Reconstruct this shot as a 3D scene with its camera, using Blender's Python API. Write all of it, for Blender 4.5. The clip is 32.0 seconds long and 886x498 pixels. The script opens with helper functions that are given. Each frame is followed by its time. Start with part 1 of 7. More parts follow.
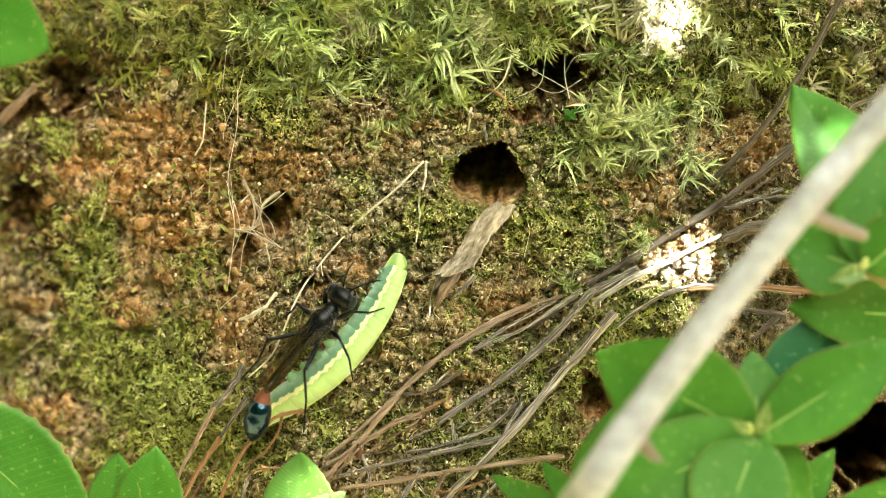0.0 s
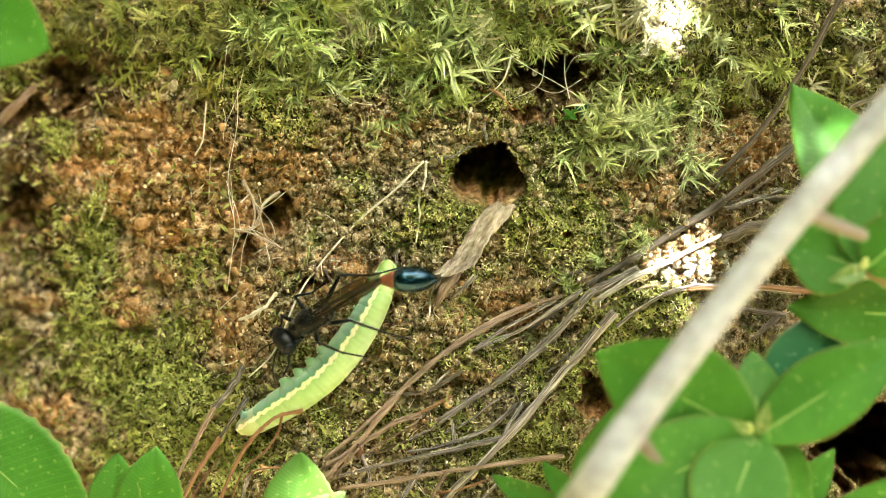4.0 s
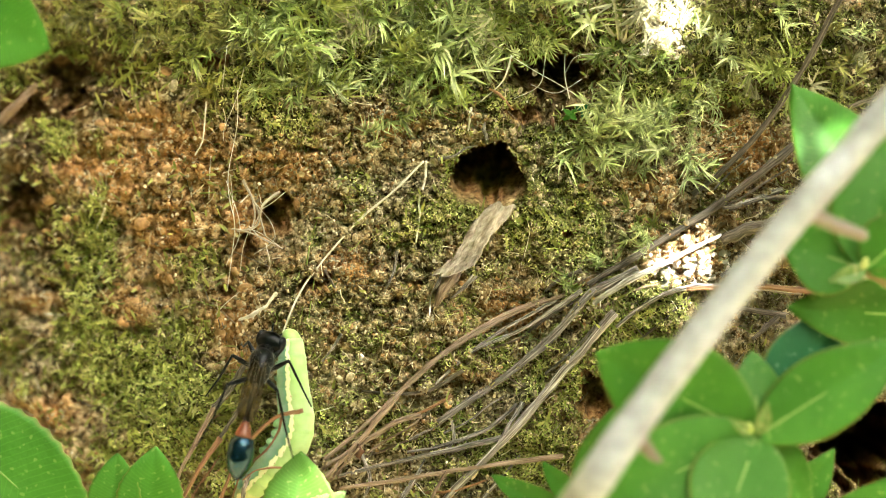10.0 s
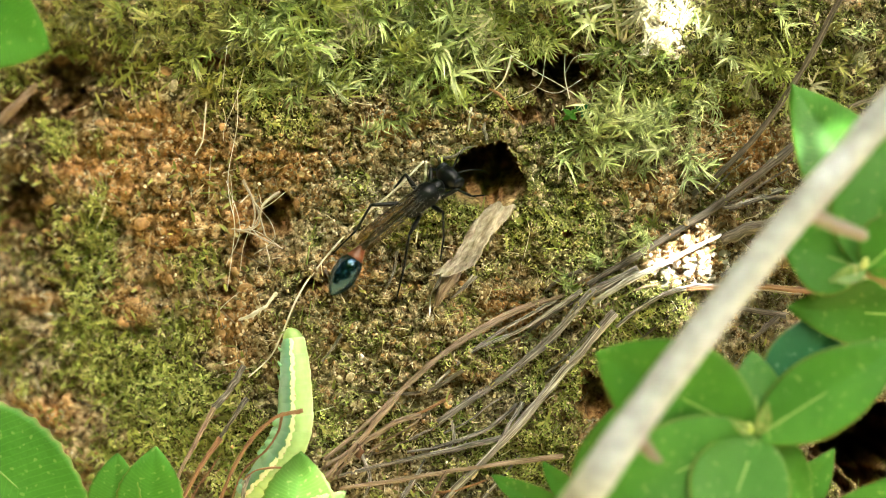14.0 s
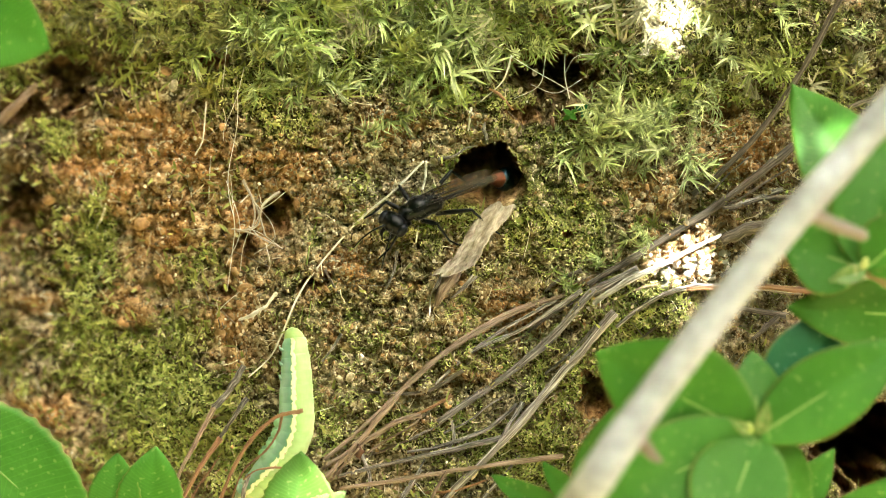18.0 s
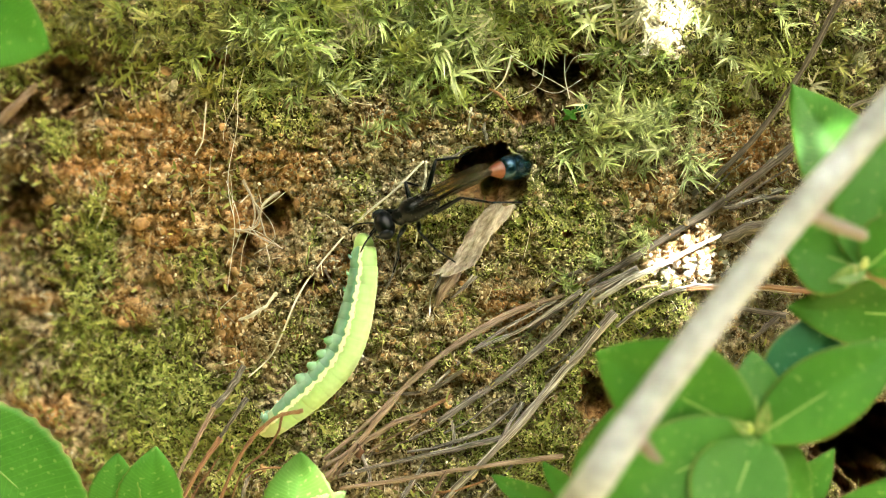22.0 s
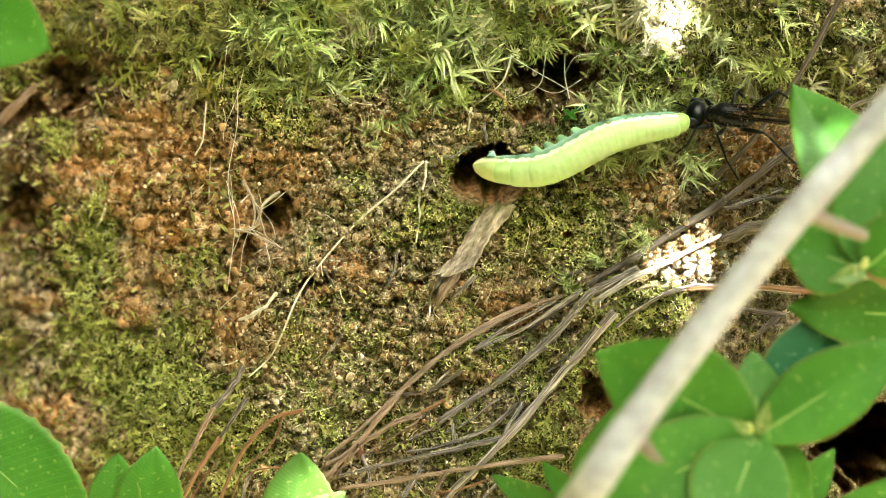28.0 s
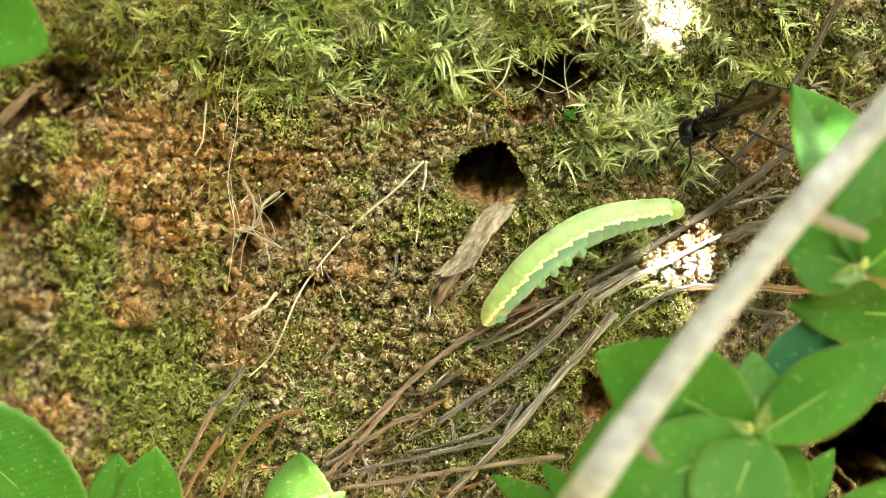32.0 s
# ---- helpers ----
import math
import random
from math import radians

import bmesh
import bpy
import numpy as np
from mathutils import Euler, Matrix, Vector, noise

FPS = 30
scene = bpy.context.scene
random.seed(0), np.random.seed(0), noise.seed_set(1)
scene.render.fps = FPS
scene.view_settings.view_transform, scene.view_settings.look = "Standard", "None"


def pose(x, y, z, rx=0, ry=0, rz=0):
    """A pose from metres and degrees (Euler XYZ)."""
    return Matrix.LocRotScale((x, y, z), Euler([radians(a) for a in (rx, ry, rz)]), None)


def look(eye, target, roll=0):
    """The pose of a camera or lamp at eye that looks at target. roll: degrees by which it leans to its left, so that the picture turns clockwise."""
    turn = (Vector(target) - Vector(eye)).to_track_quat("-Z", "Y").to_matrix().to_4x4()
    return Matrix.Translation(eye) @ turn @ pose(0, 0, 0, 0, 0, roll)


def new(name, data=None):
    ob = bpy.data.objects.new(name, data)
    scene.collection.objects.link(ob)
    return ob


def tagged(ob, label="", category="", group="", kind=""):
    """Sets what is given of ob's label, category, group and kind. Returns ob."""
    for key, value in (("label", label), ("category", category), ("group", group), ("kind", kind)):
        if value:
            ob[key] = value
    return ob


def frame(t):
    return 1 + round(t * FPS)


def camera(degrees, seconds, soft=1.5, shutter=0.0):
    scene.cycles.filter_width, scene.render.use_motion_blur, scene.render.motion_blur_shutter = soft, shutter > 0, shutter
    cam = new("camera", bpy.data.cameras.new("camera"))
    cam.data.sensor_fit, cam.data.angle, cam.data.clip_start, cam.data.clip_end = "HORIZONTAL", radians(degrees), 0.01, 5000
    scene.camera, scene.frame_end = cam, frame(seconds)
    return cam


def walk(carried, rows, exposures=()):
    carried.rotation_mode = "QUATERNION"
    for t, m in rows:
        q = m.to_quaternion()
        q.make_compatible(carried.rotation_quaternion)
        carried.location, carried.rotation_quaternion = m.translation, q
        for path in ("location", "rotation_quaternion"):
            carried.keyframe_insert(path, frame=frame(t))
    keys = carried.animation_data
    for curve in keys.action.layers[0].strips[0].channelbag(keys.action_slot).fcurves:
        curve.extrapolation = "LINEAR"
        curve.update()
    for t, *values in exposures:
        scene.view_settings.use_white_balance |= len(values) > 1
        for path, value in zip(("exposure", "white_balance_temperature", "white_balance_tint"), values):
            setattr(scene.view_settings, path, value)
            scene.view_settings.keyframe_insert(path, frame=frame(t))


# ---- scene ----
MM = 0.001
# the bank's own axes, in millimetres: u along it, v up its slope, w out of it
SLOPE = radians(58)
AXIS_V = Vector((0, math.cos(SLOPE), math.sin(SLOPE)))
AXIS_W = Vector((0, -math.sin(SLOPE), math.cos(SLOPE)))
BANK = Matrix(((1, AXIS_V.x, AXIS_W.x, 0), (0, AXIS_V.y, AXIS_W.y, 0), (0, AXIS_V.z, AXIS_W.z, 0.6), (0, 0, 0, 1)))


def at(u, v, w):
    return BANK @ Vector((u * MM, v * MM, w * MM))


# camera on a tripod, square to the bank
cam = camera(19.77, 32.0, soft=1.0, shutter=0.4)
cam.data.dof.use_dof = True
cam.data.dof.focus_distance = 0.3582
cam.data.dof.aperture_fstop = 9.5
cam.data.dof.aperture_blades = 7
eye = BANK @ Matrix.Translation((0, 0, 0.36))
walk(cam, [(0.0, eye), (32.0, eye)], exposures=[(0.0, 3.91, 7050, 0), (32.0, 3.91, 7050, 0)])

# light: open sky, and a sun that reaches the bank only through gaps in an unseen bough
SUN = Vector((0.30, -0.42, 0.86)).normalized()
world = bpy.data.worlds.new("world")
scene.world = world
world.use_nodes = True
sky = world.node_tree.nodes.new("ShaderNodeTexSky")
sky.sky_type, sky.sun_disc = "NISHITA", False
sky.sun_elevation = math.asin(SUN.z)
sky.sun_rotation = math.atan2(SUN.x, SUN.y)
sky.air_density, sky.dust_density, sky.ozone_density = 0.7, 6.0, 0.5
world.node_tree.links.new(sky.outputs[0], world.node_tree.nodes["Background"].inputs[0])
world.node_tree.nodes["Background"].inputs[1].default_value = 0.15
sun_data = bpy.data.lights.new("sun", "SUN")
sun_data.energy, sun_data.angle, sun_data.color = 5.0, radians(0.53), (1.0, 0.98, 0.97)
sun_lamp = new("sun", sun_data)
sun_lamp.matrix_world = look(SUN * 5, (0, 0, 0))


# --- relief
def hump(u, v, u0, v0, ru, rv):
    return np.exp(-(((u - u0) / ru) ** 2 + ((v - v0) / rv) ** 2))


def relief(u, v):
    """Height of the bank over its mean plane, in millimetres."""
    left = np.clip((-u - 20) / 50.0, 0, 1.6)
    w = -20.0 * left ** 1.3
    w = w + 0.8 * np.clip((v - 14) / 20.0, 0, 1.5) - 3.0 * np.clip((u - 30) / 40.0, 0, 1.5) * np.clip((-v - 10) / 25.0, 0, 1)
    w = w + 0.8 * np.sin(u * 0.11 + 1.0) * np.sin(v * 0.16 + 0.4) + 0.5 * np.sin(u * 0.27 - v * 0.2)
    w = w - 2.0 * hump(u, v, 15.5, 24.8, 7.5, 4.0)
    w = w - 1.5 * hump(u, v, -24.5, 5.0, 3.4, 3.0) - 1.5 * hump(u, v, -26.5, 0.5, 3.0, 4.0)
    w = w - 1.0 * hump(u, v, -19.0, -5.2, 2.2, 1.2) - 2.0 * hump(u, v, 22.5, -21.5, 4.0, 4.0)
    w = w - 2.0 * hump(u, v, -63, 6, 4, 6) - 5.0 * hump(u, v, 60, -27, 6, 6) - 2.0 * hump(u, v, -54, 27, 6, 5)
    w = w - 1.6 * hump(u, v, 39.5, 19.0, 3.0, 2.6) + 1.0 * hump(u, v, -13.0, -2.5, 4.5, 2.4) + 1.2 * hump(u, v, -40, 10, 7, 6)
    w = w + 1.2 * hump(u, v, 11.5, -1.0, 5, 5) - 1.5 * hump(u, v, 47, -4.5, 6, 2.0)
    return w
# --- end relief


# burrow and hollows: u, v, half-widths, depth, how far they run upwards
BURROW = (6.35, 10.0, 5.2, 4.65, 12.5, 0.40)
HOLLOWS = (BURROW, (15.6, 24.7, 7.2, 3.7, 11.0, 0.4), (-24.0, 5.0, 3.3, 2.7, 2.6, 0.4), (-28.5, 0.2, 1.8, 2.6, 2.4, 0.3), (-19.0, -5.2, 2.0, 1.1, 4.0, 0.4),
           (22.3, -21.2, 3.4, 3.2, 5.0, 0.4), (60.5, -28.0, 9.0, 7.5, 34.0, 0.0), (-63.0, 6.0, 3.6, 4.0, 3.5, 0.2), (-55.5, 26.0, 4.2, 2.8, 3.0, 0.2), (-62.5, 21.0, 4.0, 2.8, 3.0, 0.2), (-55.0, 21.5, 3.0, 2.6, 4.0, 0.2), 
           (-4.2, -5.2, 1.0, 0.7, 2.5, 0.4), (-31.0, -6.5, 1.3, 1.0, 3.0, 0.4), (39.8, 19.5, 2.2, 1.3, 1.0, 0.4), (17.6, 2.0, 0.9, 0.6, 2.0, 0.3), (-16.5, -4.0, 1.0, 0.8, 2.5, 0.4),
           (12.0, 19.0, 3.0, 1.4, 1.8, 0.5), (55.0, -9.5, 3.0, 1.5, 5.0, 0.4), (-33.0, 27.0, 2.5, 1.4, 3.0, 0.4), (-2.0, 22.5, 2.6, 1.1, 3.0, 0.5))


def inside(u, v, hole):
    """0 outside a hollow, 1 well inside it."""
    hu, hv, ru, rv = hole[:4]
    a = np.arctan2(v - hv, u - hu)
    r = np.hypot((u - hu) / ru, (v - hv) / rv)
    r = r * (1 + 0.06 * np.sin(3 * a + 0.6 + hu) + 0.05 * np.sin(5 * a + 2.0 + hv) + 0.03 * np.sin(9 * a))
    if hole is not BURROW:
        r = r + 0.28 * np.sin(0.9 * u + 1.3 * np.sin(0.7 * v + hu)) * np.sin(1.1 * v + 1.7 * np.sin(0.8 * u + hv)) + 0.16 * np.sin(2.3 * u + 1.9 * np.sin(1.7 * v))
    return np.clip((1.06 - r) / (0.24 if hole is BURROW else 0.6), 0, 1)


def burrow(u, v):
    return inside(u, v, BURROW)


def hollow(u, v):
    """Depth and upward run of whatever hollow lies at (u, v)."""
    depth, run, most = 0.0, 0.0, 0.0
    for h in HOLLOWS:
        if abs(u - h[0]) < h[2] * 1.3 and abs(v - h[1]) < h[3] * 1.3:
            k = float(inside(u, v, h))
            k = k * k * (3 - 2 * k)
            if k * h[4] > depth:
                depth, run, most = k * h[4], k * h[4] * h[5], k
    return depth, run, most


# ---------- building helpers ----------
def material(name, stops, scale=300.0, rough=0.8, bump=0.4, bump_scale=900.0, metal=0.0, detail=6.0, coat=0.0,
             rand=0.25, stretch=(1, 1, 1), through_light=0.0, fibre=False):
    """A noise-driven surface: colour stops, grain, relief and a small change from piece to piece."""
    m = bpy.data.materials.new(name)
    m.use_nodes = True
    nt = m.node_tree
    bs = nt.nodes["Principled BSDF"]
    tc = nt.nodes.new("ShaderNodeTexCoord")
    mp = nt.nodes.new("ShaderNodeMapping")
    mp.inputs["Scale"].default_value = stretch
    if fibre:
        at_grain = nt.nodes.new("ShaderNodeAttribute")
        at_grain.attribute_name = "grain"
        nt.links.new(at_grain.outputs["Vector"], mp.inputs[0])
    else:
        nt.links.new(tc.outputs["Object"], mp.inputs[0])
    no = nt.nodes.new("ShaderNodeTexNoise")
    no.inputs["Scale"].default_value, no.inputs["Detail"].default_value, no.inputs["Roughness"].default_value = scale, detail, 0.62
    nt.links.new(mp.outputs[0], no.inputs["Vector"])
    ra = nt.nodes.new("ShaderNodeValToRGB")
    ra.color_ramp.elements[0].position, ra.color_ramp.elements[1].position = 0.3, 0.7
    while len(ra.color_ramp.elements) < len(stops):
        ra.color_ramp.elements.new(0.5)
    for i, c in enumerate(stops):
        ra.color_ramp.elements[i].position = 0.3 + 0.4 * i / max(1, len(stops) - 1)
        ra.color_ramp.elements[i].color = (*c, 1)
    nt.links.new(no.outputs[0], ra.inputs[0])
    oi = nt.nodes.new("ShaderNodeObjectInfo")
    ge = nt.nodes.new("ShaderNodeNewGeometry")
    ad = nt.nodes.new("ShaderNodeMath")
    ad.operation = "ADD"
    nt.links.new(oi.outputs["Random"], ad.inputs[0])
    nt.links.new(ge.outputs["Random Per Island"], ad.inputs[1])
    mr = nt.nodes.new("ShaderNodeMapRange")
    mr.inputs["From Max"].default_value = 2.0
    mr.inputs["To Min"].default_value, mr.inputs["To Max"].default_value = 1 - rand * 1.6, 1 + rand * 1.6
    nt.links.new(ad.outputs[0], mr.inputs[0])
    hs = nt.nodes.new("ShaderNodeHueSaturation")
    nt.links.new(mr.outputs[0], hs.inputs["Value"])
    nt.links.new(ra.outputs[0], hs.inputs["Color"])
    nt.links.new(hs.outputs[0], bs.inputs["Base Color"])
    bs.inputs["Roughness"].default_value, bs.inputs["Metallic"].default_value = rough, metal
    bs.inputs["Coat Weight"].default_value = coat
    if bump:
        bn = nt.nodes.new("ShaderNodeTexNoise")
        bn.inputs["Scale"].default_value, bn.inputs["Detail"].default_value = bump_scale, 5.0
        nt.links.new(mp.outputs[0], bn.inputs["Vector"])
        bu = nt.nodes.new("ShaderNodeBump")
        bu.inputs["Strength"].default_value, bu.inputs["Distance"].default_value = bump, 0.0004
        nt.links.new(bn.outputs[0], bu.inputs["Height"])
        nt.links.new(bu.outputs[0], bs.inputs["Normal"])
    if through_light:
        tr = nt.nodes.new("ShaderNodeBsdfTranslucent")
        nt.links.new(hs.outputs[0], tr.inputs[0])
        mx = nt.nodes.new("ShaderNodeMixShader")
        mx.inputs[0].default_value = through_light
        nt.links.new(bs.outputs[0], mx.inputs[1])
        nt.links.new(tr.outputs[0], mx.inputs[2])
        nt.links.new(mx.outputs[0], nt.nodes["Material Output"].inputs[0])
    return m


def mesh_of(name, verts, faces, mat, smooth=True):
    """A mesh from vertices in millimetres."""
    me = bpy.data.meshes.new(name)
    me.from_pydata([(x * MM, y * MM, z * MM) for x, y, z in verts], [], faces)
    me.materials.append(mat)
    if smooth:
        me.polygons.foreach_set("use_smooth", [True] * len(me.polygons))
    me.update()
    return me


def part(name, me, parent=None, m=None, label=""):
    """Links a mesh as one object, under a thing or a part."""
    ob = new(name, me)
    ob.parent = parent
    if m is not None:
        ob.matrix_basis = m
    if label:
        ob["label"] = label
    return ob


def mm_pose(u, v, w, rx=0, ry=0, rz=0):
    return pose(u * MM, v * MM, w * MM, rx, ry, rz)


def smooth_line(points, radii, steps=6):
    """Catmull-Rom points and radii along a polyline."""
    p = [np.array(q, float) for q in points]
    p = [2 * p[0] - p[1]] + p + [2 * p[-1] - p[-2]]
    r = [radii[0]] + list(radii) + [radii[-1]]
    out, rad = [], []
    for i in range(1, len(p) - 2):
        for k in range(steps):
            t = k / steps
            a, b, c, d = p[i - 1:i + 3]
            out.append(0.5 * (2 * b + (c - a) * t + (2 * a - 5 * b + 4 * c - d) * t * t + (3 * b - a - 3 * c + d) * t ** 3))
            rad.append(r[i] + (r[i + 1] - r[i]) * t)
    out.append(p[-2])
    rad.append(r[-2])
    return out, rad


def tube(points, radii, sides=8, steps=6, rough=0.0, flat=1.0, seed=0):
    """Vertices and faces of a tapered tube with an uneven skin and closed ends."""
    rng = random.Random(seed)
    pts, rad = smooth_line(points, radii, steps) if steps else ([np.array(q, float) for q in points], list(radii))
    verts, faces = [], []
    n = len(pts)
    groove = [1 + rough * rng.uniform(-1, 1) for _ in range(sides)]
    for i, (q, r) in enumerate(zip(pts, rad)):
        d = pts[min(i + 1, n - 1)] - pts[max(i - 1, 0)]
        d = d / (np.linalg.norm(d) + 1e-9)
        ref = np.array((0, 0, 1.0)) if abs(d[2]) < 0.9 else np.array((1.0, 0, 0))
        a = np.cross(d, ref)
        a /= np.linalg.norm(a)
        b = np.cross(a, d)
        for k in range(sides):
            f = 2 * math.pi * k / sides
            rr = r * groove[k] * (1 + rough * 0.5 * rng.uniform(-1, 1))
            verts.append(tuple(q + a * math.cos(f) * rr + b * math.sin(f) * rr * flat))
    for i in range(n - 1):
        for k in range(sides):
            k2 = (k + 1) % sides
            faces.append((i * sides + k, i * sides + k2, (i + 1) * sides + k2, (i + 1) * sides + k))
    faces.append(tuple(range(sides))[::-1])
    faces.append(tuple((n - 1) * sides + k for k in range(sides)))
    return verts, faces


def grained(me, points, sides):
    """Gives a tube's mesh a coordinate that runs along its fibres."""
    n = len(me.vertices)
    vals = []
    for i in range(n):
        vals += [(i // sides) * 0.10, (i % sides) * 0.9, points]
    me.attributes.new("grain", "FLOAT_VECTOR", "POINT").data.foreach_set("vector", vals)
    return me


def lathe(profile, sides=16, sy=1.0, sz=1.0):
    """A round body along x from (x, radius, drop) rows."""
    verts, faces = [], []
    for x, r, dz in profile:
        for k in range(sides):
            f = 2 * math.pi * k / sides
            verts.append((x, math.cos(f) * r * sy, math.sin(f) * r * sz + dz))
    n = len(profile)
    for i in range(n - 1):
        for k in range(sides):
            k2 = (k + 1) % sides
            faces.append((i * sides + k, (i + 1) * sides + k, (i + 1) * sides + k2, i * sides + k2))
    faces.append(tuple(range(sides)))
    faces.append(tuple((n - 1) * sides + k for k in range(sides))[::-1])
    return verts, faces


def ball(rx, ry, rz, n=10, sides=16, dx=0, dy=0, dz=0):
    rows = [(-math.cos(math.pi * i / n), max(0.02, math.sin(math.pi * i / n)), 0) for i in range(n + 1)]
    v, f = lathe(rows, sides)
    return [(x * rx + dx, y * ry + dy, z * rz + dz) for x, y, z in v], f


def joined(*pieces):
    verts, faces = [], []
    for v, f in pieces:
        k = len(verts)
        verts += v
        faces += [tuple(i + k for i in q) for q in f]
    return verts, faces


# ---------- materials ----------
def earth_material():
    """Crumbly clay that runs from ochre to grey-brown, with a green skin of algae and moss where the bank holds water."""
    m = bpy.data.materials.new("mossy_clay")
    m.use_nodes = True
    nt = m.node_tree
    bs = nt.nodes["Principled BSDF"]
    bs.inputs["Roughness"].default_value = 0.92
    bs.inputs["Specular IOR Level"].default_value = 0.1
    tc = nt.nodes.new("ShaderNodeTexCoord")

    def noise_node(scale, detail=6.0, rough=0.65):
        n = nt.nodes.new("ShaderNodeTexNoise")
        n.inputs["Scale"].default_value, n.inputs["Detail"].default_value, n.inputs["Roughness"].default_value = scale, detail, rough
        nt.links.new(tc.outputs["Object"], n.inputs["Vector"])
        return n

    def ramp(src, stops):
        r = nt.nodes.new("ShaderNodeValToRGB")
        while len(r.color_ramp.elements) < len(stops):
            r.color_ramp.elements.new(0.5)
        for e, (p, c) in zip(r.color_ramp.elements, stops):
            e.position, e.color = p, (*c, 1)
        nt.links.new(src, r.inputs[0])
        return r

    def mix(fac, a, b):
        x = nt.nodes.new("ShaderNodeMix")
        x.data_type = "RGBA"
        nt.links.new(fac, x.inputs[0])
        nt.links.new(a, x.inputs[6])
        nt.links.new(b, x.inputs[7])
        return x.outputs[2]

    def attr(name):
        a = nt.nodes.new("ShaderNodeAttribute")
        a.attribute_name = name
        return a.outputs["Fac"]

    grain = noise_node(900)
    fine = noise_node(2600, 4)
    drab = ramp(grain.outputs[0], [(0.40, (0.024, 0.018, 0.010)), (0.51, (0.25, 0.195, 0.113)), (0.65, (0.60, 0.51, 0.34))])
    ochre = ramp(grain.outputs[0], [(0.34, (0.075, 0.033, 0.013)), (0.5, (0.34, 0.17, 0.062)), (0.66, (0.58, 0.345, 0.15))])
    green = ramp(noise_node(1500).outputs[0], [(0.40, (0.008, 0.008, 0.003)), (0.51, (0.095, 0.098, 0.026)), (0.65, (0.32, 0.33, 0.105))])
    soil = mix(attr("ochre"), drab.outputs[0], ochre.outputs[0])
    col = mix(attr("moss"), soil, green.outputs[0])
    # darker brown for the hollows: part of their shade is put into the colour
    hollow_brown = ramp(grain.outputs[0], [(0.36, (0.05, 0.024, 0.010)), (0.5, (0.17, 0.088, 0.036)), (0.66, (0.32, 0.185, 0.085))])
    col = mix(attr("tinted"), col, hollow_brown.outputs[0])
    # darkest brown, for chosen patches of the bank
    umber = ramp(grain.outputs[0], [(0.36, (0.018, 0.010, 0.004)), (0.5, (0.07, 0.042, 0.017)), (0.66, (0.17, 0.11, 0.05))])
    col = mix(attr("umber"), col, umber.outputs[0])
    nt.links.new(col, bs.inputs["Base Color"])
    su = nt.nodes.new("ShaderNodeMath")
    su.operation = "ADD"
    nt.links.new(grain.outputs[0], su.inputs[0])
    nt.links.new(fine.outputs[0], su.inputs[1])
    bu = nt.nodes.new("ShaderNodeBump")
    bu.inputs["Strength"].default_value, bu.inputs["Distance"].default_value = 0.7, 0.0007
    nt.links.new(su.outputs[0], bu.inputs["Height"])
    nt.links.new(bu.outputs[0], bs.inputs["Normal"])
    return m


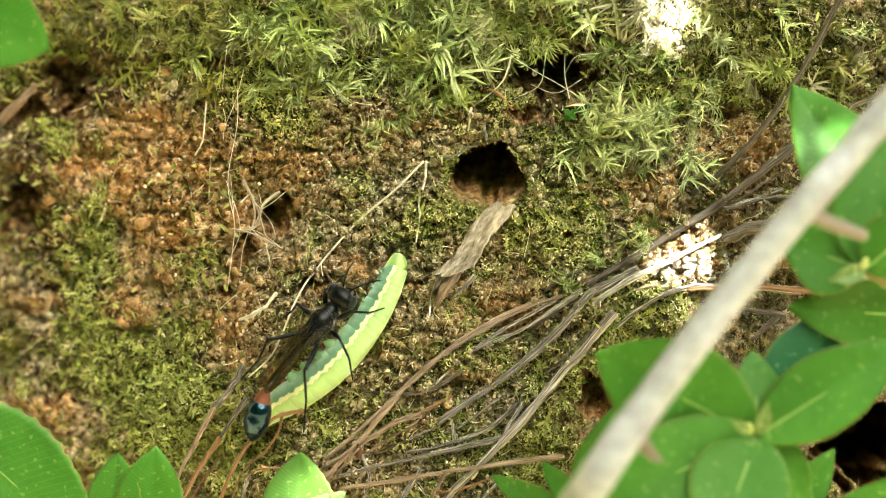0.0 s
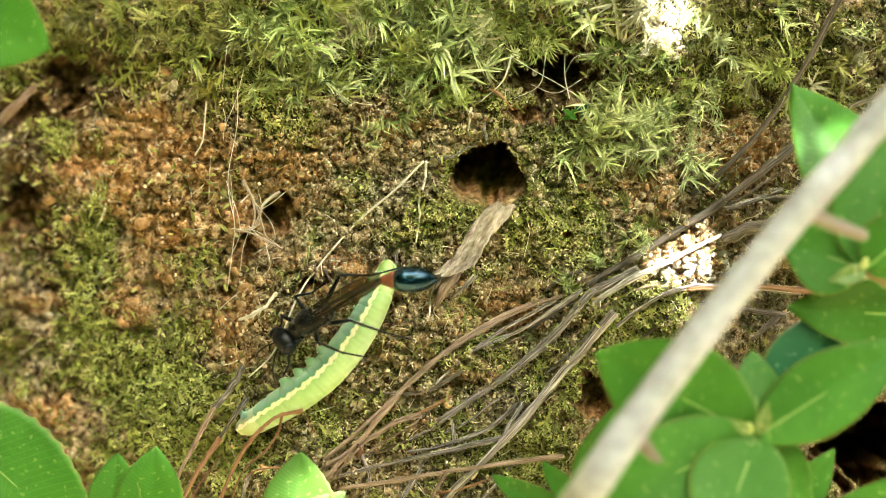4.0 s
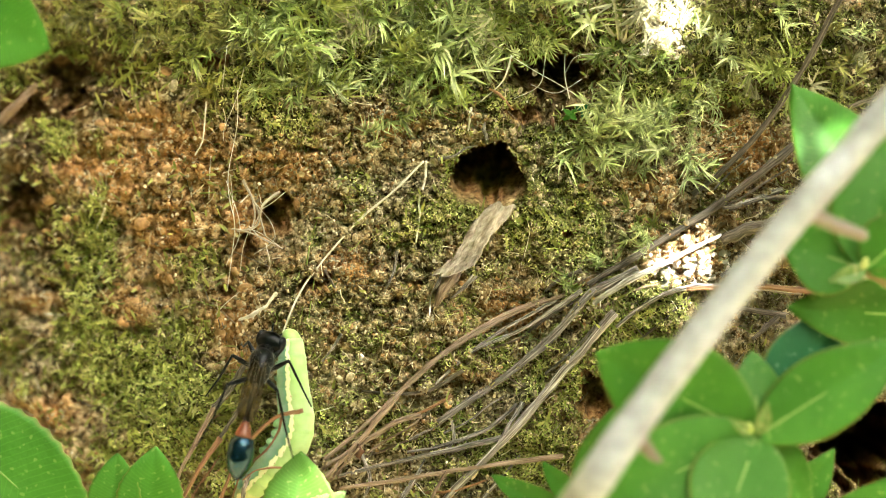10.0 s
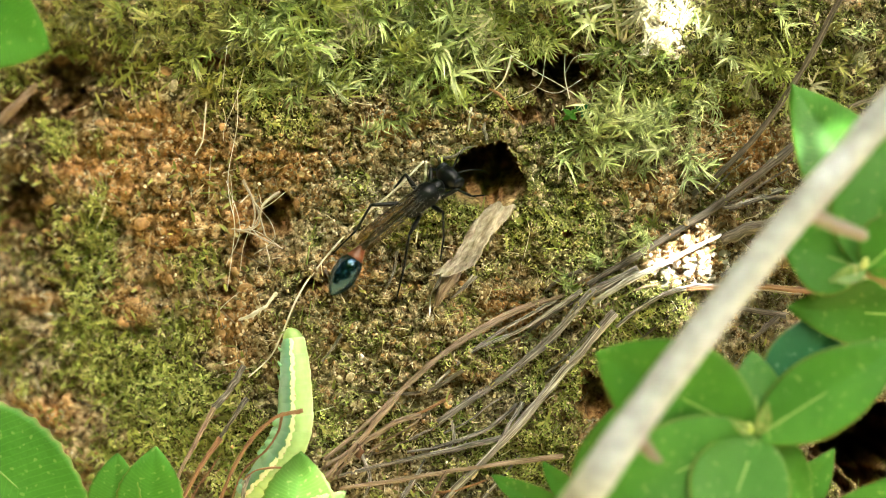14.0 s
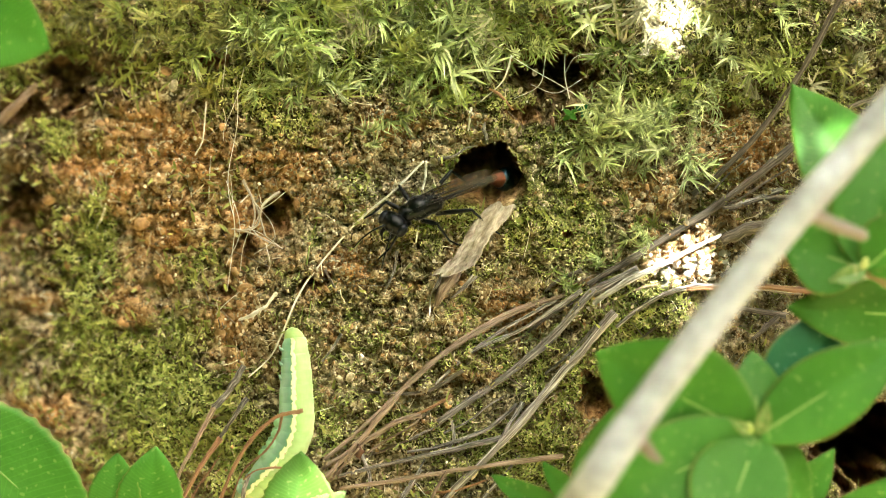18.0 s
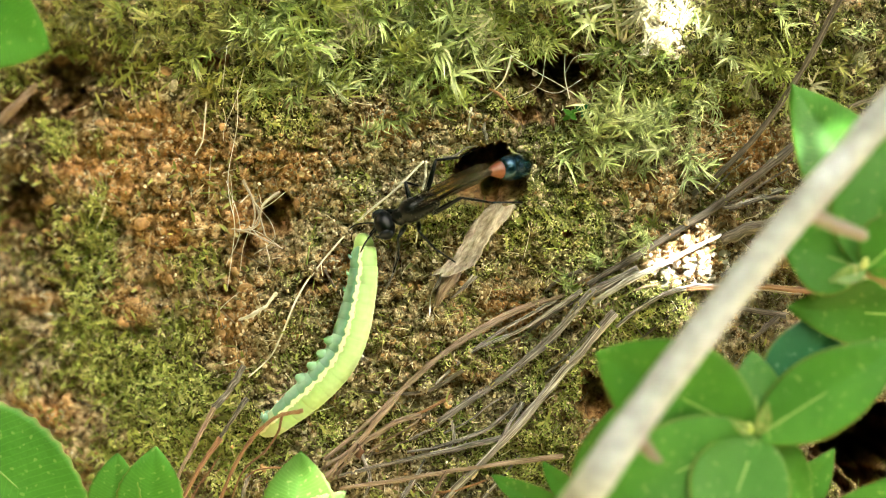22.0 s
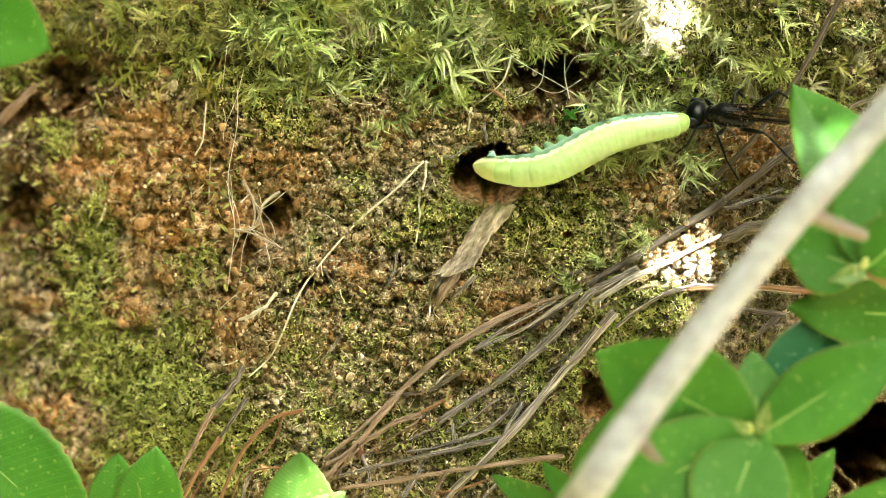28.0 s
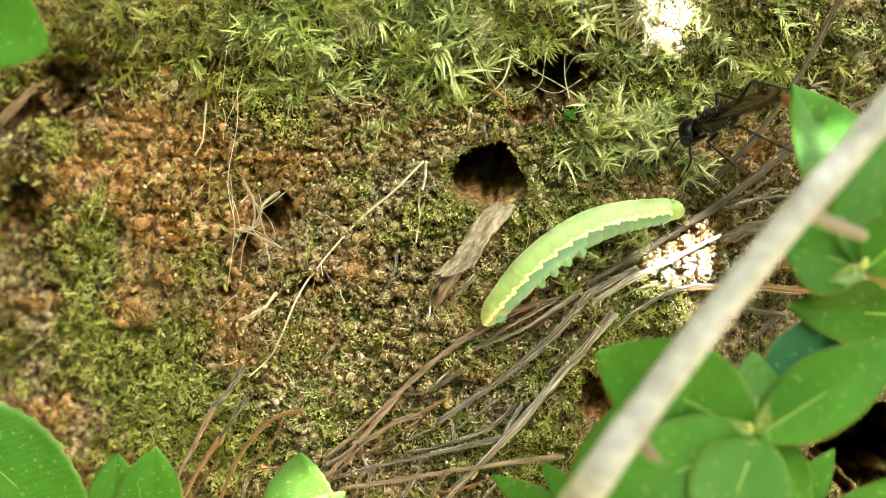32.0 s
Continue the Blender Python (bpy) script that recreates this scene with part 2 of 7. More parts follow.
def leaf_material(name, dark, light, gloss=0.42, through_light=0.15):
    """Green leaf: side veins drawn along its own surface, paler midrib, a little light passing through."""
    m = material(name, [dark, light], 60, gloss, 0.15, 1500, rand=0.1, through_light=through_light)
    nt = m.node_tree
    bs = nt.nodes["Principled BSDF"]
    uv = nt.nodes.new("ShaderNodeUVMap")
    wv = nt.nodes.new("ShaderNodeTexWave")
    wv.bands_direction = "X"
    wv.inputs["Scale"].default_value, wv.inputs["Distortion"].default_value = 3.2, 1.5
    nt.links.new(uv.outputs[0], wv.inputs["Vector"])
    rp = nt.nodes.new("ShaderNodeValToRGB")
    rp.color_ramp.elements[0].position, rp.color_ramp.elements[1].position = 0.86, 1.0
    rp.color_ramp.elements[1].color = (0.3, 0.3, 0.3, 1)
    nt.links.new(wv.outputs[0], rp.inputs[0])
    src = bs.inputs["Base Color"].links[0].from_socket
    mx = nt.nodes.new("ShaderNodeMix")
    mx.data_type = "RGBA"
    nt.links.new(rp.outputs[0], mx.inputs[0])
    nt.links.new(src, mx.inputs[6])
    mx.inputs[7].default_value = (light[0] * 1.5, light[1] * 1.4, light[2] * 1.6, 1)
    # pale specks and a thin browned margin
    tc = nt.nodes.new("ShaderNodeTexCoord")
    sp = nt.nodes.new("ShaderNodeTexNoise")
    sp.inputs["Scale"].default_value, sp.inputs["Detail"].default_value = 1000, 1
    nt.links.new(tc.outputs["Object"], sp.inputs["Vector"])
    sr = nt.nodes.new("ShaderNodeValToRGB")
    sr.color_ramp.elements[0].position, sr.color_ramp.elements[1].position = 0.66, 0.73
    sr.color_ramp.elements[1].color = (0.4, 0.4, 0.4, 1)
    nt.links.new(sp.outputs[0], sr.inputs[0])
    m1 = nt.nodes.new("ShaderNodeMix")
    m1.data_type = "RGBA"
    nt.links.new(sr.outputs[0], m1.inputs[0])
    nt.links.new(mx.outputs[2], m1.inputs[6])
    m1.inputs[7].default_value = (light[0] * 3 + 0.1, light[1] * 1.5 + 0.1, light[2] * 3 + 0.06, 1)
    sx = nt.nodes.new("ShaderNodeSeparateXYZ")
    nt.links.new(uv.outputs[0], sx.inputs[0])
    ab = nt.nodes.new("ShaderNodeMath")
    ab.operation = "ABSOLUTE"
    nt.links.new(sx.outputs["Y"], ab.inputs[0])
    er = nt.nodes.new("ShaderNodeValToRGB")
    er.color_ramp.elements[0].position, er.color_ramp.elements[1].position = 0.93, 1.0
    er.color_ramp.elements[1].color = (0.6, 0.6, 0.6, 1)
    nt.links.new(ab.outputs[0], er.inputs[0])
    m2 = nt.nodes.new("ShaderNodeMix")
    m2.data_type = "RGBA"
    nt.links.new(er.outputs[0], m2.inputs[0])
    nt.links.new(m1.outputs[2], m2.inputs[6])
    m2.inputs[7].default_value = (0.22, 0.20, 0.05, 1)
    nt.links.new(m2.outputs[2], bs.inputs["Base Color"])
    bs.inputs["Specular IOR Level"].default_value = 0.3
    return m


EARTH = earth_material()
CRUMB = material("soil_crumb", [(0.12, 0.09, 0.052), (0.39, 0.31, 0.19), (0.64, 0.55, 0.39)], 700, 0.95, 0.6, 2500, rand=0.35)
CRUMB_OCHRE = material("ochre_crumb", [(0.18, 0.095, 0.042), (0.39, 0.225, 0.10), (0.54, 0.355, 0.175)], 700, 0.95, 0.6, 2500, rand=0.3)
CHIPS = material("clay_chip", [(0.17, 0.13, 0.07), (0.41, 0.345, 0.22), (0.63, 0.555, 0.40)], 900, 0.95, 0.4, 2500, rand=0.4)
DARK_CHIPS = material("humus_chip", [(0.02, 0.014, 0.008), (0.06, 0.042, 0.02), (0.12, 0.085, 0.04)], 900, 0.9, 0.4, 2500, rand=0.4)
DRY_BITS = material("straw_bit", [(0.36, 0.30, 0.19), (0.62, 0.55, 0.40)], 900, 0.7, 0.0, rand=0.4)
BROWN_BITS = material("needle_bit", [(0.10, 0.06, 0.03), (0.28, 0.18, 0.09)], 900, 0.7, 0.0, rand=0.4)
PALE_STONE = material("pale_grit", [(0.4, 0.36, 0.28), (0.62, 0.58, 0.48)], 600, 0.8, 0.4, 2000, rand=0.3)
# grit coloured near white to brighten the sun flecks
FLECK_GRIT = material("pinkish_grit", [(0.42, 0.36, 0.32), (0.62, 0.55, 0.51)], 600, 0.8, 0.4, 2000, rand=0.25)
MOSS_LOW = material("low_moss", [(0.10, 0.10, 0.03), (0.30, 0.29, 0.10), (0.52, 0.50, 0.24)], 200, 0.6, 0.0, rand=0.6, through_light=0.15)
MOSS_LIME = material("lime_moss", [(0.14, 0.19, 0.03), (0.33, 0.40, 0.10)], 200, 0.55, 0.0, rand=0.45, through_light=0.3)
MOSS_LEAFY = material("leafy_moss", [(0.20, 0.23, 0.04), (0.36, 0.38, 0.09), (0.55, 0.55, 0.19)], 200, 0.55, 0.0, rand=0.45, through_light=0.3)
MOSS_DRY = material("dry_moss", [(0.32, 0.30, 0.17), (0.58, 0.55, 0.38)], 260, 0.65, 0.0, rand=0.4, through_light=0.2)
TWIG_GREY = material("weathered_twig", [(0.025, 0.02, 0.017), (0.17, 0.145, 0.13), (0.58, 0.53, 0.50)], 1.6, 0.85, 0.9, 2.5, rand=0.35, fibre=True)
TWIG_DARK = material("dark_twig", [(0.03, 0.024, 0.018), (0.10, 0.08, 0.06), (0.25, 0.205, 0.16)], 1.6, 0.85, 0.9, 2.5, rand=0.25, fibre=True)
NEEDLE = material("pine_needle", [(0.065, 0.041, 0.029), (0.185, 0.122, 0.086), (0.37, 0.275, 0.205)], 1.6, 0.6, 0.6, 2.5, rand=0.35, fibre=True)
SPLINTER = material("pale_splinter", [(0.12, 0.10, 0.085), (0.40, 0.36, 0.33), (0.66, 0.61, 0.58)], 1.6, 0.85, 0.9, 2.5, rand=0.2, fibre=True)
RUST = material("rust_stem", [(0.10, 0.043, 0.02), (0.26, 0.125, 0.06), (0.43, 0.25, 0.14)], 1.6, 0.6, 0.6, 2.5, rand=0.3, fibre=True)
STRAW = material("straw", [(0.45, 0.40, 0.32), (0.68, 0.64, 0.56), (0.84, 0.82, 0.76)], 1.6, 0.6, 0.6, 2.5, rand=0.25, fibre=True)
ROOT_SKIN = material("root_skin", [(0.22, 0.17, 0.12), (0.40, 0.33, 0.26), (0.58, 0.52, 0.44)], 1.6, 0.7, 0.6, 2.5, rand=0.2, fibre=True)
BARK_PALE = material("pale_bark", [(0.25, 0.255, 0.27), (0.35, 0.36, 0.385), (0.48, 0.495, 0.53)], 350, 0.7, 0.6, 900, rand=0.1)
CHIP = material("wood_chip", [(0.11, 0.085, 0.06), (0.29, 0.24, 0.185), (0.54, 0.475, 0.40)], 1100, 0.9, 1.0, 2200, rand=0.15, stretch=(0.35, 1, 1))
WEB = material("spider_silk", [(0.55, 0.52, 0.45), (0.75, 0.73, 0.68)], 400, 0.5, 0.0, rand=0.2)
LEAF = leaf_material("broad_leaf", (0.036, 0.15, 0.014), (0.078, 0.245, 0.028), 0.5, 0.28)
LEAF_DARK = leaf_material("shaded_leaf", (0.018, 0.095, 0.045), (0.032, 0.14, 0.065), 0.25, 0.12)
LEAF_LIME = leaf_material("lime_leaf", (0.075, 0.20, 0.025), (0.13, 0.29, 0.05), 0.5, 0.3)
LEAF_PALE = leaf_material("young_leaf", (0.12, 0.23, 0.06), (0.19, 0.32, 0.10))
MIDRIB = material("leaf_midrib", [(0.16, 0.30, 0.06), (0.24, 0.38, 0.10)], 400, 0.5, 0.2, 1500)
RUST_FLAKE = material("dead_leaf", [(0.045, 0.017, 0.008), (0.12, 0.045, 0.02)], 500, 0.7, 0.3, 1500, rand=0.2)
STEM = material("green_stem", [(0.13, 0.14, 0.05), (0.26, 0.20, 0.08)], 300, 0.6, 0.3, 1200)
BUD = material("leaf_bud", [(0.42, 0.5, 0.14), (0.55, 0.6, 0.22)], 400, 0.5, 0.2, 1200)

# ---------- the ground: one sheet, fine on the bank, coarse to the horizon ----------
def lattice(half, step, far):
    a = list(np.arange(-half, half + 0.001, step))
    d, x = step, half
    out = []
    while x < far:
        d *= 1.28
        x += d
        out.append(x)
    return np.array([-q for q in out[::-1]] + a + out)


def profile(v):
    """Foot point (y, z) and normal of the bank's line at v millimetres: level path below, slope, level top."""
    lo, hi, bend = -420.0, 520.0, 260.0
    s = abs(v)
    sign = 1 if v > 0 else -1
    limit = hi if v > 0 else -lo
    if s <= limit:
        return sign * s * math.cos(SLOPE), sign * s * math.sin(SLOPE), SLOPE
    y, z = sign * limit * math.cos(SLOPE), sign * limit * math.sin(SLOPE)
    d, n = s - limit, 24
    ang = SLOPE
    for i in range(n):
        a = SLOPE * max(0.0, 1 - (i + 0.5) / n)
        step = bend / n
        if d <= step:
            return y + sign * d * math.cos(a), z + sign * d * math.sin(a), a
        y, z, d = y + sign * step * math.cos(a), z + sign * step * math.sin(a), d - step
    return y + sign * d, z, 0.0


BARE = ((35, -1, 6, 3), (-54, 12, 4, 3), (-60, -8, 4, 2), (-44, 18, 5, 4), (-40, 3, 7, 5), (-47, 9, 4, 4), (-37, 14, 6, 6), (-8, 17.5, 5, 3), (-13, -2.6, 4, 2.5), (22.5, -22, 4, 5), (-22, 12, 6, 4),
        (-57, -24, 6, 3), (40, 17, 4, 4), (45, 14, 5, 4), (30, 8, 4, 3), (10, -9, 5, 3), (-27, 4, 4, 4), (-46, -8, 5, 4), (-30, -12, 4, 8))
GREEN = ((-57, 16, 3, 4), (-47, 7, 3, 3), (-30, 22, 10, 4), (-35, -2, 4, 3), (-22, 16, 4, 3), (-45, -14, 16, 6), (-40, -22, 14, 6), (-52, -4, 6, 7), (-50, 3, 3, 5), (2, 7, 6, 4), (16, 3, 8, 7), (35, 25, 14, 8), (-60, 30, 12, 6), (-20, 32, 30, 7),
         (20, -18, 10, 7), (8, -28, 10, 5), (30, -8, 8, 5), (12, -30, 10, 4), (-10, 28, 20, 6), (-32, -26, 14, 6), (48, 26, 12, 10), (15, 16, 6, 5), (-4, 3, 5, 3))


def cover(u, v):
    """Moss and ochre shares of the bank's skin at (u, v)."""
    n1 = noise.fractal((u * 0.11, v * 0.11, 3.0), 0.8, 2.0, 4)
    n2 = noise.fractal((u * 0.35, v * 0.35, 9.0), 0.8, 2.0, 3)
    bare = sum(math.exp(-((u - a) / c) ** 2 - ((v - b) / d) ** 2) for a, b, c, d in BARE)
    gr = sum(math.exp(-((u - a) / c) ** 2 - ((v - b) / d) ** 2) for a, b, c, d in GREEN)
    tinted = 0.04 * min(1.0, max(0.0, (u + 26) / 18.0))
    moss = min(1.0, max(0.0, 0.24 + tinted + 0.55 * gr - 0.75 * bare + 0.50 * n1 + 0.50 * n2))
    moss = moss * moss * (3 - 2 * moss)
    och = min(1.0, max(0.0, 0.22 + 0.75 * bare - 0.25 * gr + 0.30 * n1 - 0.3 * n2))
    return moss, och


# patches coloured darker brown; the one below the upper hollow stands for shade
DARK_SPOTS = ((45, 23, 6, 4), (-56, 25, 8, 6), (-62, 12, 6, 8), (-59, 3, 4, 5), (-48, 24, 4, 3), (-36, 33, 6, 2), (-10, 31, 2.5, 1.5), (16, 20.5, 6, 3), (-45, 29, 6, 3), (58, 12, 5, 4), (-19, 33, 4, 2))


def dark_at(u, v):
    """Share of the darkest brown put into the skin at (u, v)."""
    return min(0.9, sum(math.exp(-((u - a) / c) ** 2 - ((v - b) / d) ** 2) for a, b, c, d in DARK_SPOTS))


COVER_GRID = {}


def cover_near(u, v):
    """cover(), looked up on a half-millimetre grid."""
    key = (round(u * 2), round(v * 2))
    if key not in COVER_GRID:
        COVER_GRID[key] = cover(key[0] / 2, key[1] / 2)
    return COVER_GRID[key]


def skin(u, v):
    """Height of the rough ground, burrow left out."""
    big = float(relief(u, v))
    n = noise.fractal((u * 0.30, v * 0.30, 1.7), 0.75, 2.1, 5)
    m = noise.fractal((u * 1.3, v * 1.3, 5.1), 0.7, 2.1, 3)
    c = noise.fractal((u * 0.9, v * 0.9, 2.2), 0.6, 2.0, 2)
    z = noise.fractal((u * 0.13, v * 0.13, 6.6), 0.9, 2.0, 3)
    d = noise.voronoi((u * 0.42 + 0.25 * n, v * 0.42, 0.5))[0]
    e = noise.voronoi((u * 0.95, v * 0.95 + 0.2 * m, 4.5))[0]
    clod = min(1.0, (d[1] - d[0]) * 2.0) * 2.1 + min(1.0, (e[1] - e[0]) * 1.8) * 1.05 * min(1.0, max(0.25, (u + 42) / 16.0))
    clod *= min(1.0, max(0.3, 0.7 + 1.4 * noise.noise((u * 0.09, v * 0.09, 12.0))))
    lump = min(1.0, max(0.0, (-u - 30) / 14.0))
    if lump > 0:
        clod *= 1 - 0.4 * lump
        g = noise.voronoi((u * 0.17 + 0.2 * n, v * 0.17 + 0.2 * z, 7.5))[0]
        clod += lump * (min(1.0, (g[1] - g[0]) * 1.9) * 2.2 - 1.0)
    return big + 1.5 * z + 1.1 * n + 0.45 * m + 0.5 * abs(c) + clod - 1.6


def build_ground():
    us, vs = lattice(74, 0.33, 300000), lattice(44, 0.33, 300000)
    verts, moss, och, hollow_brown, dark = [], [], [], [], []
    for v in vs:
        py, pz, ang = profile(float(v))
        ny, nz = -math.sin(ang), math.cos(ang)
        for u in us:
            far = max(abs(u) - 74, abs(v) - 44, 0)
            if far < 400:
                w = skin(float(np.clip(u, -90, 90)), float(np.clip(v, -60, 60)))
                if far > 0:
                    w = w * max(0.0, 1 - far / 400) + 14 * noise.noise((u * 0.012, v * 0.012, 0)) * min(1, far / 200)
                a, b = cover(float(u), float(v))
            else:
                w, a, b = 14 * noise.noise((u * 0.012, v * 0.012, 0)) if far < 4000 else 0.0, 0.6, 0.2
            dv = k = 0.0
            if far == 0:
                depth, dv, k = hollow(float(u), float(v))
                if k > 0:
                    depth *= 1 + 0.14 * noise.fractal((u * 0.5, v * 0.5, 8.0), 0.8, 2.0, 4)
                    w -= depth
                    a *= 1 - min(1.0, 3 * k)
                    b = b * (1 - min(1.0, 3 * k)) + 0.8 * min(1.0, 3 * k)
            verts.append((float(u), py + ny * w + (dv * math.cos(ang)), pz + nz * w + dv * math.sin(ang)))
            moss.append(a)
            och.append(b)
            # hollow floors painted darker in place of deeper shade
            hollow_brown.append(0.85 * min(1.0, 3 * k))
            dark.append(0.9 * dark_at(u, v) if far == 0 else 0.0)
    nu = len(us)
    faces = [(j * nu + i, j * nu + i + 1, (j + 1) * nu + i + 1, (j + 1) * nu + i) for j in range(len(vs) - 1) for i in range(nu - 1)]
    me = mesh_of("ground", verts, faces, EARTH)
    for name, values in (("moss", moss), ("ochre", och), ("tinted", hollow_brown), ("umber", dark)):
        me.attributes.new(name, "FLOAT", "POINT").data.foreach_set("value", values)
    ob = new("ground", me)
    ob.matrix_world = Matrix.Translation((0, 0, 0.6))
    return tagged(ob, "crumbly ochre clay bank with patches of green moss and a round burrow", "ground", kind="structure")


build_ground()
rng = random.Random(11)


def spot(n, keep):
    """n places on the bank, kept by a share."""
    out = []
    while len(out) < n:
        u, v = rng.uniform(-72, 72), rng.uniform(-42, 42)
        if hollow(u, v)[2] > 0.05:
            continue
        if rng.random() < keep(u, v):
            out.append((u, v))
    return out



ICO_BM = bmesh.new()
bmesh.ops.create_icosphere(ICO_BM, subdivisions=1, radius=1.0)
ICO_V = [v.co.copy() for v in ICO_BM.verts]
ICO_F = [tuple(v.index for v in f.verts) for f in ICO_BM.faces]
ICO_BM.free()


ICO_BM = bmesh.new()
bmesh.ops.create_icosphere(ICO_BM, subdivisions=2, radius=1.0)
ICO2_V = [v.co.copy() for v in ICO_BM.verts]
ICO2_F = [tuple(v.index for v in f.verts) for f in ICO_BM.faces]
ICO_BM.free()


OCTA_V = [Vector(q) for q in ((1, 0, 0), (-1, 0, 0), (0, 1, 0), (0, -1, 0), (0, 0, 1), (0, 0, -1))]
OCTA_F = [(0, 2, 4), (2, 1, 4), (1, 3, 4), (3, 0, 4), (2, 0, 5), (1, 2, 5), (3, 1, 5), (0, 3, 5)]


def crumbs(name, places, sizes, mat, label, flat=0.75, shape=(ICO_V, ICO_F)):
    """Many small lumps of earth, sunk a little into the ground, as one mesh."""
    verts, faces = [], []
    for u, v in places:
        r = sizes()
        w = skin(u, v) + r * 0.08
        rot = Euler((rng.uniform(0, 6), rng.uniform(0, 6), rng.uniform(0, 6))).to_matrix()
        sc = Vector((rng.uniform(0.5, 1.5), rng.uniform(0.6, 1.3), rng.uniform(0.5, 1.0))) * r
        k = len(verts)
        soft = shape[0] is ICO2_V
        w -= 0.35 * r if soft else 0.0
        for q in shape[0]:
            p = rot @ Vector((q.x * sc.x, q.y * sc.y, q.z * sc.z)) * (rng.uniform(0.74, 1.18) if soft else rng.uniform(0.62, 1.25))
            verts.append((u + p.x, v + p.y, w + p.z * flat))
        faces += [tuple(i + k for i in f) for f in shape[1]]
    ob = new(name, mesh_of(name, verts, faces, mat, smooth=shape[0] is ICO2_V))
    ob.matrix_world = BANK
    return tagged(ob, label, "soil", kind="stuff")


def blades(name, places, length, width, mat, label, lean=0.5):
    """Tiny moss leaves standing on the ground, as one mesh."""
    verts, faces = [], []
    for u, v in places:
        w = skin(u, v) - 0.1
        h, wd = length(), width()
        f = rng.uniform(0, 6.283)
        c, s = math.cos(f), math.sin(f)
        t = rng.uniform(0.3, 1.0) * lean
        k = len(verts)
        for i, (a, b) in enumerate(((0, 0.7), (0.5, 1.0), (0.85, 0.6))):
            out = h * a * t * (1 + a)
            up = h * a * (1 - 0.35 * a * t)
            verts.append((u + c * out - s * wd * b, v + s * out + c * wd * b + 0.15 * up, w + up))
            verts.append((u + c * out + s * wd * b, v + s * out - c * wd * b + 0.15 * up, w + up))
        verts.append((u + c * h * t * 2, v + s * h * t * 2 + 0.15 * h, w + h * (1 - 0.4 * t)))
        faces += [(k, k + 1, k + 3, k + 2), (k + 2, k + 3, k + 5, k + 4), (k + 4, k + 5, k + 6)]
    ob = new(name, mesh_of(name, verts, faces, mat))
    ob.matrix_world = BANK
    return tagged(ob, label, "moss", kind="stuff")


crumbs("soil_crumbs", spot(13000, lambda u, v: (1.0 - 0.75 * cover_near(u, v)[0]) * (0.3 if u < -30 else 1.0)), lambda: 0.09 + 0.28 * rng.random() ** 3 + (0.3 if rng.random() < 0.012 else 0), CRUMB,
       "grey-brown crumbs of dry soil strewn over the bank")
crumbs("pale_crumbs", [q for q in ((rng.gauss(-10, 6), rng.gauss(6, 6)) for _ in range(1500)) if hollow(*q)[2] < 0.05], lambda: 0.12 + 0.3 * rng.random() ** 3, CHIPS, "pale tan crumbs of dry clay below the burrow")
crumbs("ochre_crumbs", spot(7000, lambda u, v: cover_near(u, v)[1] ** 1.5 * (0.45 if u < -30 else 1.0)), lambda: 0.09 + 0.34 * rng.random() ** 4 + (0.35 if rng.random() < 0.02 else 0), CRUMB_OCHRE,
       "orange-ochre clay crumbs on the bare parts of the bank")
crumbs("soil_chips", spot(28000, lambda u, v: (1.0 - 0.7 * cover_near(u, v)[0]) * (1 - dark_at(u, v)) * (0.2 if u < -30 else 0.5 if u < -18 else 1.0)), lambda: 0.13 + 0.30 * rng.random() ** 2.5, CHIPS, "tan flakes and chips of dry clay and plant dust on the bank", 0.7, (OCTA_V, OCTA_F))
# dark debris, packed under the upper tufts so its colour deepens the shaded gaps
crumbs("dark_chips", spot(7500, lambda u, v: max(dark_at(u, v), 0.25) if u < -28 else 1.0 if v > 22 else 0.35), lambda: 0.12 + 0.28 * rng.random() ** 2, DARK_CHIPS, "dark specks of humus and bark dust on the bank", 0.7, (OCTA_V, OCTA_F))
crumbs("pale_grit", spot(1000, lambda u, v: 0.5), lambda: 0.10 + 0.22 * rng.random() ** 2, PALE_STONE, "pale specks of grit in the soil")
blades("moss_carpet", spot(50000, lambda u, v: cover_near(u, v)[0] ** 2 * (1 - dark_at(u, v)) * (0.5 if u < -34 else 0.3 if v > 23 else 1.0)), lambda: rng.uniform(0.3, 0.8), lambda: rng.uniform(0.045, 0.11), MOSS_LOW,
       "olive-green carpet of short moss covering the clay")
blades("lime_moss", spot(12000, lambda u, v: max(0, cover_near(u, v)[0] - 0.4) * (0.25 if v > 23 else 1.6 if v < -6 or u < -35 else 0.9)), lambda: rng.uniform(0.35, 0.85), lambda: rng.uniform(0.07, 0.17), MOSS_LIME,
       "bright yellow-green leafy moss in damp patches")


crumbs("clay_lumps", spot(300, lambda u, v: cover_near(u, v)[1] * (1.0 if u < -28 else 0.2)), lambda: 0.3 + 0.6 * rng.random() ** 2.5, CRUMB_OCHRE,
       "soft rounded lumps of orange clay on the bare slope", 0.8, (ICO2_V, ICO2_F))
blades("leafy_moss", spot(5200, lambda u, v: max(0.05, cover_near(u, v)[0] - 0.12) * (1.0 if u < -28 else 0.10)), lambda: rng.uniform(0.7, 1.7), lambda: rng.uniform(0.10, 0.24), MOSS_LEAFY,
       "loose bright green leafy moss on the damp clay slope", 0.8)


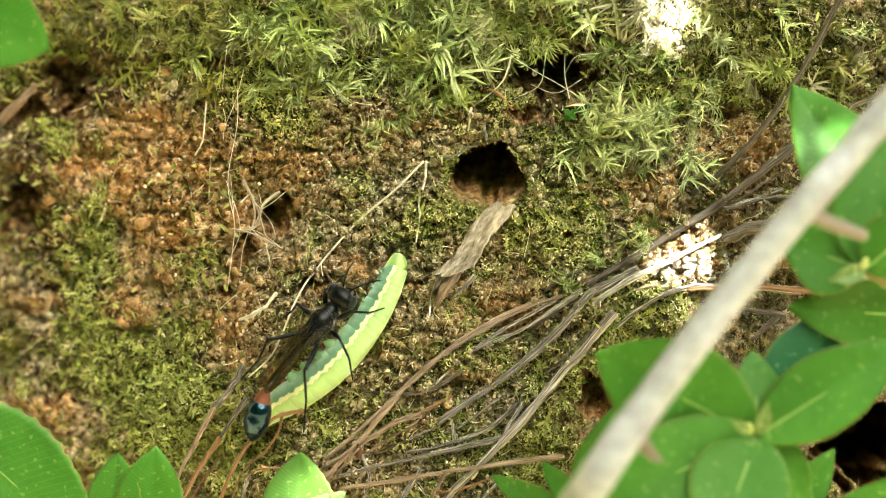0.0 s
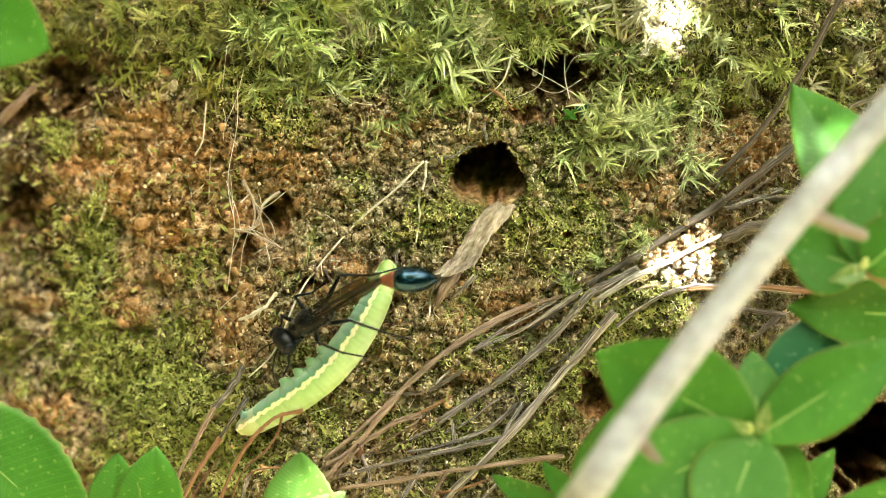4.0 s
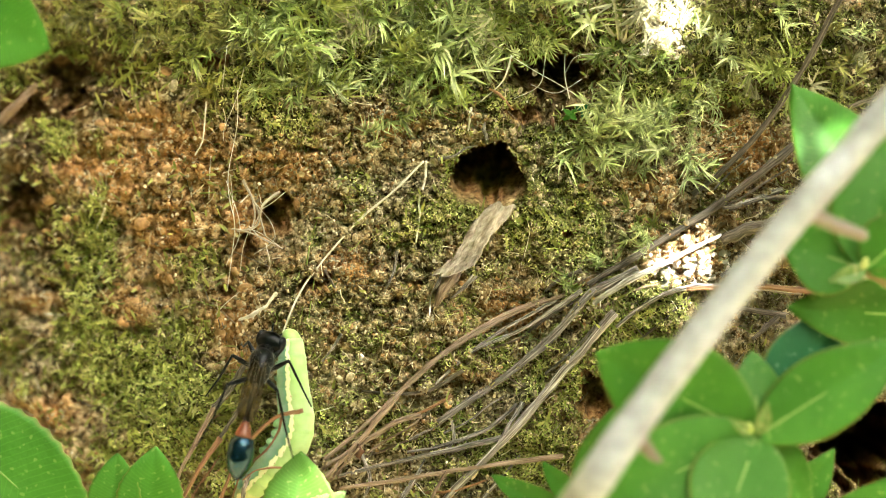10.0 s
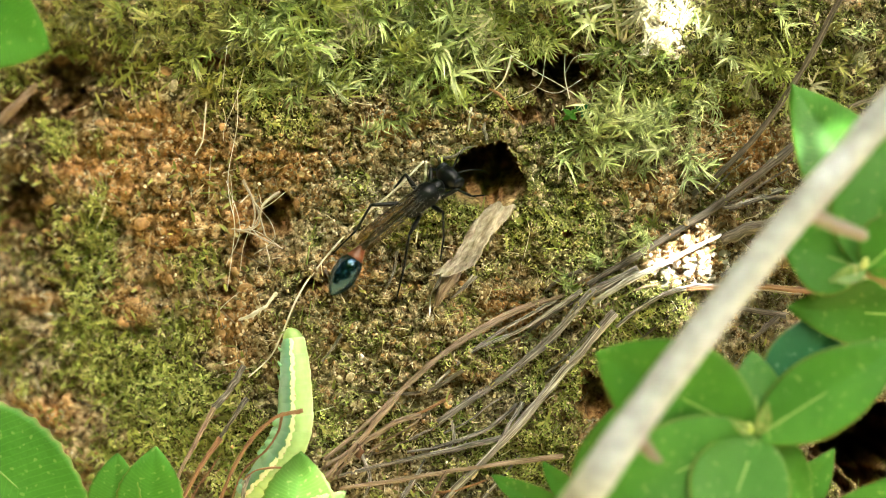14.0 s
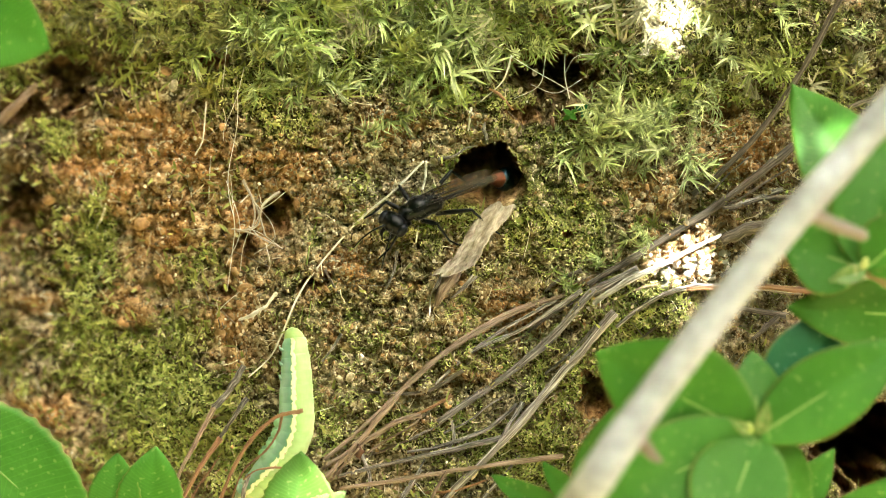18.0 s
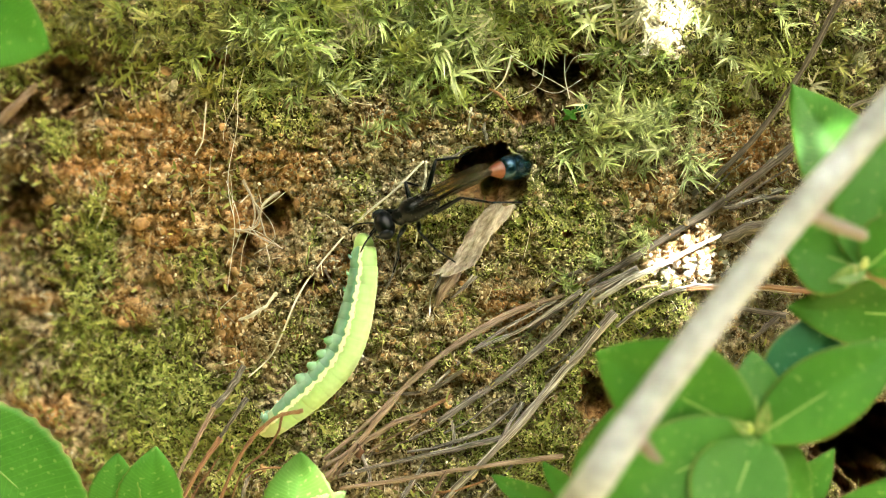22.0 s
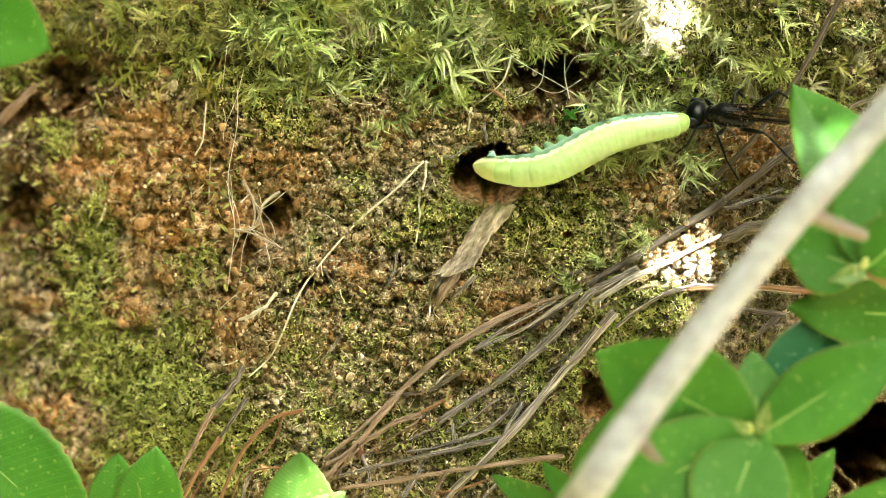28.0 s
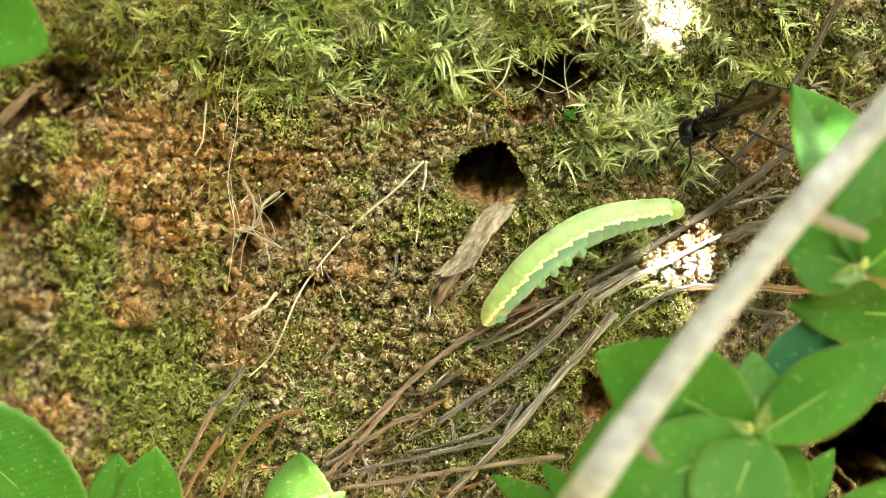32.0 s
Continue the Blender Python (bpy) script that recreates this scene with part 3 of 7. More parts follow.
def slivers(name, count, mat, label, keep):
    """Fine bits of dead plant lying at all angles, as one mesh."""
    verts, faces = [], []
    for u, v in spot(count, keep):
        f, ln, wd = rng.uniform(0, 6.283), rng.uniform(0.35, 1.3), rng.uniform(0.035, 0.07)
        c, s = math.cos(f), math.sin(f)
        k = len(verts)
        for q in (-1, 0, 1):
            x, y = u + c * ln * q - s * 0.15 * q * q, v + s * ln * q + c * 0.15 * q * q
            w = skin(x, y) + 0.12 + rng.uniform(0, 0.35)
            verts += [(x - s * wd, y + c * wd, w), (x + s * wd, y - c * wd, w), (x, y, w + wd * 1.2)]
        for q in (0, 3):
            j = k + q
            faces += [(j, j + 2, j + 5, j + 3), (j + 2, j + 1, j + 4, j + 5), (j + 1, j, j + 3, j + 4)]
    ob = new(name, mesh_of(name, verts, faces, mat))
    ob.matrix_world = BANK
    tagged(ob, label, "plant litter", kind="stuff")


slivers("straw_litter", 1500, DRY_BITS, "fine pale bits of straw scattered over the bank", lambda u, v: 0.6)
slivers("brown_litter", 1800, BROWN_BITS, "fine brown bits of dead needles scattered over the bank", lambda u, v: 0.6 if v < 0 else 0.3)
slivers("green_litter", 1500, MOSS_LIME, "fine green moss shoots lying over the clay", lambda u, v: cover_near(u, v)[0])


# ---------- star-shaped moss tufts ----------
def tuft_mesh(seed, count, length, mat, droop=0.6):
    """A loose shoot of moss: many thin curved leaves along a short axis, swept to one side."""
    r = random.Random(seed)
    verts, faces = [], []
    shoots = [(x, y, math.cos(f) * k, math.sin(f) * k) for x, y, f, k in ((0.0, 0.0, r.uniform(0, 6.28), 0.45),) + tuple((r.uniform(-3.0, 3.0), r.uniform(-2.4, 2.4), r.uniform(0, 6.28), r.uniform(0.3, 0.8)) for _ in range(3))]
    for i in range(count):
        ox, oy, sx, sy = shoots[i % 4]
        ring = (i // 4) % 3
        f = r.uniform(0, 6.283)
        base = 0.25 + 0.55 * ring + r.uniform(-0.1, 0.2)
        tilt = (1.35, 0.95, 0.5)[ring] + r.uniform(-0.35, 0.35)
        h, wd = length * r.uniform(0.5, 1.0), r.uniform(0.11, 0.19)
        c, s = math.cos(f), math.sin(f)
        k = len(verts)
        for a, b in ((0, 0.8), (0.3, 1.0), (0.65, 0.75), (1.0, 0.08)):
            ang = tilt + droop * (a * a - 0.3) * 0.8
            out, up = h * a * math.sin(ang), base + h * a * math.cos(ang)
            x, y = ox + c * out + sx * h * a * a, oy + s * out + sy * h * a * a
            verts.append((x - s * wd * b, y + c * wd * b, up + 0.08 * b))
            verts.append((x, y, up))
            verts.append((x + s * wd * b, y - c * wd * b, up + 0.08 * b))
        for q in range(3):
            j = k + q * 3
            faces += [(j, j + 1, j + 4, j + 3), (j + 1, j + 2, j + 5, j + 4)]
    return mesh_of("moss_tuft", verts, faces, mat)


MOSS_SHADES = (material("star_moss", [(0.07, 0.095, 0.02), (0.27, 0.345, 0.10), (0.62, 0.68, 0.38)], 330, 0.5, 0.0, rand=0.5, through_light=0.15),
               material("olive_moss", [(0.06, 0.075, 0.015), (0.24, 0.28, 0.06), (0.52, 0.54, 0.22)], 330, 0.5, 0.0, rand=0.5, through_light=0.15),
               material("grey_green_moss", [(0.12, 0.15, 0.05), (0.42, 0.48, 0.20), (0.80, 0.83, 0.56)], 330, 0.5, 0.0, rand=0.45, through_light=0.15))
TUFTS = [tuft_mesh(s, 56 + 8 * (s % 3), 2.3 + 0.25 * (s % 4), MOSS_SHADES[(0, 1, 0, 2, 1)[s % 5]], 0.3 + 0.12 * (s % 6)) for s in range(15)]
BROWN_MOSS = material("brown_moss", [(0.05, 0.05, 0.012), (0.17, 0.165, 0.04), (0.36, 0.35, 0.13)], 330, 0.55, 0.0, rand=0.5, through_light=0.15)
DIM_TUFTS = [tuft_mesh(70 + s, 60, 2.6, BROWN_MOSS, 0.4 + 0.15 * s) for s in range(4)]
DRY_TUFTS = [tuft_mesh(40 + s, 84, 2.8, MOSS_DRY, 0.35) for s in range(3)]
#        u, v, spread u, spread v, number, size
TUFT_BEDS = ((-23.52, 31.28, 17, 3.6, 64, 1.0), (-1.92, 30.48, 14, 4.2, 66, 1.05), (11.68, 30.88, 7, 4, 26, 1.1), (26.3, 16.4, 4.0, 2.7, 24, 0.95), (-5.12, 23.28, 4.5, 3.0, 11, 0.9),
             (42.88, 32.48, 12, 4.5, 24, 0.85), (57.28, 29.68, 6, 6, 14, 1.0), (-46.72, 31.28, 7, 3, 10, 1.1), (22.08, 26.48, 2.5, 4, 6, 0.9), (34.88, 25.68, 5, 4, 10, 0.7),
             (26.08, 1.68, 3, 1.2, 4, 0.6), (-17.92, 24.08, 4, 1.5, 5, 0.8), (23.68, -12.72, 8, 4, 8, 0.55), (-26.72, 24.88, 3, 2, 6, 0.8), (40.48, 25.28, 5, 3.5, 16, 0.5), (36.48, 19.28, 3.5, 2, 8, 0.45))
SINGLE_TUFTS = ((34.48, 12.08, 0.85), (21.68, -2.32, 0.85), (36.48, 6.88, 0.7), (-0.32, 28.08, 1.35), (11.68, 28.48, 1.3), (22.08, 21.68, 0.9), (-5.12, 19.68, 0.9), (28.08, 3.68, 0.7), (14.08, -12.72, 0.45))


def clear_of_hollows(u, v):
    return all(math.hypot((u - h[0]) / (h[2] + 2.6), (v - h[1] + 0.8) / (h[3] + 3.0)) > 1 for h in HOLLOWS[:2]) and hollow(u, v)[2] < 0.05


def moss_tuft(u, v, size, dry=False, pale=False):
    me = rng.choice(DRY_TUFTS if dry else TUFTS[3::5] if pale else DIM_TUFTS + TUFTS[1:2] if u < -28 or u > 36 else TUFTS)
    ob = new("moss_tuft", me)
    ob.matrix_world = BANK @ mm_pose(u, v, skin(u, v) - 0.3 + (0.7 if pale else 0.0), rng.uniform(-10, 50), rng.uniform(-35, 35), rng.uniform(0, 360)) @ Matrix.Scale(size * rng.uniform(0.55, 1.3), 4)
    tagged(ob, "straw-coloured dying tuft of star-shaped moss" if dry else "pale green star-shaped moss tuft rooted in the clay bank", "moss", group="moss tufts on the bank")


for bu, bv, su, sv, num, size in TUFT_BEDS:
    for _ in range(num):
        u, v = rng.gauss(bu, su), rng.gauss(bv, sv)
        if abs(u) < 72 and abs(v) < 44 and clear_of_hollows(u, v):
            moss_tuft(u, v, size, rng.random() < 0.05 and u > -25, pale=-2 < bv < 22)
for u, v, size in SINGLE_TUFTS:
    moss_tuft(u, v, size)
for u, v, size in ((-1.0, 27.6, 1.25), (0.8, 27.0, 1.0), (-10.0, 26.4, 1.1), (-3.6, 21.8, 0.9), (12.8, 28.9, 1.2), (4.5, 28.0, 0.9), (22.0, 22.0, 0.9), (47.6, 32.6, 1.1), (56.0, 30.0, 1.1), (-17.4, 26.4, 0.9),
                   (-24.0, 28.0, 1.0), (-19.0, 29.0, 0.9), (24.0, 16.6, 1.1), (27.6, 17.2, 1.1), (30.0, 14.8, 1.0), (34.6, 12.0, 0.8), (60.0, 31.0, 1.1), (38.0, 29.0, 0.9)):
    moss_tuft(u, v, size, pale=True)
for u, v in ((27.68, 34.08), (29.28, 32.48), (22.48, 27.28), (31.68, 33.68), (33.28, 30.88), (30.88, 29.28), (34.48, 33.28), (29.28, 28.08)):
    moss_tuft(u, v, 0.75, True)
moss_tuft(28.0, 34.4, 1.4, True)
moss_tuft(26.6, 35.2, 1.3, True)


# ---------- litter: twigs, needles, straw ----------
def strand(name, mat, label, category, radius, *points, lift=0.3, rough=0.24, flat=0.85, sides=10, taper=0.6, group=""):
    """One stick along points (u, v, w), with a worn, uneven skin; it lies on the ground."""
    if len(points) > 2:
        points = [(p[0], p[1], max(p[2], skin(p[0], p[1]) + 0.5 * radius)) if burrow(p[0], p[1]) == 0 else p for p in points]
    o = np.array(points[0], float)
    n = len(points)
    pts = [tuple(np.array(p, float) - o) for p in points]
    rad = [radius * (1 - (1 - taper) * i / (n - 1)) for i in range(n)]
    seed = int(abs(o[0] * 131 + o[1] * 17)) + n
    r = random.Random(seed)
    pts, rad = smooth_line(pts, rad, 4)
    pts = [p + np.array((r.uniform(-1, 1), r.uniform(-1, 1), 0.4 * r.uniform(-1, 1))) * q * 0.16 for p, q in zip(pts, rad)]
    rad = [q * r.uniform(0.72, 0.98) for q in rad]
    v, f = tube(pts, rad, sides, 3, rough, flat, seed)
    ob = new(name, grained(mesh_of(name, v, f, mat), seed, sides))
    ob.matrix_world = BANK @ mm_pose(*o)
    return tagged(ob, label, category, group=group)


def twig(mat, radius, *points, label="grey weathered twig lying on the mossy bank", **k):
    return strand("dry_twig", mat, label, "twig", radius, *points, group="twigs on the bank", **k)


def needle(mat, radius, *points, label="dead brown pine needle lying on the bank", **k):
    return strand("pine_needle", mat, label, "pine needle", radius, *points, group="dead needles on the bank", **k)


DARK = "dark grey-brown slender twig leaning across the bank"
twig(TWIG_DARK, 0.50, (55.38, 35.28, 8.02), (50.16, 24.92, 5.07), (44.17, 16.13, 2.50), (38.42, 10.06, 0.61), (35.28, 7.68, 0.01), label=DARK, taper=0.8)
twig(TWIG_DARK, 0.62, (49.50, 14.59, 1.30), (40.41, 7.43, 0.61), (33.20, 2.63, 0.83), (26.00, -1.67, 1.17), (20.44, -5.11, 0.69), label=DARK, taper=0.7)
twig(SPLINTER, 0.62, (20.40, -8.4, 0.6), (25.16, -5.0, 1.8), (31.56, -1.75, 1.9), (36.0, 0.5, 1.5), (39.4, 2.0, 0.8), flat=0.45, taper=0.45, label="pale flat splinter of weathered wood in the litter")
twig(TWIG_GREY, 0.75, (27.56, -2.95, 1.54), (20.80, -6.30, 1.36), (16.04, -11.89, 0.82), (9.27, -17.67, 0.21), (-0.72, -24.54, 0.34), taper=0.7)
twig(TWIG_GREY, 0.42, (21.57, -5.65, 1.81), (18.00, -9.48, 1.53), (12.46, -14.70, 0.49), (6.08, -19.91, 0.22), taper=0.7)
twig(TWIG_GREY, 0.68, (24.20, -8.84, 1.79), (17.22, -17.06, 1.35), (9.62, -25.76, 2.18), (-0.32, -35.83, 2.49), taper=0.75, label="long pale grey forked stick on the bank")
twig(TWIG_GREY, 0.40, (11.24, -21.61, 1.19), (9.63, -24.21, 1.69), (7.63, -27.74, 2.29), taper=0.8)
twig(TWIG_DARK, 0.40, (19.66, -2.96, 0.39), (16.46, -4.32, 0.40), (14.48, -5.92, -0.06))
twig(TWIG_GREY, 0.42, (48.08, 8.48, 0.02), (41.30, 6.08, -0.17), (38.90, 6.32, -0.17))
twig(TWIG_DARK, 1.25, (52.10, 4.21, 2.61), (48.26, 3.90, 1.66), (43.58, 2.87, 0.82), (39.20, 1.28, 0.73), sides=10, taper=0.8, label="stout dark broken twig with a pale broken end")
twig(TWIG_GREY, 0.55, (50.76, -5.91, 0.83), (41.20, -5.35, 0.67), (34.00, -5.51, 0.88), (28.38, -7.89, 1.30), (24.40, -11.08, 1.19))
twig(RUST, 0.55, (53.11, -6.14, 1.17), (44.38, -5.35, 0.84), (34.36, -5.66, 1.26), label="reddish-brown stalk lying in the litter")
twig(TWIG_DARK, 0.45, (48.36, -9.50, 0.91), (42.73, -8.53, 1.26), (38.81, -7.91, 0.66))
twig(TWIG_DARK, 0.50, (47.35, -9.49, 1.28), (45.10, -11.47, 1.46), (43.53, -12.68, 1.27))
twig(TWIG_DARK, 0.40, (49.98, 7.27, 0.72), (45.27, 7.12, 0.07), (40.52, 5.53, -0.36))
twig(TWIG_DARK, 0.5, (62.95, 23.16, 1.89), (60.25, 21.20, 1.37), (57.15, 20.04, 0.80), label=DARK)
twig(TWIG_DARK, 0.36, (2.88, -17.14, -0.39), (-1.92, -19.91, 0.14), (-6.70, -20.43, 0.82), (-11.49, -20.03, 0.86), label="dark reddish stalk half sunk in the moss")
twig(TWIG_GREY, 0.33, (10.45, -21.86, 0.97), (6.06, -25.43, 1.31), (-0.32, -27.85, 0.86), (-5.12, -28.69, 0.32))
twig(TWIG_GREY, 0.30, (8.44, -26.35, 1.75), (2.87, -27.82, 1.34), (-1.12, -28.66, 0.76))
twig(TWIG_GREY, 0.30, (1.28, -24.30, 0.31), (1.52, -27.05, 0.90), (0.08, -28.66, 0.73))
twig(TWIG_GREY, 0.35, (-11.51, -28.68, 0.46), (-10.31, -32.70, 0.21), (-11.52, -35.92, 0.03))
twig(TWIG_GREY, 0.35, (-3.11, -31.07, 0.59), (-5.11, -34.27, 0.55), (-6.71, -36.68, 0.41))
twig(TWIG_GREY, 0.30, (-6.47, -0.32, 0.33), (-6.95, -3.12, 0.36), (-8.08, -5.68, -0.12), label="short grey stick standing off the clay")
twig(TWIG_GREY, 0.26, (-14.38, -11.91, 0.44), (-15.49, -13.90, 0.61), (-17.10, -15.91, 0.32))
twig(TWIG_DARK, 0.20, (-16.66, -2.95, 1.38), (-15.33, -5.35, 0.81), (-14.71, -6.31, 0.32))
twig(STRAW, 0.42, (-25.06, -8.30, 0.87), (-27.08, -9.35, 0.56), (-28.99, -10.01, -0.39), flat=0.5, label="pale split straw end on the clay")
twig(STRAW, 0.28, (-23.47, -6.15, 0.76), (-24.26, -7.10, 0.82), (-25.07, -8.30, 0.77), label="thin pale straw on the clay")
twig(NEEDLE, 0.85, (-67.4, 17.9, -19.5), (-63.5, 21.0, -17.0), (-60.2, 24.5, -16.4), label="tan dry stick poking out of the bank")
# stalks standing out of the bank at its foot
twig(TWIG_GREY, 0.58, (-28.08, -16.51, 1.00), (-30.27, -19.89, 0.59), (-32.45, -22.46, 0.30), sides=9, taper=0.95, label="grey knobbly upper end of a dry stalk")
twig(NEEDLE, 0.48, (-32.29, -22.30, 0.36), (-34.70, -26.71, 0.16), (-37.25, -31.50, 0.24), (-38.71, -36.31, 0.14), label="brown dry stalk leaning on the bank")
twig(TWIG_GREY, 0.42, (-27.76, -21.12, -0.04), (-30.38, -24.93, -0.68), (-31.76, -27.03, -0.97), label="grey tip of a thin dry stalk")
twig(RUST, 0.45, (-31.59, -26.78, -0.81), (-34.81, -31.60, -0.97), (-37.22, -36.02, -0.98), label="reddish thin dry stalk leaning on the bank")
twig(RUST, 0.30, (-19.39, -22.36, 8.13), (-23.03, -23.27, 7.44), (-26.27, -26.04, 6.00), (-29.18, -30.37, 4.13), (-31.77, -36.15, 1.69), label="rust-brown bent stem arching over the clay", taper=0.9, rough=0.3)
twig(RUST, 0.22, (-22.26, -22.65, 7.35), (-22.92, -25.43, 6.75), (-24.72, -28.11, 5.67), (-28.02, -31.18, 3.84), (-30.14, -36.11, 2.13), label="rust-brown bent stem arching over the clay", rough=0.3)
twig(RUST, 0.22, (-18.52, -31.32, 6.79), (-22.34, -30.45, 5.96), (-26.00, -30.90, 4.35), (-28.09, -32.46, 2.86), label="thin rust-brown stem over the clay")
twig(TWIG_GREY, 0.42, (-27.33, -31.70, 2.53), (-27.96, -33.68, 2.49), (-28.30, -36.49, 2.27))
needle(NEEDLE, 0.40, (14.46, -7.11, 0.40), (6.88, -10.32, -0.08), (-1.92, -16.29, 0.74), (-9.48, -23.43, 1.42), (-16.68, -29.84, 0.94), taper=0.8)
needle(NEEDLE, 0.30, (17.24, -6.46, 0.92), (9.28, -9.52, 0.13), (1.28, -14.14, 0.39), (-3.91, -18.42, 1.10), (-6.69, -21.03, 1.50))
needle(NEEDLE, 0.40, (-6.29, -20.63, 1.57), (-10.67, -25.80, 1.60), (-13.87, -29.42, 1.25), (-16.68, -32.24, 0.87), taper=0.8)
needle(TWIG_GREY, 0.40, (19.60, -5.90, 1.43), (11.67, -11.11, 0.23), (4.48, -14.33, -0.16), (-1.12, -19.10, 0.33), label="grey dead pine needle lying on the bank")
needle(TWIG_GREY, 0.32, (16.05, -7.11, 0.67), (7.69, -11.93, -0.25), (2.08, -15.93, -0.12), label="grey dead pine needle lying on the bank")
needle(NEEDLE, 0.34, (16.83, -29.28, 0.99), (4.45, -30.74, 2.52), (-5.10, -32.44, 1.28), (-14.67, -33.88, 1.22), taper=0.8, label="long rusty pine needle lying on the bank")
needle(NEEDLE, 0.42, (-3.11, -23.48, 0.58), (-6.70, -24.49, 1.00), (-11.48, -27.43, 1.19), (-17.08, -31.04, 0.89))
needle(TWIG_GREY, 0.42, (8.44, -26.58, 1.87), (-0.32, -28.61, 1.36), (-7.50, -30.24, 0.95), (-14.68, -31.99, 1.06), label="grey dead pine needle lying on the bank")
needle(RUST, 0.30, (1.28, -20.72, -0.05), (-2.72, -22.93, 0.44), (-6.71, -24.67, 0.69))
needle(NEEDLE, 0.30, (0.48, -31.33, 2.15), (-1.11, -34.11, 2.20), (-2.31, -36.51, 2.10))
needle(RUST, 0.28, (6.70, 22.58, 0.89), (8.06, 21.62, 1.04), (9.91, 19.67, 0.24), label="short orange needle stuck in the moss")
# straw and rootlets
STR = "thin whitish straw lying down the bank"
strand("straw", STRAW, STR, "straw", 0.17, (-2.71, 12.43, 1.39), (-6.70, 8.45, 1.28), (-11.49, 4.47, 0.99), (-15.86, -0.32, 1.45), (-19.07, -4.31, 0.87), taper=0.7)
strand("straw", STRAW, STR, "straw", 0.16, (-19.07, -4.31, 0.97), (-21.03, -7.89, 1.59), (-22.63, -11.87, 1.43), (-24.41, -15.24, 1.02), (-27.51, -18.15, 0.17))
strand("rootlet", STRAW, "fine pale rootlet hanging on the clay", "root", 0.20, (-2.39, 12.44, 1.06), (-2.55, 9.65, 0.94), (-3.35, 6.86, 0.79), (-3.28, 4.47, 0.54), (-3.84, 0.88, 0.06))
strand("rootlet", STRAW, "fine pale rootlet hanging on the clay", "root", 0.16, (-11.48, 5.02, 1.12), (-12.44, 5.50, 1.11), (-12.70, 3.27, 0.66))
strand("rootlet", STRAW, "fine brown rootlet by the burrow", "root", 0.18, (9.61, 27.24, 2.56), (9.06, 25.11, 2.47), (8.04, 23.18, 1.58), (5.26, 20.80, 1.30))
strand("rootlet", TWIG_GREY, "grey rootlet across the burrow rim", "root", 0.24, (-0.72, 12.69, 0.72), (1.68, 13.25, 0.73), (3.27, 14.29, 0.72), (4.87, 14.62, 0.49))
strand("rootlet", TWIG_GREY, "dead plant shred above the burrow", "plant shred", 0.5, (5.51, 18.60, 0.76), (5.82, 16.83, 1.10), (6.22, 15.38, 1.40), flat=0.3)
strand("rootlet", STRAW, "pale shred of grass above the burrow", "plant shred", 0.22, (3.99, 20.02, 1.05), (3.83, 18.42, 1.14), (3.59, 16.68, 0.84), flat=0.4)
ROOT = "fine grey-brown root spanning a hollow in the clay"
strand("rootlet", ROOT_SKIN, ROOT, "root", 0.22, (-28.3, 9.8, 0.3), (-26.3, 5.7, 0.6), (-25.1, 1.7, 0.4))
strand("rootlet", ROOT_SKIN, ROOT, "root", 0.24, (-23.1, 8.1, 0.2), (-25.5, 6.1, 0.8), (-26.3, 3.3, 0.7), (-29.1, 2.5, 0.2))
strand("rootlet", ROOT_SKIN, ROOT, "root", 0.18, (-29.9, 2.9, 0.2), (-26.7, 2.1, 0.8), (-22.7, 0.1, 0.4))
strand("rootlet", ROOT_SKIN, ROOT, "root", 0.16, (-27.0, 7.4, 0.4), (-26.6, 4.6, 0.8), (-27.4, 2.0, 0.4))
strand("rootlet", STRAW, "pale thread on the clay", "root", 0.2, (-48.9, 6.6, -10.0), (-49.7, 4.56, -10.6), (-50.8, 2.94, -11.5))
strand("rootlet", STRAW, "pale thread on the clay", "root", 0.16, (-33.63, 20.95, -1.19), (-33.90, 18.15, -1.48), (-34.25, 15.36, -1.85), (-35.35, 13.37, -2.33))
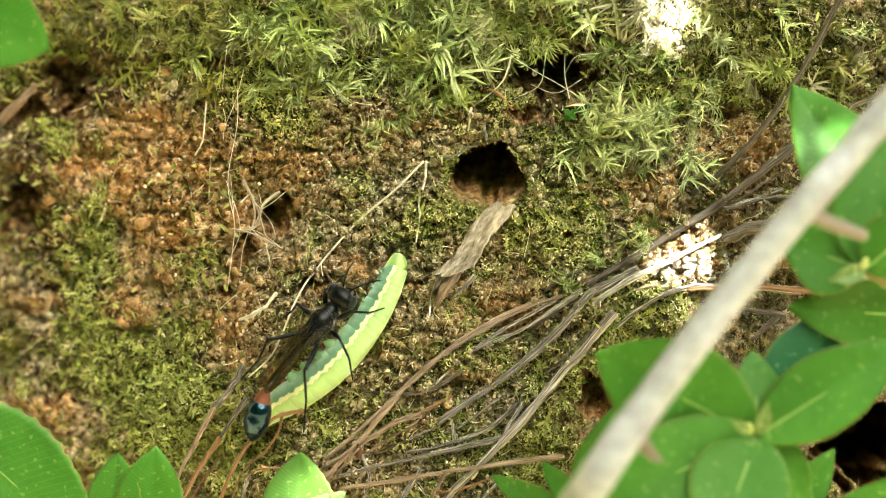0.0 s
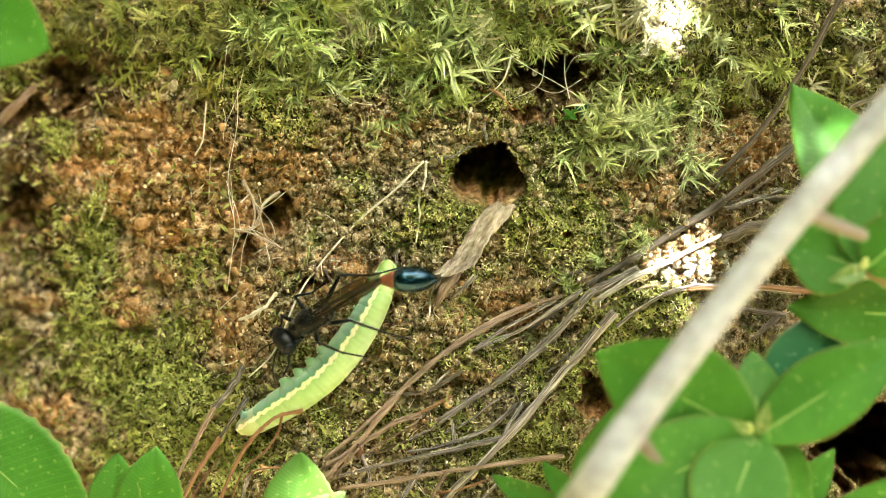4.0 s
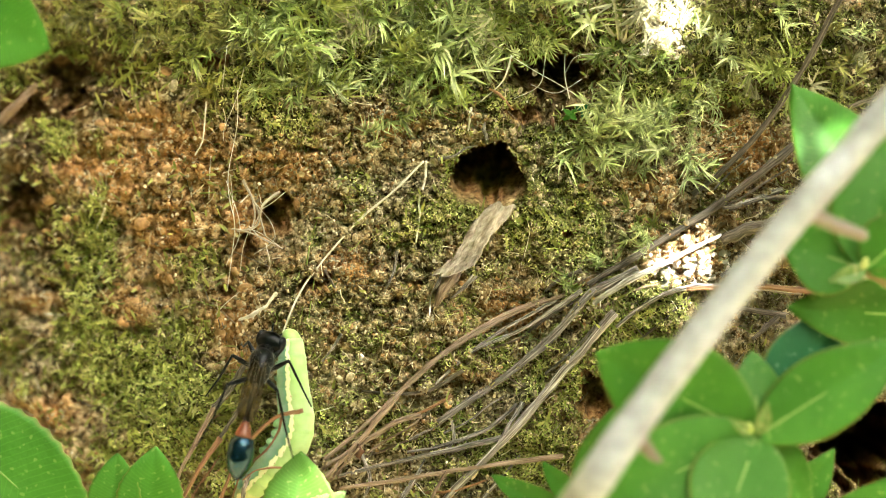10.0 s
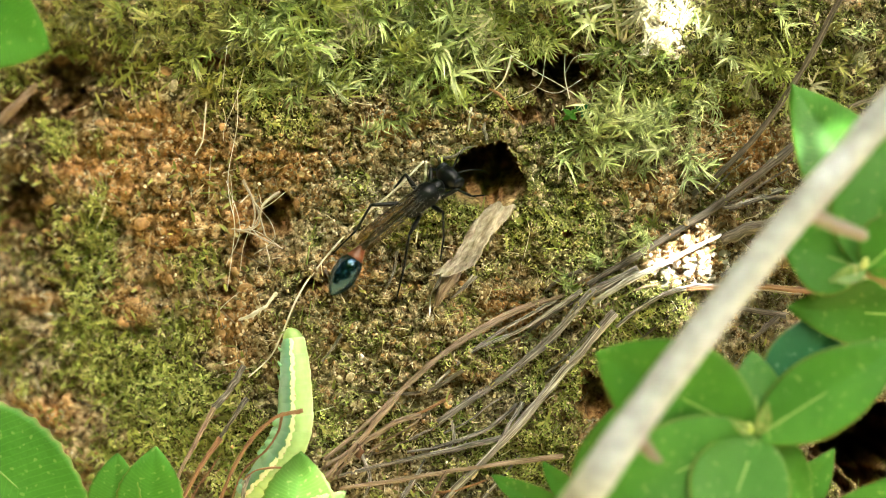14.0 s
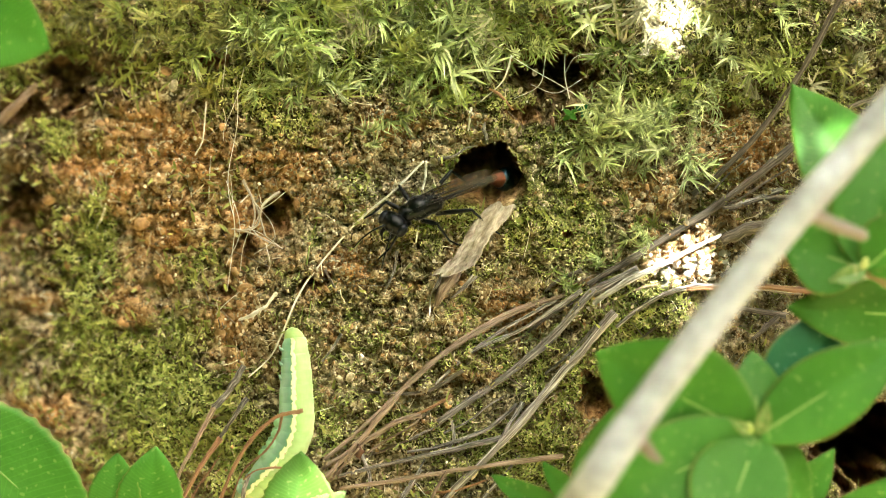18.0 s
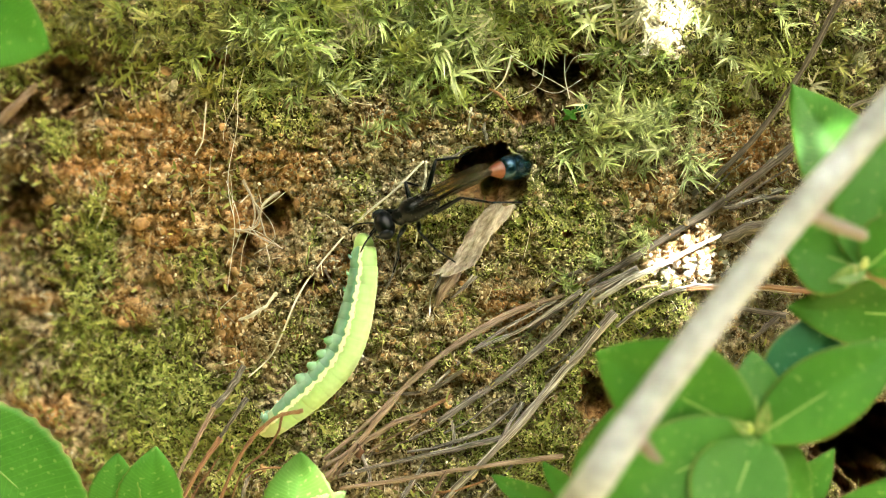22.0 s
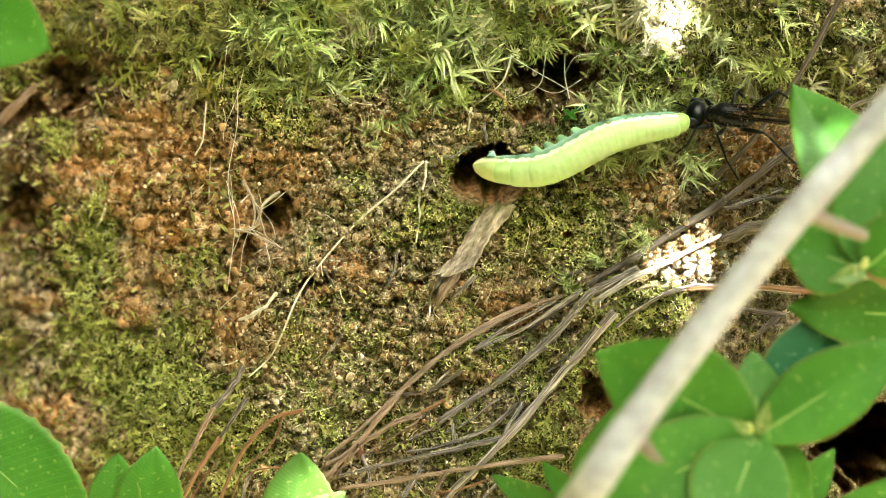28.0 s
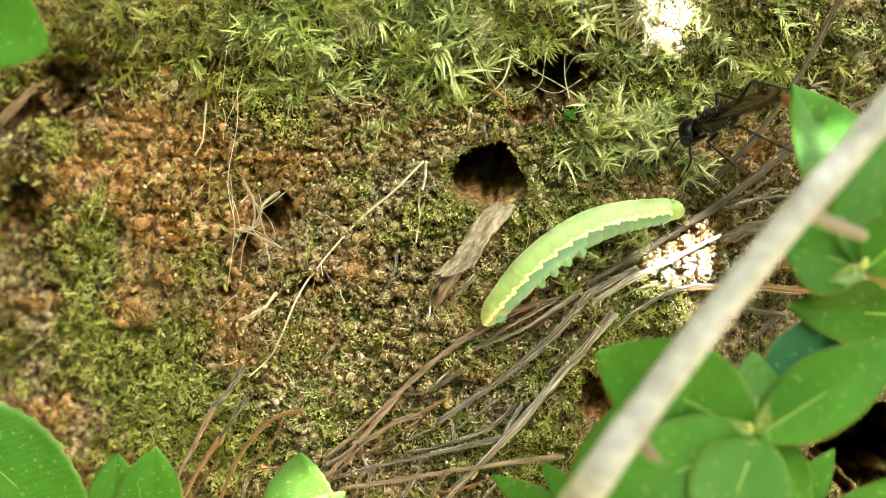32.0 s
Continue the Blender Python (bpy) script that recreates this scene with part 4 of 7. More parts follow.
for x, y, f, ln, rad, mat in ((-6.72, -26.32, 35, 5.0, 0.22, NEEDLE), (-1.92, -25.52, 30, 4.0, 0.25, TWIG_GREY), (4.48, -23.52, 33, 5.0, 0.22, TWIG_GREY), (-7.52, -28.32, 20, 4.5, 0.25, NEEDLE),
                           (7.68, -32.72, 48, 5.0, 0.30, TWIG_GREY), (11.68, -11.92, 28, 6.0, 0.22, NEEDLE), (3.68, -12.72, 30, 5.0, 0.22, NEEDLE), (15.68, -9.52, 35, 5.5, 0.30, TWIG_DARK),
                           (22.08, -6.32, 30, 4.0, 0.25, TWIG_GREY), (26.88, -6.32, 22, 4.5, 0.25, NEEDLE), (31.68, -9.52, 40, 5.0, 0.25, TWIG_DARK), (36.48, -11.12, 35, 4.0, 0.22, TWIG_GREY),
                           (42.88, -2.32, 20, 4.0, 0.30, TWIG_GREY), (44.48, 8.88, 28, 5.0, 0.25, TWIG_DARK), (46.08, 11.28, 38, 4.0, 0.20, NEEDLE), (41.28, 11.28, 40, 4.0, 0.22, TWIG_GREY),
                           (18.08, -14.32, 45, 5.0, 0.24, TWIG_GREY), (13.28, -20.72, 48, 5.0, 0.22, NEEDLE), (-9.92, -31.12, 15, 5.0, 0.28, NEEDLE), (-4.32, -32.72, 60, 3.0, 0.24, TWIG_GREY),
                           (-13.12, -29.52, 50, 4.0, 0.26, NEEDLE), (2.08, -33.52, 12, 5.0, 0.24, RUST), (-25.12, -34.32, 70, 3.0, 0.25, TWIG_DARK), (-33.92, -32.72, 58, 4.0, 0.26, RUST)):
    a, b = math.cos(radians(f)) * ln, math.sin(radians(f)) * ln
    pts = [(x + a * k + rng.uniform(-0.3, 0.3), y + b * k + rng.uniform(-0.3, 0.3)) for k in (-1, -0.3, 0.4, 1)]
    strand("pine_needle" if mat in (NEEDLE, RUST) else "dry_twig", mat, "dead brown pine needle lying on the bank" if mat in (NEEDLE, RUST) else "grey weathered twig lying on the mossy bank",
           "pine needle" if mat in (NEEDLE, RUST) else "twig", rad, *[(p, q, skin(p, q) + rad + 0.25) for p, q in pts], group="dead needles on the bank" if mat in (NEEDLE, RUST) else "twigs on the bank")
for i in range(110):
    u, v = rng.uniform(-66, 66), rng.uniform(-36, 20)
    if burrow(u, v) > 0:
        continue
    f, ln = rng.uniform(0, 3.14), rng.uniform(1.5, 4.5)
    if any(burrow(u + math.cos(f) * ln * k, v + math.sin(f) * ln * k) > 0 for k in (-1.1, -0.6, 0.6, 1.1)):
        continue
    pts = []
    for k in (-1, 0, 1):
        a, b = u + math.cos(f) * ln * k + rng.uniform(-0.3, 0.3), v + math.sin(f) * ln * k + rng.uniform(-0.3, 0.3)
        pts.append((a, b, skin(a, b) + 0.2))
    strand("grass_shred", rng.choice((STRAW, NEEDLE, TWIG_GREY, MOSS_LIME)), "fine shred of dead plant on the bank", "plant shred", rng.uniform(0.07, 0.15), *pts, sides=5, group="plant shreds on the bank")


# ---------- the wood chip below the burrow ----------
def wood_chip():
    base = new("wood_chip")
    o = (4.85, 0.08, 2.20)
    base.matrix_world = BANK @ mm_pose(*o, 0, 0, 55)
    r = random.Random(5)
    n, m = 30, 13
    verts, faces = [], []
    for layer in (0, 1):
        for i in range(n):
            s = i / (n - 1)
            for j in range(m):
                q = j / (m - 1)
                # torn lower end: long on one side, notched, with a hooked lobe on the other
                low = -2.4 - 4.9 * q ** 0.75 + 0.5 * math.sin(q * 9) + (0.5 if j % 4 == 1 else 0)
                top = 7.9 - 1.4 * q + 0.35 * math.sin(q * 11)
                x = low + (top - low) * s
                y = -0.85 + 0.25 * math.sin(x * 0.7) + q * (3.2 + 0.5 * max(0.0, -x - 3) * 0.3) + 0.08 * math.sin(x * 2.9)
                z = 0.9 - 1.5 * (q - 0.5) ** 2 - layer * 0.22 + 0.16 * math.sin(q * 15 + x * 0.25) + 0.10 * r.uniform(-1, 1) + 0.35 * noise.noise((x * 0.8, y * 1.1, 3.3)) + 0.9 * max(0.0, 0.35 - s) - 0.35 * s
                verts.append((x, y, z))
    k = n * m
    for i in range(n - 1):
        for j in range(m - 1):
            q = (i * m + j, i * m + j + 1, (i + 1) * m + j + 1, (i + 1) * m + j)
            faces += [q, tuple(a + k for a in q[::-1])]
    for i in range(n - 1):
        for j in (0, m - 1):
            faces.append((i * m + j, (i + 1) * m + j, (i + 1) * m + j + k, i * m + j + k))
    for j in range(m - 1):
        for i in (0, n - 1):
            faces.append((i * m + j, i * m + j + 1, i * m + j + 1 + k, i * m + j + k))
    part("chip_body", mesh_of("chip_body", verts, faces, CHIP), base)
    # the crumbling inner layer that shows past the torn lower edge, and its splinters
    v, f = tube([(-10.0, 0.1, -0.7), (-9.0, 0.35, -0.2), (-7.4, 0.7, 0.0), (-5.0, 0.7, 0.0), (-2.0, 0.6, 0.0)], [0.25, 0.6, 0.95, 1.1, 1.0], 12, 6, 0.35, 0.4, 3)
    part("inner_wood", grained(mesh_of("inner_wood", v, f, NEEDLE), 3, 12), base, label="darker crumbling inner layer of wood")
    for k, (x0, y0, x1, y1) in enumerate(((-3.2, -2.2, -7.8, -1.0), (-3.4, -1.6, -6.6, -1.2), (-6.2, 1.9, -8.6, 1.7))):
        v, f = tube([(x0, y0, 0.3), (0.5 * (x0 + x1), 0.5 * (y0 + y1) - 0.1, 0.4), (x1, y1, -0.3)], [0.16, 0.24, 0.08], 7, 5, 0.3, 0.7, k)
        part("splinter", grained(mesh_of("splinter", v, f, TWIG_GREY), k, 7), base)
    tagged(base, "weathered curled chip of bark with a torn end below the burrow", "wood chip")


wood_chip()


# ---------- spider silk ----------
def cobweb(label, *lines):
    base = new("cobweb")
    o = np.array(lines[0][0], float)
    base.matrix_world = BANK @ mm_pose(*o)
    for i, line in enumerate(lines):
        v, f = tube([tuple(np.array(p, float) - o) for p in line], [0.05 if i % 3 == 2 else 0.032] * len(line), 4, 5, 0.1, 1.0, i)
        part("silk_strand", mesh_of("silk_strand", v, f, WEB), base)
    tagged(base, label, "cobweb")


cobweb("torn dusty cobweb strands over a hollow in the clay",
       ((-30.41, 28.73, 1.82), (-30.67, 25.90, 2.50), (-31.19, 22.42, 0.99)), ((-27.92, 25.46, 3.13), (-29.05, 21.12, 2.78), (-30.83, 17.25, 0.63), (-31.18, 15.31, -0.72)),
       ((-28.96, 22.36, 1.95), (-28.94, 17.57, 2.28), (-30.23, 11.25, 1.07), (-30.27, 7.67, 0.61), (-29.53, 3.68, -0.09), (-29.77, 0.08, -0.10), (-30.66, -5.94, -1.23)),
       ((-30.00, 10.45, 1.00), (-29.73, 6.47, 0.37), (-29.38, 1.68, -0.25)), ((-26.34, 8.89, -0.28), (-25.80, 6.09, -0.53), (-26.63, 3.69, -0.90), (-27.58, 2.49, -0.73)),
       ((-28.17, 9.68, -0.08), (-27.03, 7.28, 0.17), (-25.81, 5.53, -0.74)), ((-29.53, 2.88, -0.16), (-26.31, 2.48, 0.17), (-22.65, 0.08, 1.04)), ((-25.81, 5.53, -0.74), (-24.35, 3.68, -0.47), (-23.94, 1.28, -0.26), (-26.80, -0.72, -1.14)),
       ((-22.38, 8.10, -0.94), (-24.33, 6.48, -0.22), (-26.37, 5.29, -0.73)), ((-27.58, 2.49, -0.73), (-28.35, 0.08, -0.37), (-28.83, -3.13, -1.36)), ((-25.19, 0.88, -1.01), (-24.36, -2.31, 1.84), (-25.52, -3.92, -0.05)),
       ((-27.57, 3.29, -0.71), (-25.93, 1.68, -0.10), (-24.45, 0.88, 0.51)), ((-30.64, 9.66, 0.89), (-28.75, 2.88, -0.37), (-30.88, -2.33, -1.82)))
cobweb("fine torn cobweb strands across a dark hollow", ((9.60, 27.05, 2.98), (12.75, 25.03, 3.62), (16.29, 23.01, 4.18), (20.71, 20.31, 2.99)),
       ((12.38, 23.10, 2.80), (15.87, 21.80, 4.59), (19.51, 23.88, 3.05)), ((17.10, 27.39, 3.83), (17.08, 24.20, 4.10), (17.76, 21.09, 3.30)), ((21.87, 27.41, 3.45), (18.66, 26.97, 4.13), (17.08, 24.60, 4.07)),
       ((14.35, 27.03, 3.27), (13.54, 23.03, 3.79), (10.04, 21.19, 1.46)))
for u, v, w, r in ((13.05, 25.07, -0.40, 0.5), (10.97, 22.51, -0.42, 0.4), (-38.6, 23.4, -4.0, 0.75)):
    vv, ff = ball(r * 1.35, r * 0.8, r * 0.8, 8, 10)
    p = new("pebble", mesh_of("pebble", vv, ff, CRUMB))
    p.matrix_world = BANK @ mm_pose(u, v, w, 20, 30, 70)
    tagged(p, "small pale pebble stuck in the clay", "pebble", group="pebbles on the bank")
for u, v, size in ((30.48, 8.48, 0.95), (28.48, 7.68, 0.7), (27.68, 6.48, 0.8), (29.28, 6.08, 0.9), (32.08, 7.44, 0.5), (-13.12, -18.16, 1.0), (-14.72, -18.48, 0.7), (-11.12, -15.76, 0.6), (-10.32, -15.28, 0.5),
                   (36.48, -0.72, 0.8), (34.48, -2.32, 0.9), (31.68, -3.92, 0.8), (35.28, -3.12, 0.7), (30.48, -2.96, 0.6), (37.28, 0.08, 0.7), (33.28, -4.72, 0.7), (31.28, -5.12, 0.8), (-20.08, 10.88, 1.1),
                   (-43.52, 3.68, 1.6), (-45.52, 9.68, 1.2), (-57.92, 7.28, 1.4), (-49.92, 18.08, 1.3), (-31.92, -11.92, 1.4), (-30.32, -9.52, 1.2), (-55.12, -2.32, 1.2), (-39.92, 25.68, 1.2),
                   (12.4, 9.6, 0.9), (13.3, 7.6, 1.1), (12.3, 6.4, 0.8), (14.3, 6.4, 0.9), (12.9, 11.6, 0.7), (0.2, 13.9, 0.8), (-1.3, 12.4, 0.9), (11.0, 14.2, 0.8), (9.2, 15.4, 0.6), (-3.6, 14.8, 0.8),
                   (-4.6, 13.4, 0.7), (-6.4, 15.2, 0.9), (-8.8, 14.2, 0.7), (10.2, 4.9, 0.8), (13.8, 9.2, 0.6), (-10.2, 17.4, 0.9), (-5.2, 17.8, 0.8), (-12.4, 1.6, 0.8), (-9.6, -3.4, 0.9), (-14.8, -3.2, 1.0)):
    vv, ff = [], []
    for q in ICO_V:
        k = 0.72 * size * (1 + 0.22 * noise.noise(q * 2 + Vector((u, v, 0))))
        vv.append((q.x * k * 1.15, q.y * k * 0.9, q.z * k * 0.75))
    # clods inside the lower sun fleck get the pale colour to whiten it
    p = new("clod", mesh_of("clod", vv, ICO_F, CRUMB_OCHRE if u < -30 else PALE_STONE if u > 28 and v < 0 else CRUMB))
    p.matrix_world = BANK @ mm_pose(u, v, skin(u, v) + size * 0.35, 0, 0, u * 37 % 360)
    tagged(p, "small rounded clod of earth on the bank", "clod", group="clods on the bank")


for u, v, a, b, mat, label in ((-11.4, -15.5, 1.0, 0.5, WEB, "small chalk-white fleck of lichen on the clay"), (-13.2, -18.3, 0.9, 0.6, WEB, "small chalk-white fleck of lichen on the clay"),
                               (-8.3, 19.4, 0.5, 0.3, WEB, "small chalk-white fleck of lichen on the clay"), (6.0, 29.4, 0.8, 0.4, WEB, "small chalk-white fleck of lichen on the clay"),
                               (-7.4, -18.6, 1.0, 0.6, RUST_FLAKE, "small rust-red flake of dead leaf"),
                               (-11.9, -28.6, 1.6, 0.9, RUST_FLAKE, "small rust-red flake of dead leaf"), (-4.6, -28.8, 1.2, 0.7, RUST_FLAKE, "small rust-red flake of dead leaf"),
                               (15.6, 17.6, 1.8, 0.5, RUST_FLAKE, "small rust-red flake of dead leaf")):
    vv = [(q.x * 0.65 * a * (1 + 0.8 * noise.noise(q * 2.3 + Vector((u, v, 1)))), q.y * 0.65 * b * (1 + 1.1 * noise.noise(q * 3.1 + Vector((v, u, 4)))), q.z * 0.14 + 0.12 * math.sin(q.x * 2.5)) for q in ICO2_V]
    p = new("flake", mesh_of("flake", vv, ICO2_F, mat))
    p.matrix_world = BANK @ mm_pose(u, v, skin(u, v) + 0.45, 12, -8, u * 53 % 180)
    tagged(p, label, "flake")


# laid only where sun flecks fall; its paleness adds to their light
crumbs("sunlit_grit", [(rng.gauss(34.2, 3.0), rng.gauss(-1.8, 1.6)) for _ in range(100)] + [(rng.gauss(31.6, 1.6), rng.gauss(31.0, 1.6)) for _ in range(70)], lambda: 0.3 + 0.6 * rng.random() ** 2, FLECK_GRIT, "loose grit coloured pale to whiten the sun flecks")
# ---------- foreground plants ----------
def leaf_mesh(length, width, fold=0.25, droop=0.12, serrate=0.0, blunt=0.0, mat=None):
    """A leaf along +x with its base at the origin: pointed oval, folded on its midrib."""
    n, m = 26, 8
    verts, uvs, faces = [], [], []
    for i in range(n + 1):
        s = i / n
        half = width / 2 * (math.sin(math.pi * s ** (0.85 + blunt)) ** 0.8 if 0 < s < 1 else 0.0)
        for j in range(-m, m + 1):
            t = j / m
            edge = 1 + (serrate * (1 if i % 2 else -1) if abs(j) == m else 0)
            y = half * t * edge
            z = fold * abs(y) - droop * length * s * s + 0.012 * length * math.sin(s * 9 + abs(t) * 2) * abs(t)
            verts.append((length * s - abs(t) * 0.02 * length, y, z))
            uvs.append((s * 3 - abs(t) * 0.5, t))
    k = 2 * m + 1
    for i in range(n):
        for j in range(2 * m):
            faces.append((i * k + j, i * k + j + 1, (i + 1) * k + j + 1, (i + 1) * k + j))
    me = mesh_of("leaf", verts, faces, mat)
    lay = me.uv_layers.new(name="UVMap")
    for lp in me.loops:
        lay.data[lp.index].uv = uvs[lp.vertex_index]
    rib = [(length * s, 0, -droop * length * s * s + 0.04) for s in np.linspace(0, 0.95, 8)]
    v, f = tube(rib, list(np.linspace(0.34, 0.08, 8) * min(1.0, length / 9)), 6, 3)
    return me, mesh_of("midrib", v, f, MIDRIB)


def leaf(plant, base, tip, width, mat=None, turn=0.0, fold=0.2, droop=0.08, serrate=0.0, blunt=0.0, label=""):
    """A leaf of a plant from base to tip (bank axes); turn rolls it about its midrib."""
    b, t = Vector(base), Vector(tip)
    d = t - b
    me, rib = leaf_mesh(d.length, width, fold, droop, serrate, blunt, mat or LEAF)
    x = d.normalized()
    y = Vector((0, 0, 1)).cross(x).normalized()
    z = x.cross(y)
    m = Matrix((x, y, z)).transposed().to_4x4()
    m = Matrix.Translation((b - Vector(plant["root"])) * MM) @ m @ pose(0, 0, 0, turn, 0, 0)
    ob = part("leaf", me, plant, m, label)
    mod = ob.modifiers.new("thickness", "SOLIDIFY")
    mod.thickness = 0.00022
    part("midrib", rib, ob)
    return ob


def plant_at(name, root, label, category="plant"):
    base = new(name)
    base["root"] = root
    base.matrix_world = BANK @ mm_pose(*root)
    return tagged(base, label, category)


def stem(plant, radius, *points, mat=None):
    r = Vector(plant["root"])
    v, f = tube([tuple(Vector(p) - r) for p in points], [radius * (1 - 0.1 * i) for i in range(len(points))], 8, 5, 0.05)
    return part("stem", mesh_of("stem", v, f, mat or STEM), plant)


# shrub with its leaf whorl before the foot of the bank
shrub = plant_at("leafy_seedling", (45.07, -59.36, -1.49), "green broad-leaved seedling with a whorl of pointed leaves before the bank")
HUB = (40.90, -24.35, 29.00)
stem(shrub, 0.9, (45.19, -59.53, -2.49), (43.02, -39.44, 18.00), (41.64, -29.61, 26.00), HUB)
leaf(shrub, HUB, (19.65, -13.71, 30.00), 15.5, turn=-8, blunt=0.1, fold=0.12)
leaf(shrub, HUB, (40.77, -13.10, 27.00), 7.5, turn=10, fold=0.15)
leaf(shrub, HUB, (60.39, -11.77, 31.00), 10.5, turn=-6, fold=0.15)
leaf(shrub, (44.39, -22.83, 22.00), (54.32, -7.83, 21.00), 14.0, LEAF_DARK, turn=12, label="dark blue-green shaded leaf")
leaf(shrub, HUB, (18.24, -34.08, 33.00), 13.0, turn=6, fold=0.12)
leaf(shrub, HUB, (34.85, -39.41, 34.00), 13.5, turn=4, fold=0.1)
leaf(shrub, HUB, (48.69, -34.44, 26.00), 7.0, turn=-15)
leaf(shrub, (40.10, -24.02, 29.50), (37.03, -21.94, 32.00), 1.6, LEAF_PALE, fold=0.5, droop=0, label="pale folded young leaf")
leaf(shrub, (40.98, -24.02, 29.50), (41.98, -19.75, 32.00), 2.0, LEAF_PALE, fold=0.5, droop=0, label="pale folded young leaf")
leaf(shrub, (43.02, -39.44, 18.00), (52.59, -27.12, 20.00), 6.5, turn=10, blunt=0.1)
leaf(shrub, (46.82, -43.24, 18.00), (62.05, -29.64, 24.00), 7.5, turn=-10)
vv, ff = ball(0.8, 0.55, 0.5, 8, 10)
part("bud", mesh_of("bud", vv, ff, BUD), shrub, Matrix.Translation((Vector(HUB) - Vector(shrub["root"])) * MM) @ mm_pose(-1.2, 1.2, 1.0, 0, 0, 120), "pale yellow-green bud")

low = plant_at("low_seedling", (18.06, -48.67, 0.33), "low green seedling with small pointed leaves below the bank")
stem(low, 0.6, (18.11, -48.81, -0.67), (18.15, -39.91, 14.00), (18.70, -34.88, 18.00))
leaf(low, (18.70, -34.88, 18.00), (25.76, -19.57, 20.00), 8.5, turn=12)
leaf(low, (18.42, -37.38, 16.00), (6.56, -30.79, 17.00), 4.5, turn=-8)
leaf(low, (18.70, -34.88, 18.00), (13.34, -28.72, 19.00), 3.5, turn=-8)

sapling = plant_at("leafy_sapling", (75.17, -15.98, -1.41), "green sapling with large pointed oval leaves beside the bank")
TOP = (55.35, -2.74, 27.00)
stem(sapling, 1.0, (75.38, -16.03, -2.41), (65.44, -9.10, 16.00), (58.69, -4.41, 24.00), TOP)
leaf(sapling, (59.82, 0.07, 26.00), (46.91, 22.96, 19.00), 13.6, turn=6, fold=0.15, blunt=-0.1)
leaf(sapling, TOP, (44.74, 1.19, 25.00), 11.0, turn=10, fold=0.12)
leaf(sapling, TOP, (60.00, 14.96, 25.00), 13.0, turn=-12)
leaf(sapling, TOP, (62.96, 4.49, 29.00), 9.0)
leaf(sapling, TOP, (50.61, -4.13, 28.00), 2.6, LEAF_PALE, fold=0.4, label="pale young leaf")
leaf(sapling, (65.44, -9.10, 16.00), (46.09, -7.94, 26.00), 9.5, turn=-8, fold=0.12)
vv, ff = ball(0.9, 0.5, 0.45, 8, 10)
part("bud", mesh_of("bud", vv, ff, BUD), sapling, Matrix.Translation((Vector(TOP) - Vector(sapling["root"])) * MM) @ mm_pose(-0.3, 0.9, 1.0, 0, 0, 70), "pale bud")

herb = plant_at("serrated_herb", (-70.59, -54.28, -24.4), "green herb with finely toothed broad leaves in front of the bank")
stem(herb, 0.8, (-70.79, -54.44, -25.6), (-68.74, -36.52, 2.00), (-69.93, -23.13, 6.00))
leaf(herb, (-70.33, -23.13, 6.00), (-46.46, -44.51, 8.00), 17.5, serrate=0.025, turn=-4, fold=0.1, blunt=-0.1)
leaf(herb, (-46.60, -41.06, 4.00), (-45.18, -28.63, 7.00), 7.5, serrate=0.02, turn=8, blunt=0.25)
leaf(herb, (-41.61, -42.25, 4.00), (-40.01, -27.69, 7.00), 9.5, serrate=0.02, blunt=0.25)
stem(herb, 0.35, (-70.79, -54.44, -25.6), (-54.42, -47.65, 2.00), (-42.25, -43.04, 4.00))

overhang = plant_at("overhanging_leaf", (-75.35, 41.76, -24.0), "single green leaf on a stem reaching in front of the bank")
stem(overhang, 0.5, (-75.56, 41.88, -25.2), (-70.56, 37.62, 8.00), (-67.94, 33.14, 18.00))
leaf(overhang, (-68.7, 34.0, 18.00), (-52.9, 26.8, 20.00), 13.5, turn=4, fold=0.08, blunt=0.1, serrate=0.015)

sprout = plant_at("small_sprout", (-22.71, -44.70, 0.16), "small green sprout in a ray of sun below the bank")
stem(sprout, 0.5, (-22.77, -44.82, -0.84), (-20.98, -40.48, 9.00), (-20.36, -37.71, 13.00))
leaf(sprout, (-19.87, -42.55, 8.00), (-19.81, -28.08, 9.00), 10.5, LEAF_LIME, turn=-6, fold=0.2, blunt=0.15, serrate=0.03)
leaf(sprout, (-21.04, -40.21, 8.00), (-13.6, -33.6, 10.00), 6.0, LEAF_PALE, turn=4, fold=0.35, serrate=0.06, label="pale young leaf")
leaf(sprout, (-20.80, -38.98, 12.00), (-25.30, -35.68, 14.00), 5.0, turn=4)

for su, sv, tint in ((18.0, 19.0, LEAF), (20.0, 19.6, LEAF_DARK), (-7.9, 29.6, LEAF_PALE)):
    w0 = skin(su, sv)
    tiny = plant_at("tiny_seedling", (su, sv, w0), "tiny bright green seedling with few leaflets among the moss")
    stem(tiny, 0.12, (su, sv, w0 - 0.3), (su + 0.1, sv + 0.1, w0 + 0.7), (su, sv, w0 + 1.4))
    for k in range(4):
        f = k * 1.6 + su
        leaf(tiny, (su, sv, w0 + 1.3), (su + 1.3 * math.cos(f), sv + 1.0 * math.sin(f), w0 + (1.7, 1.2, 1.9, 1.0)[k]), 0.9, tint, fold=0.2, droop=0.1)

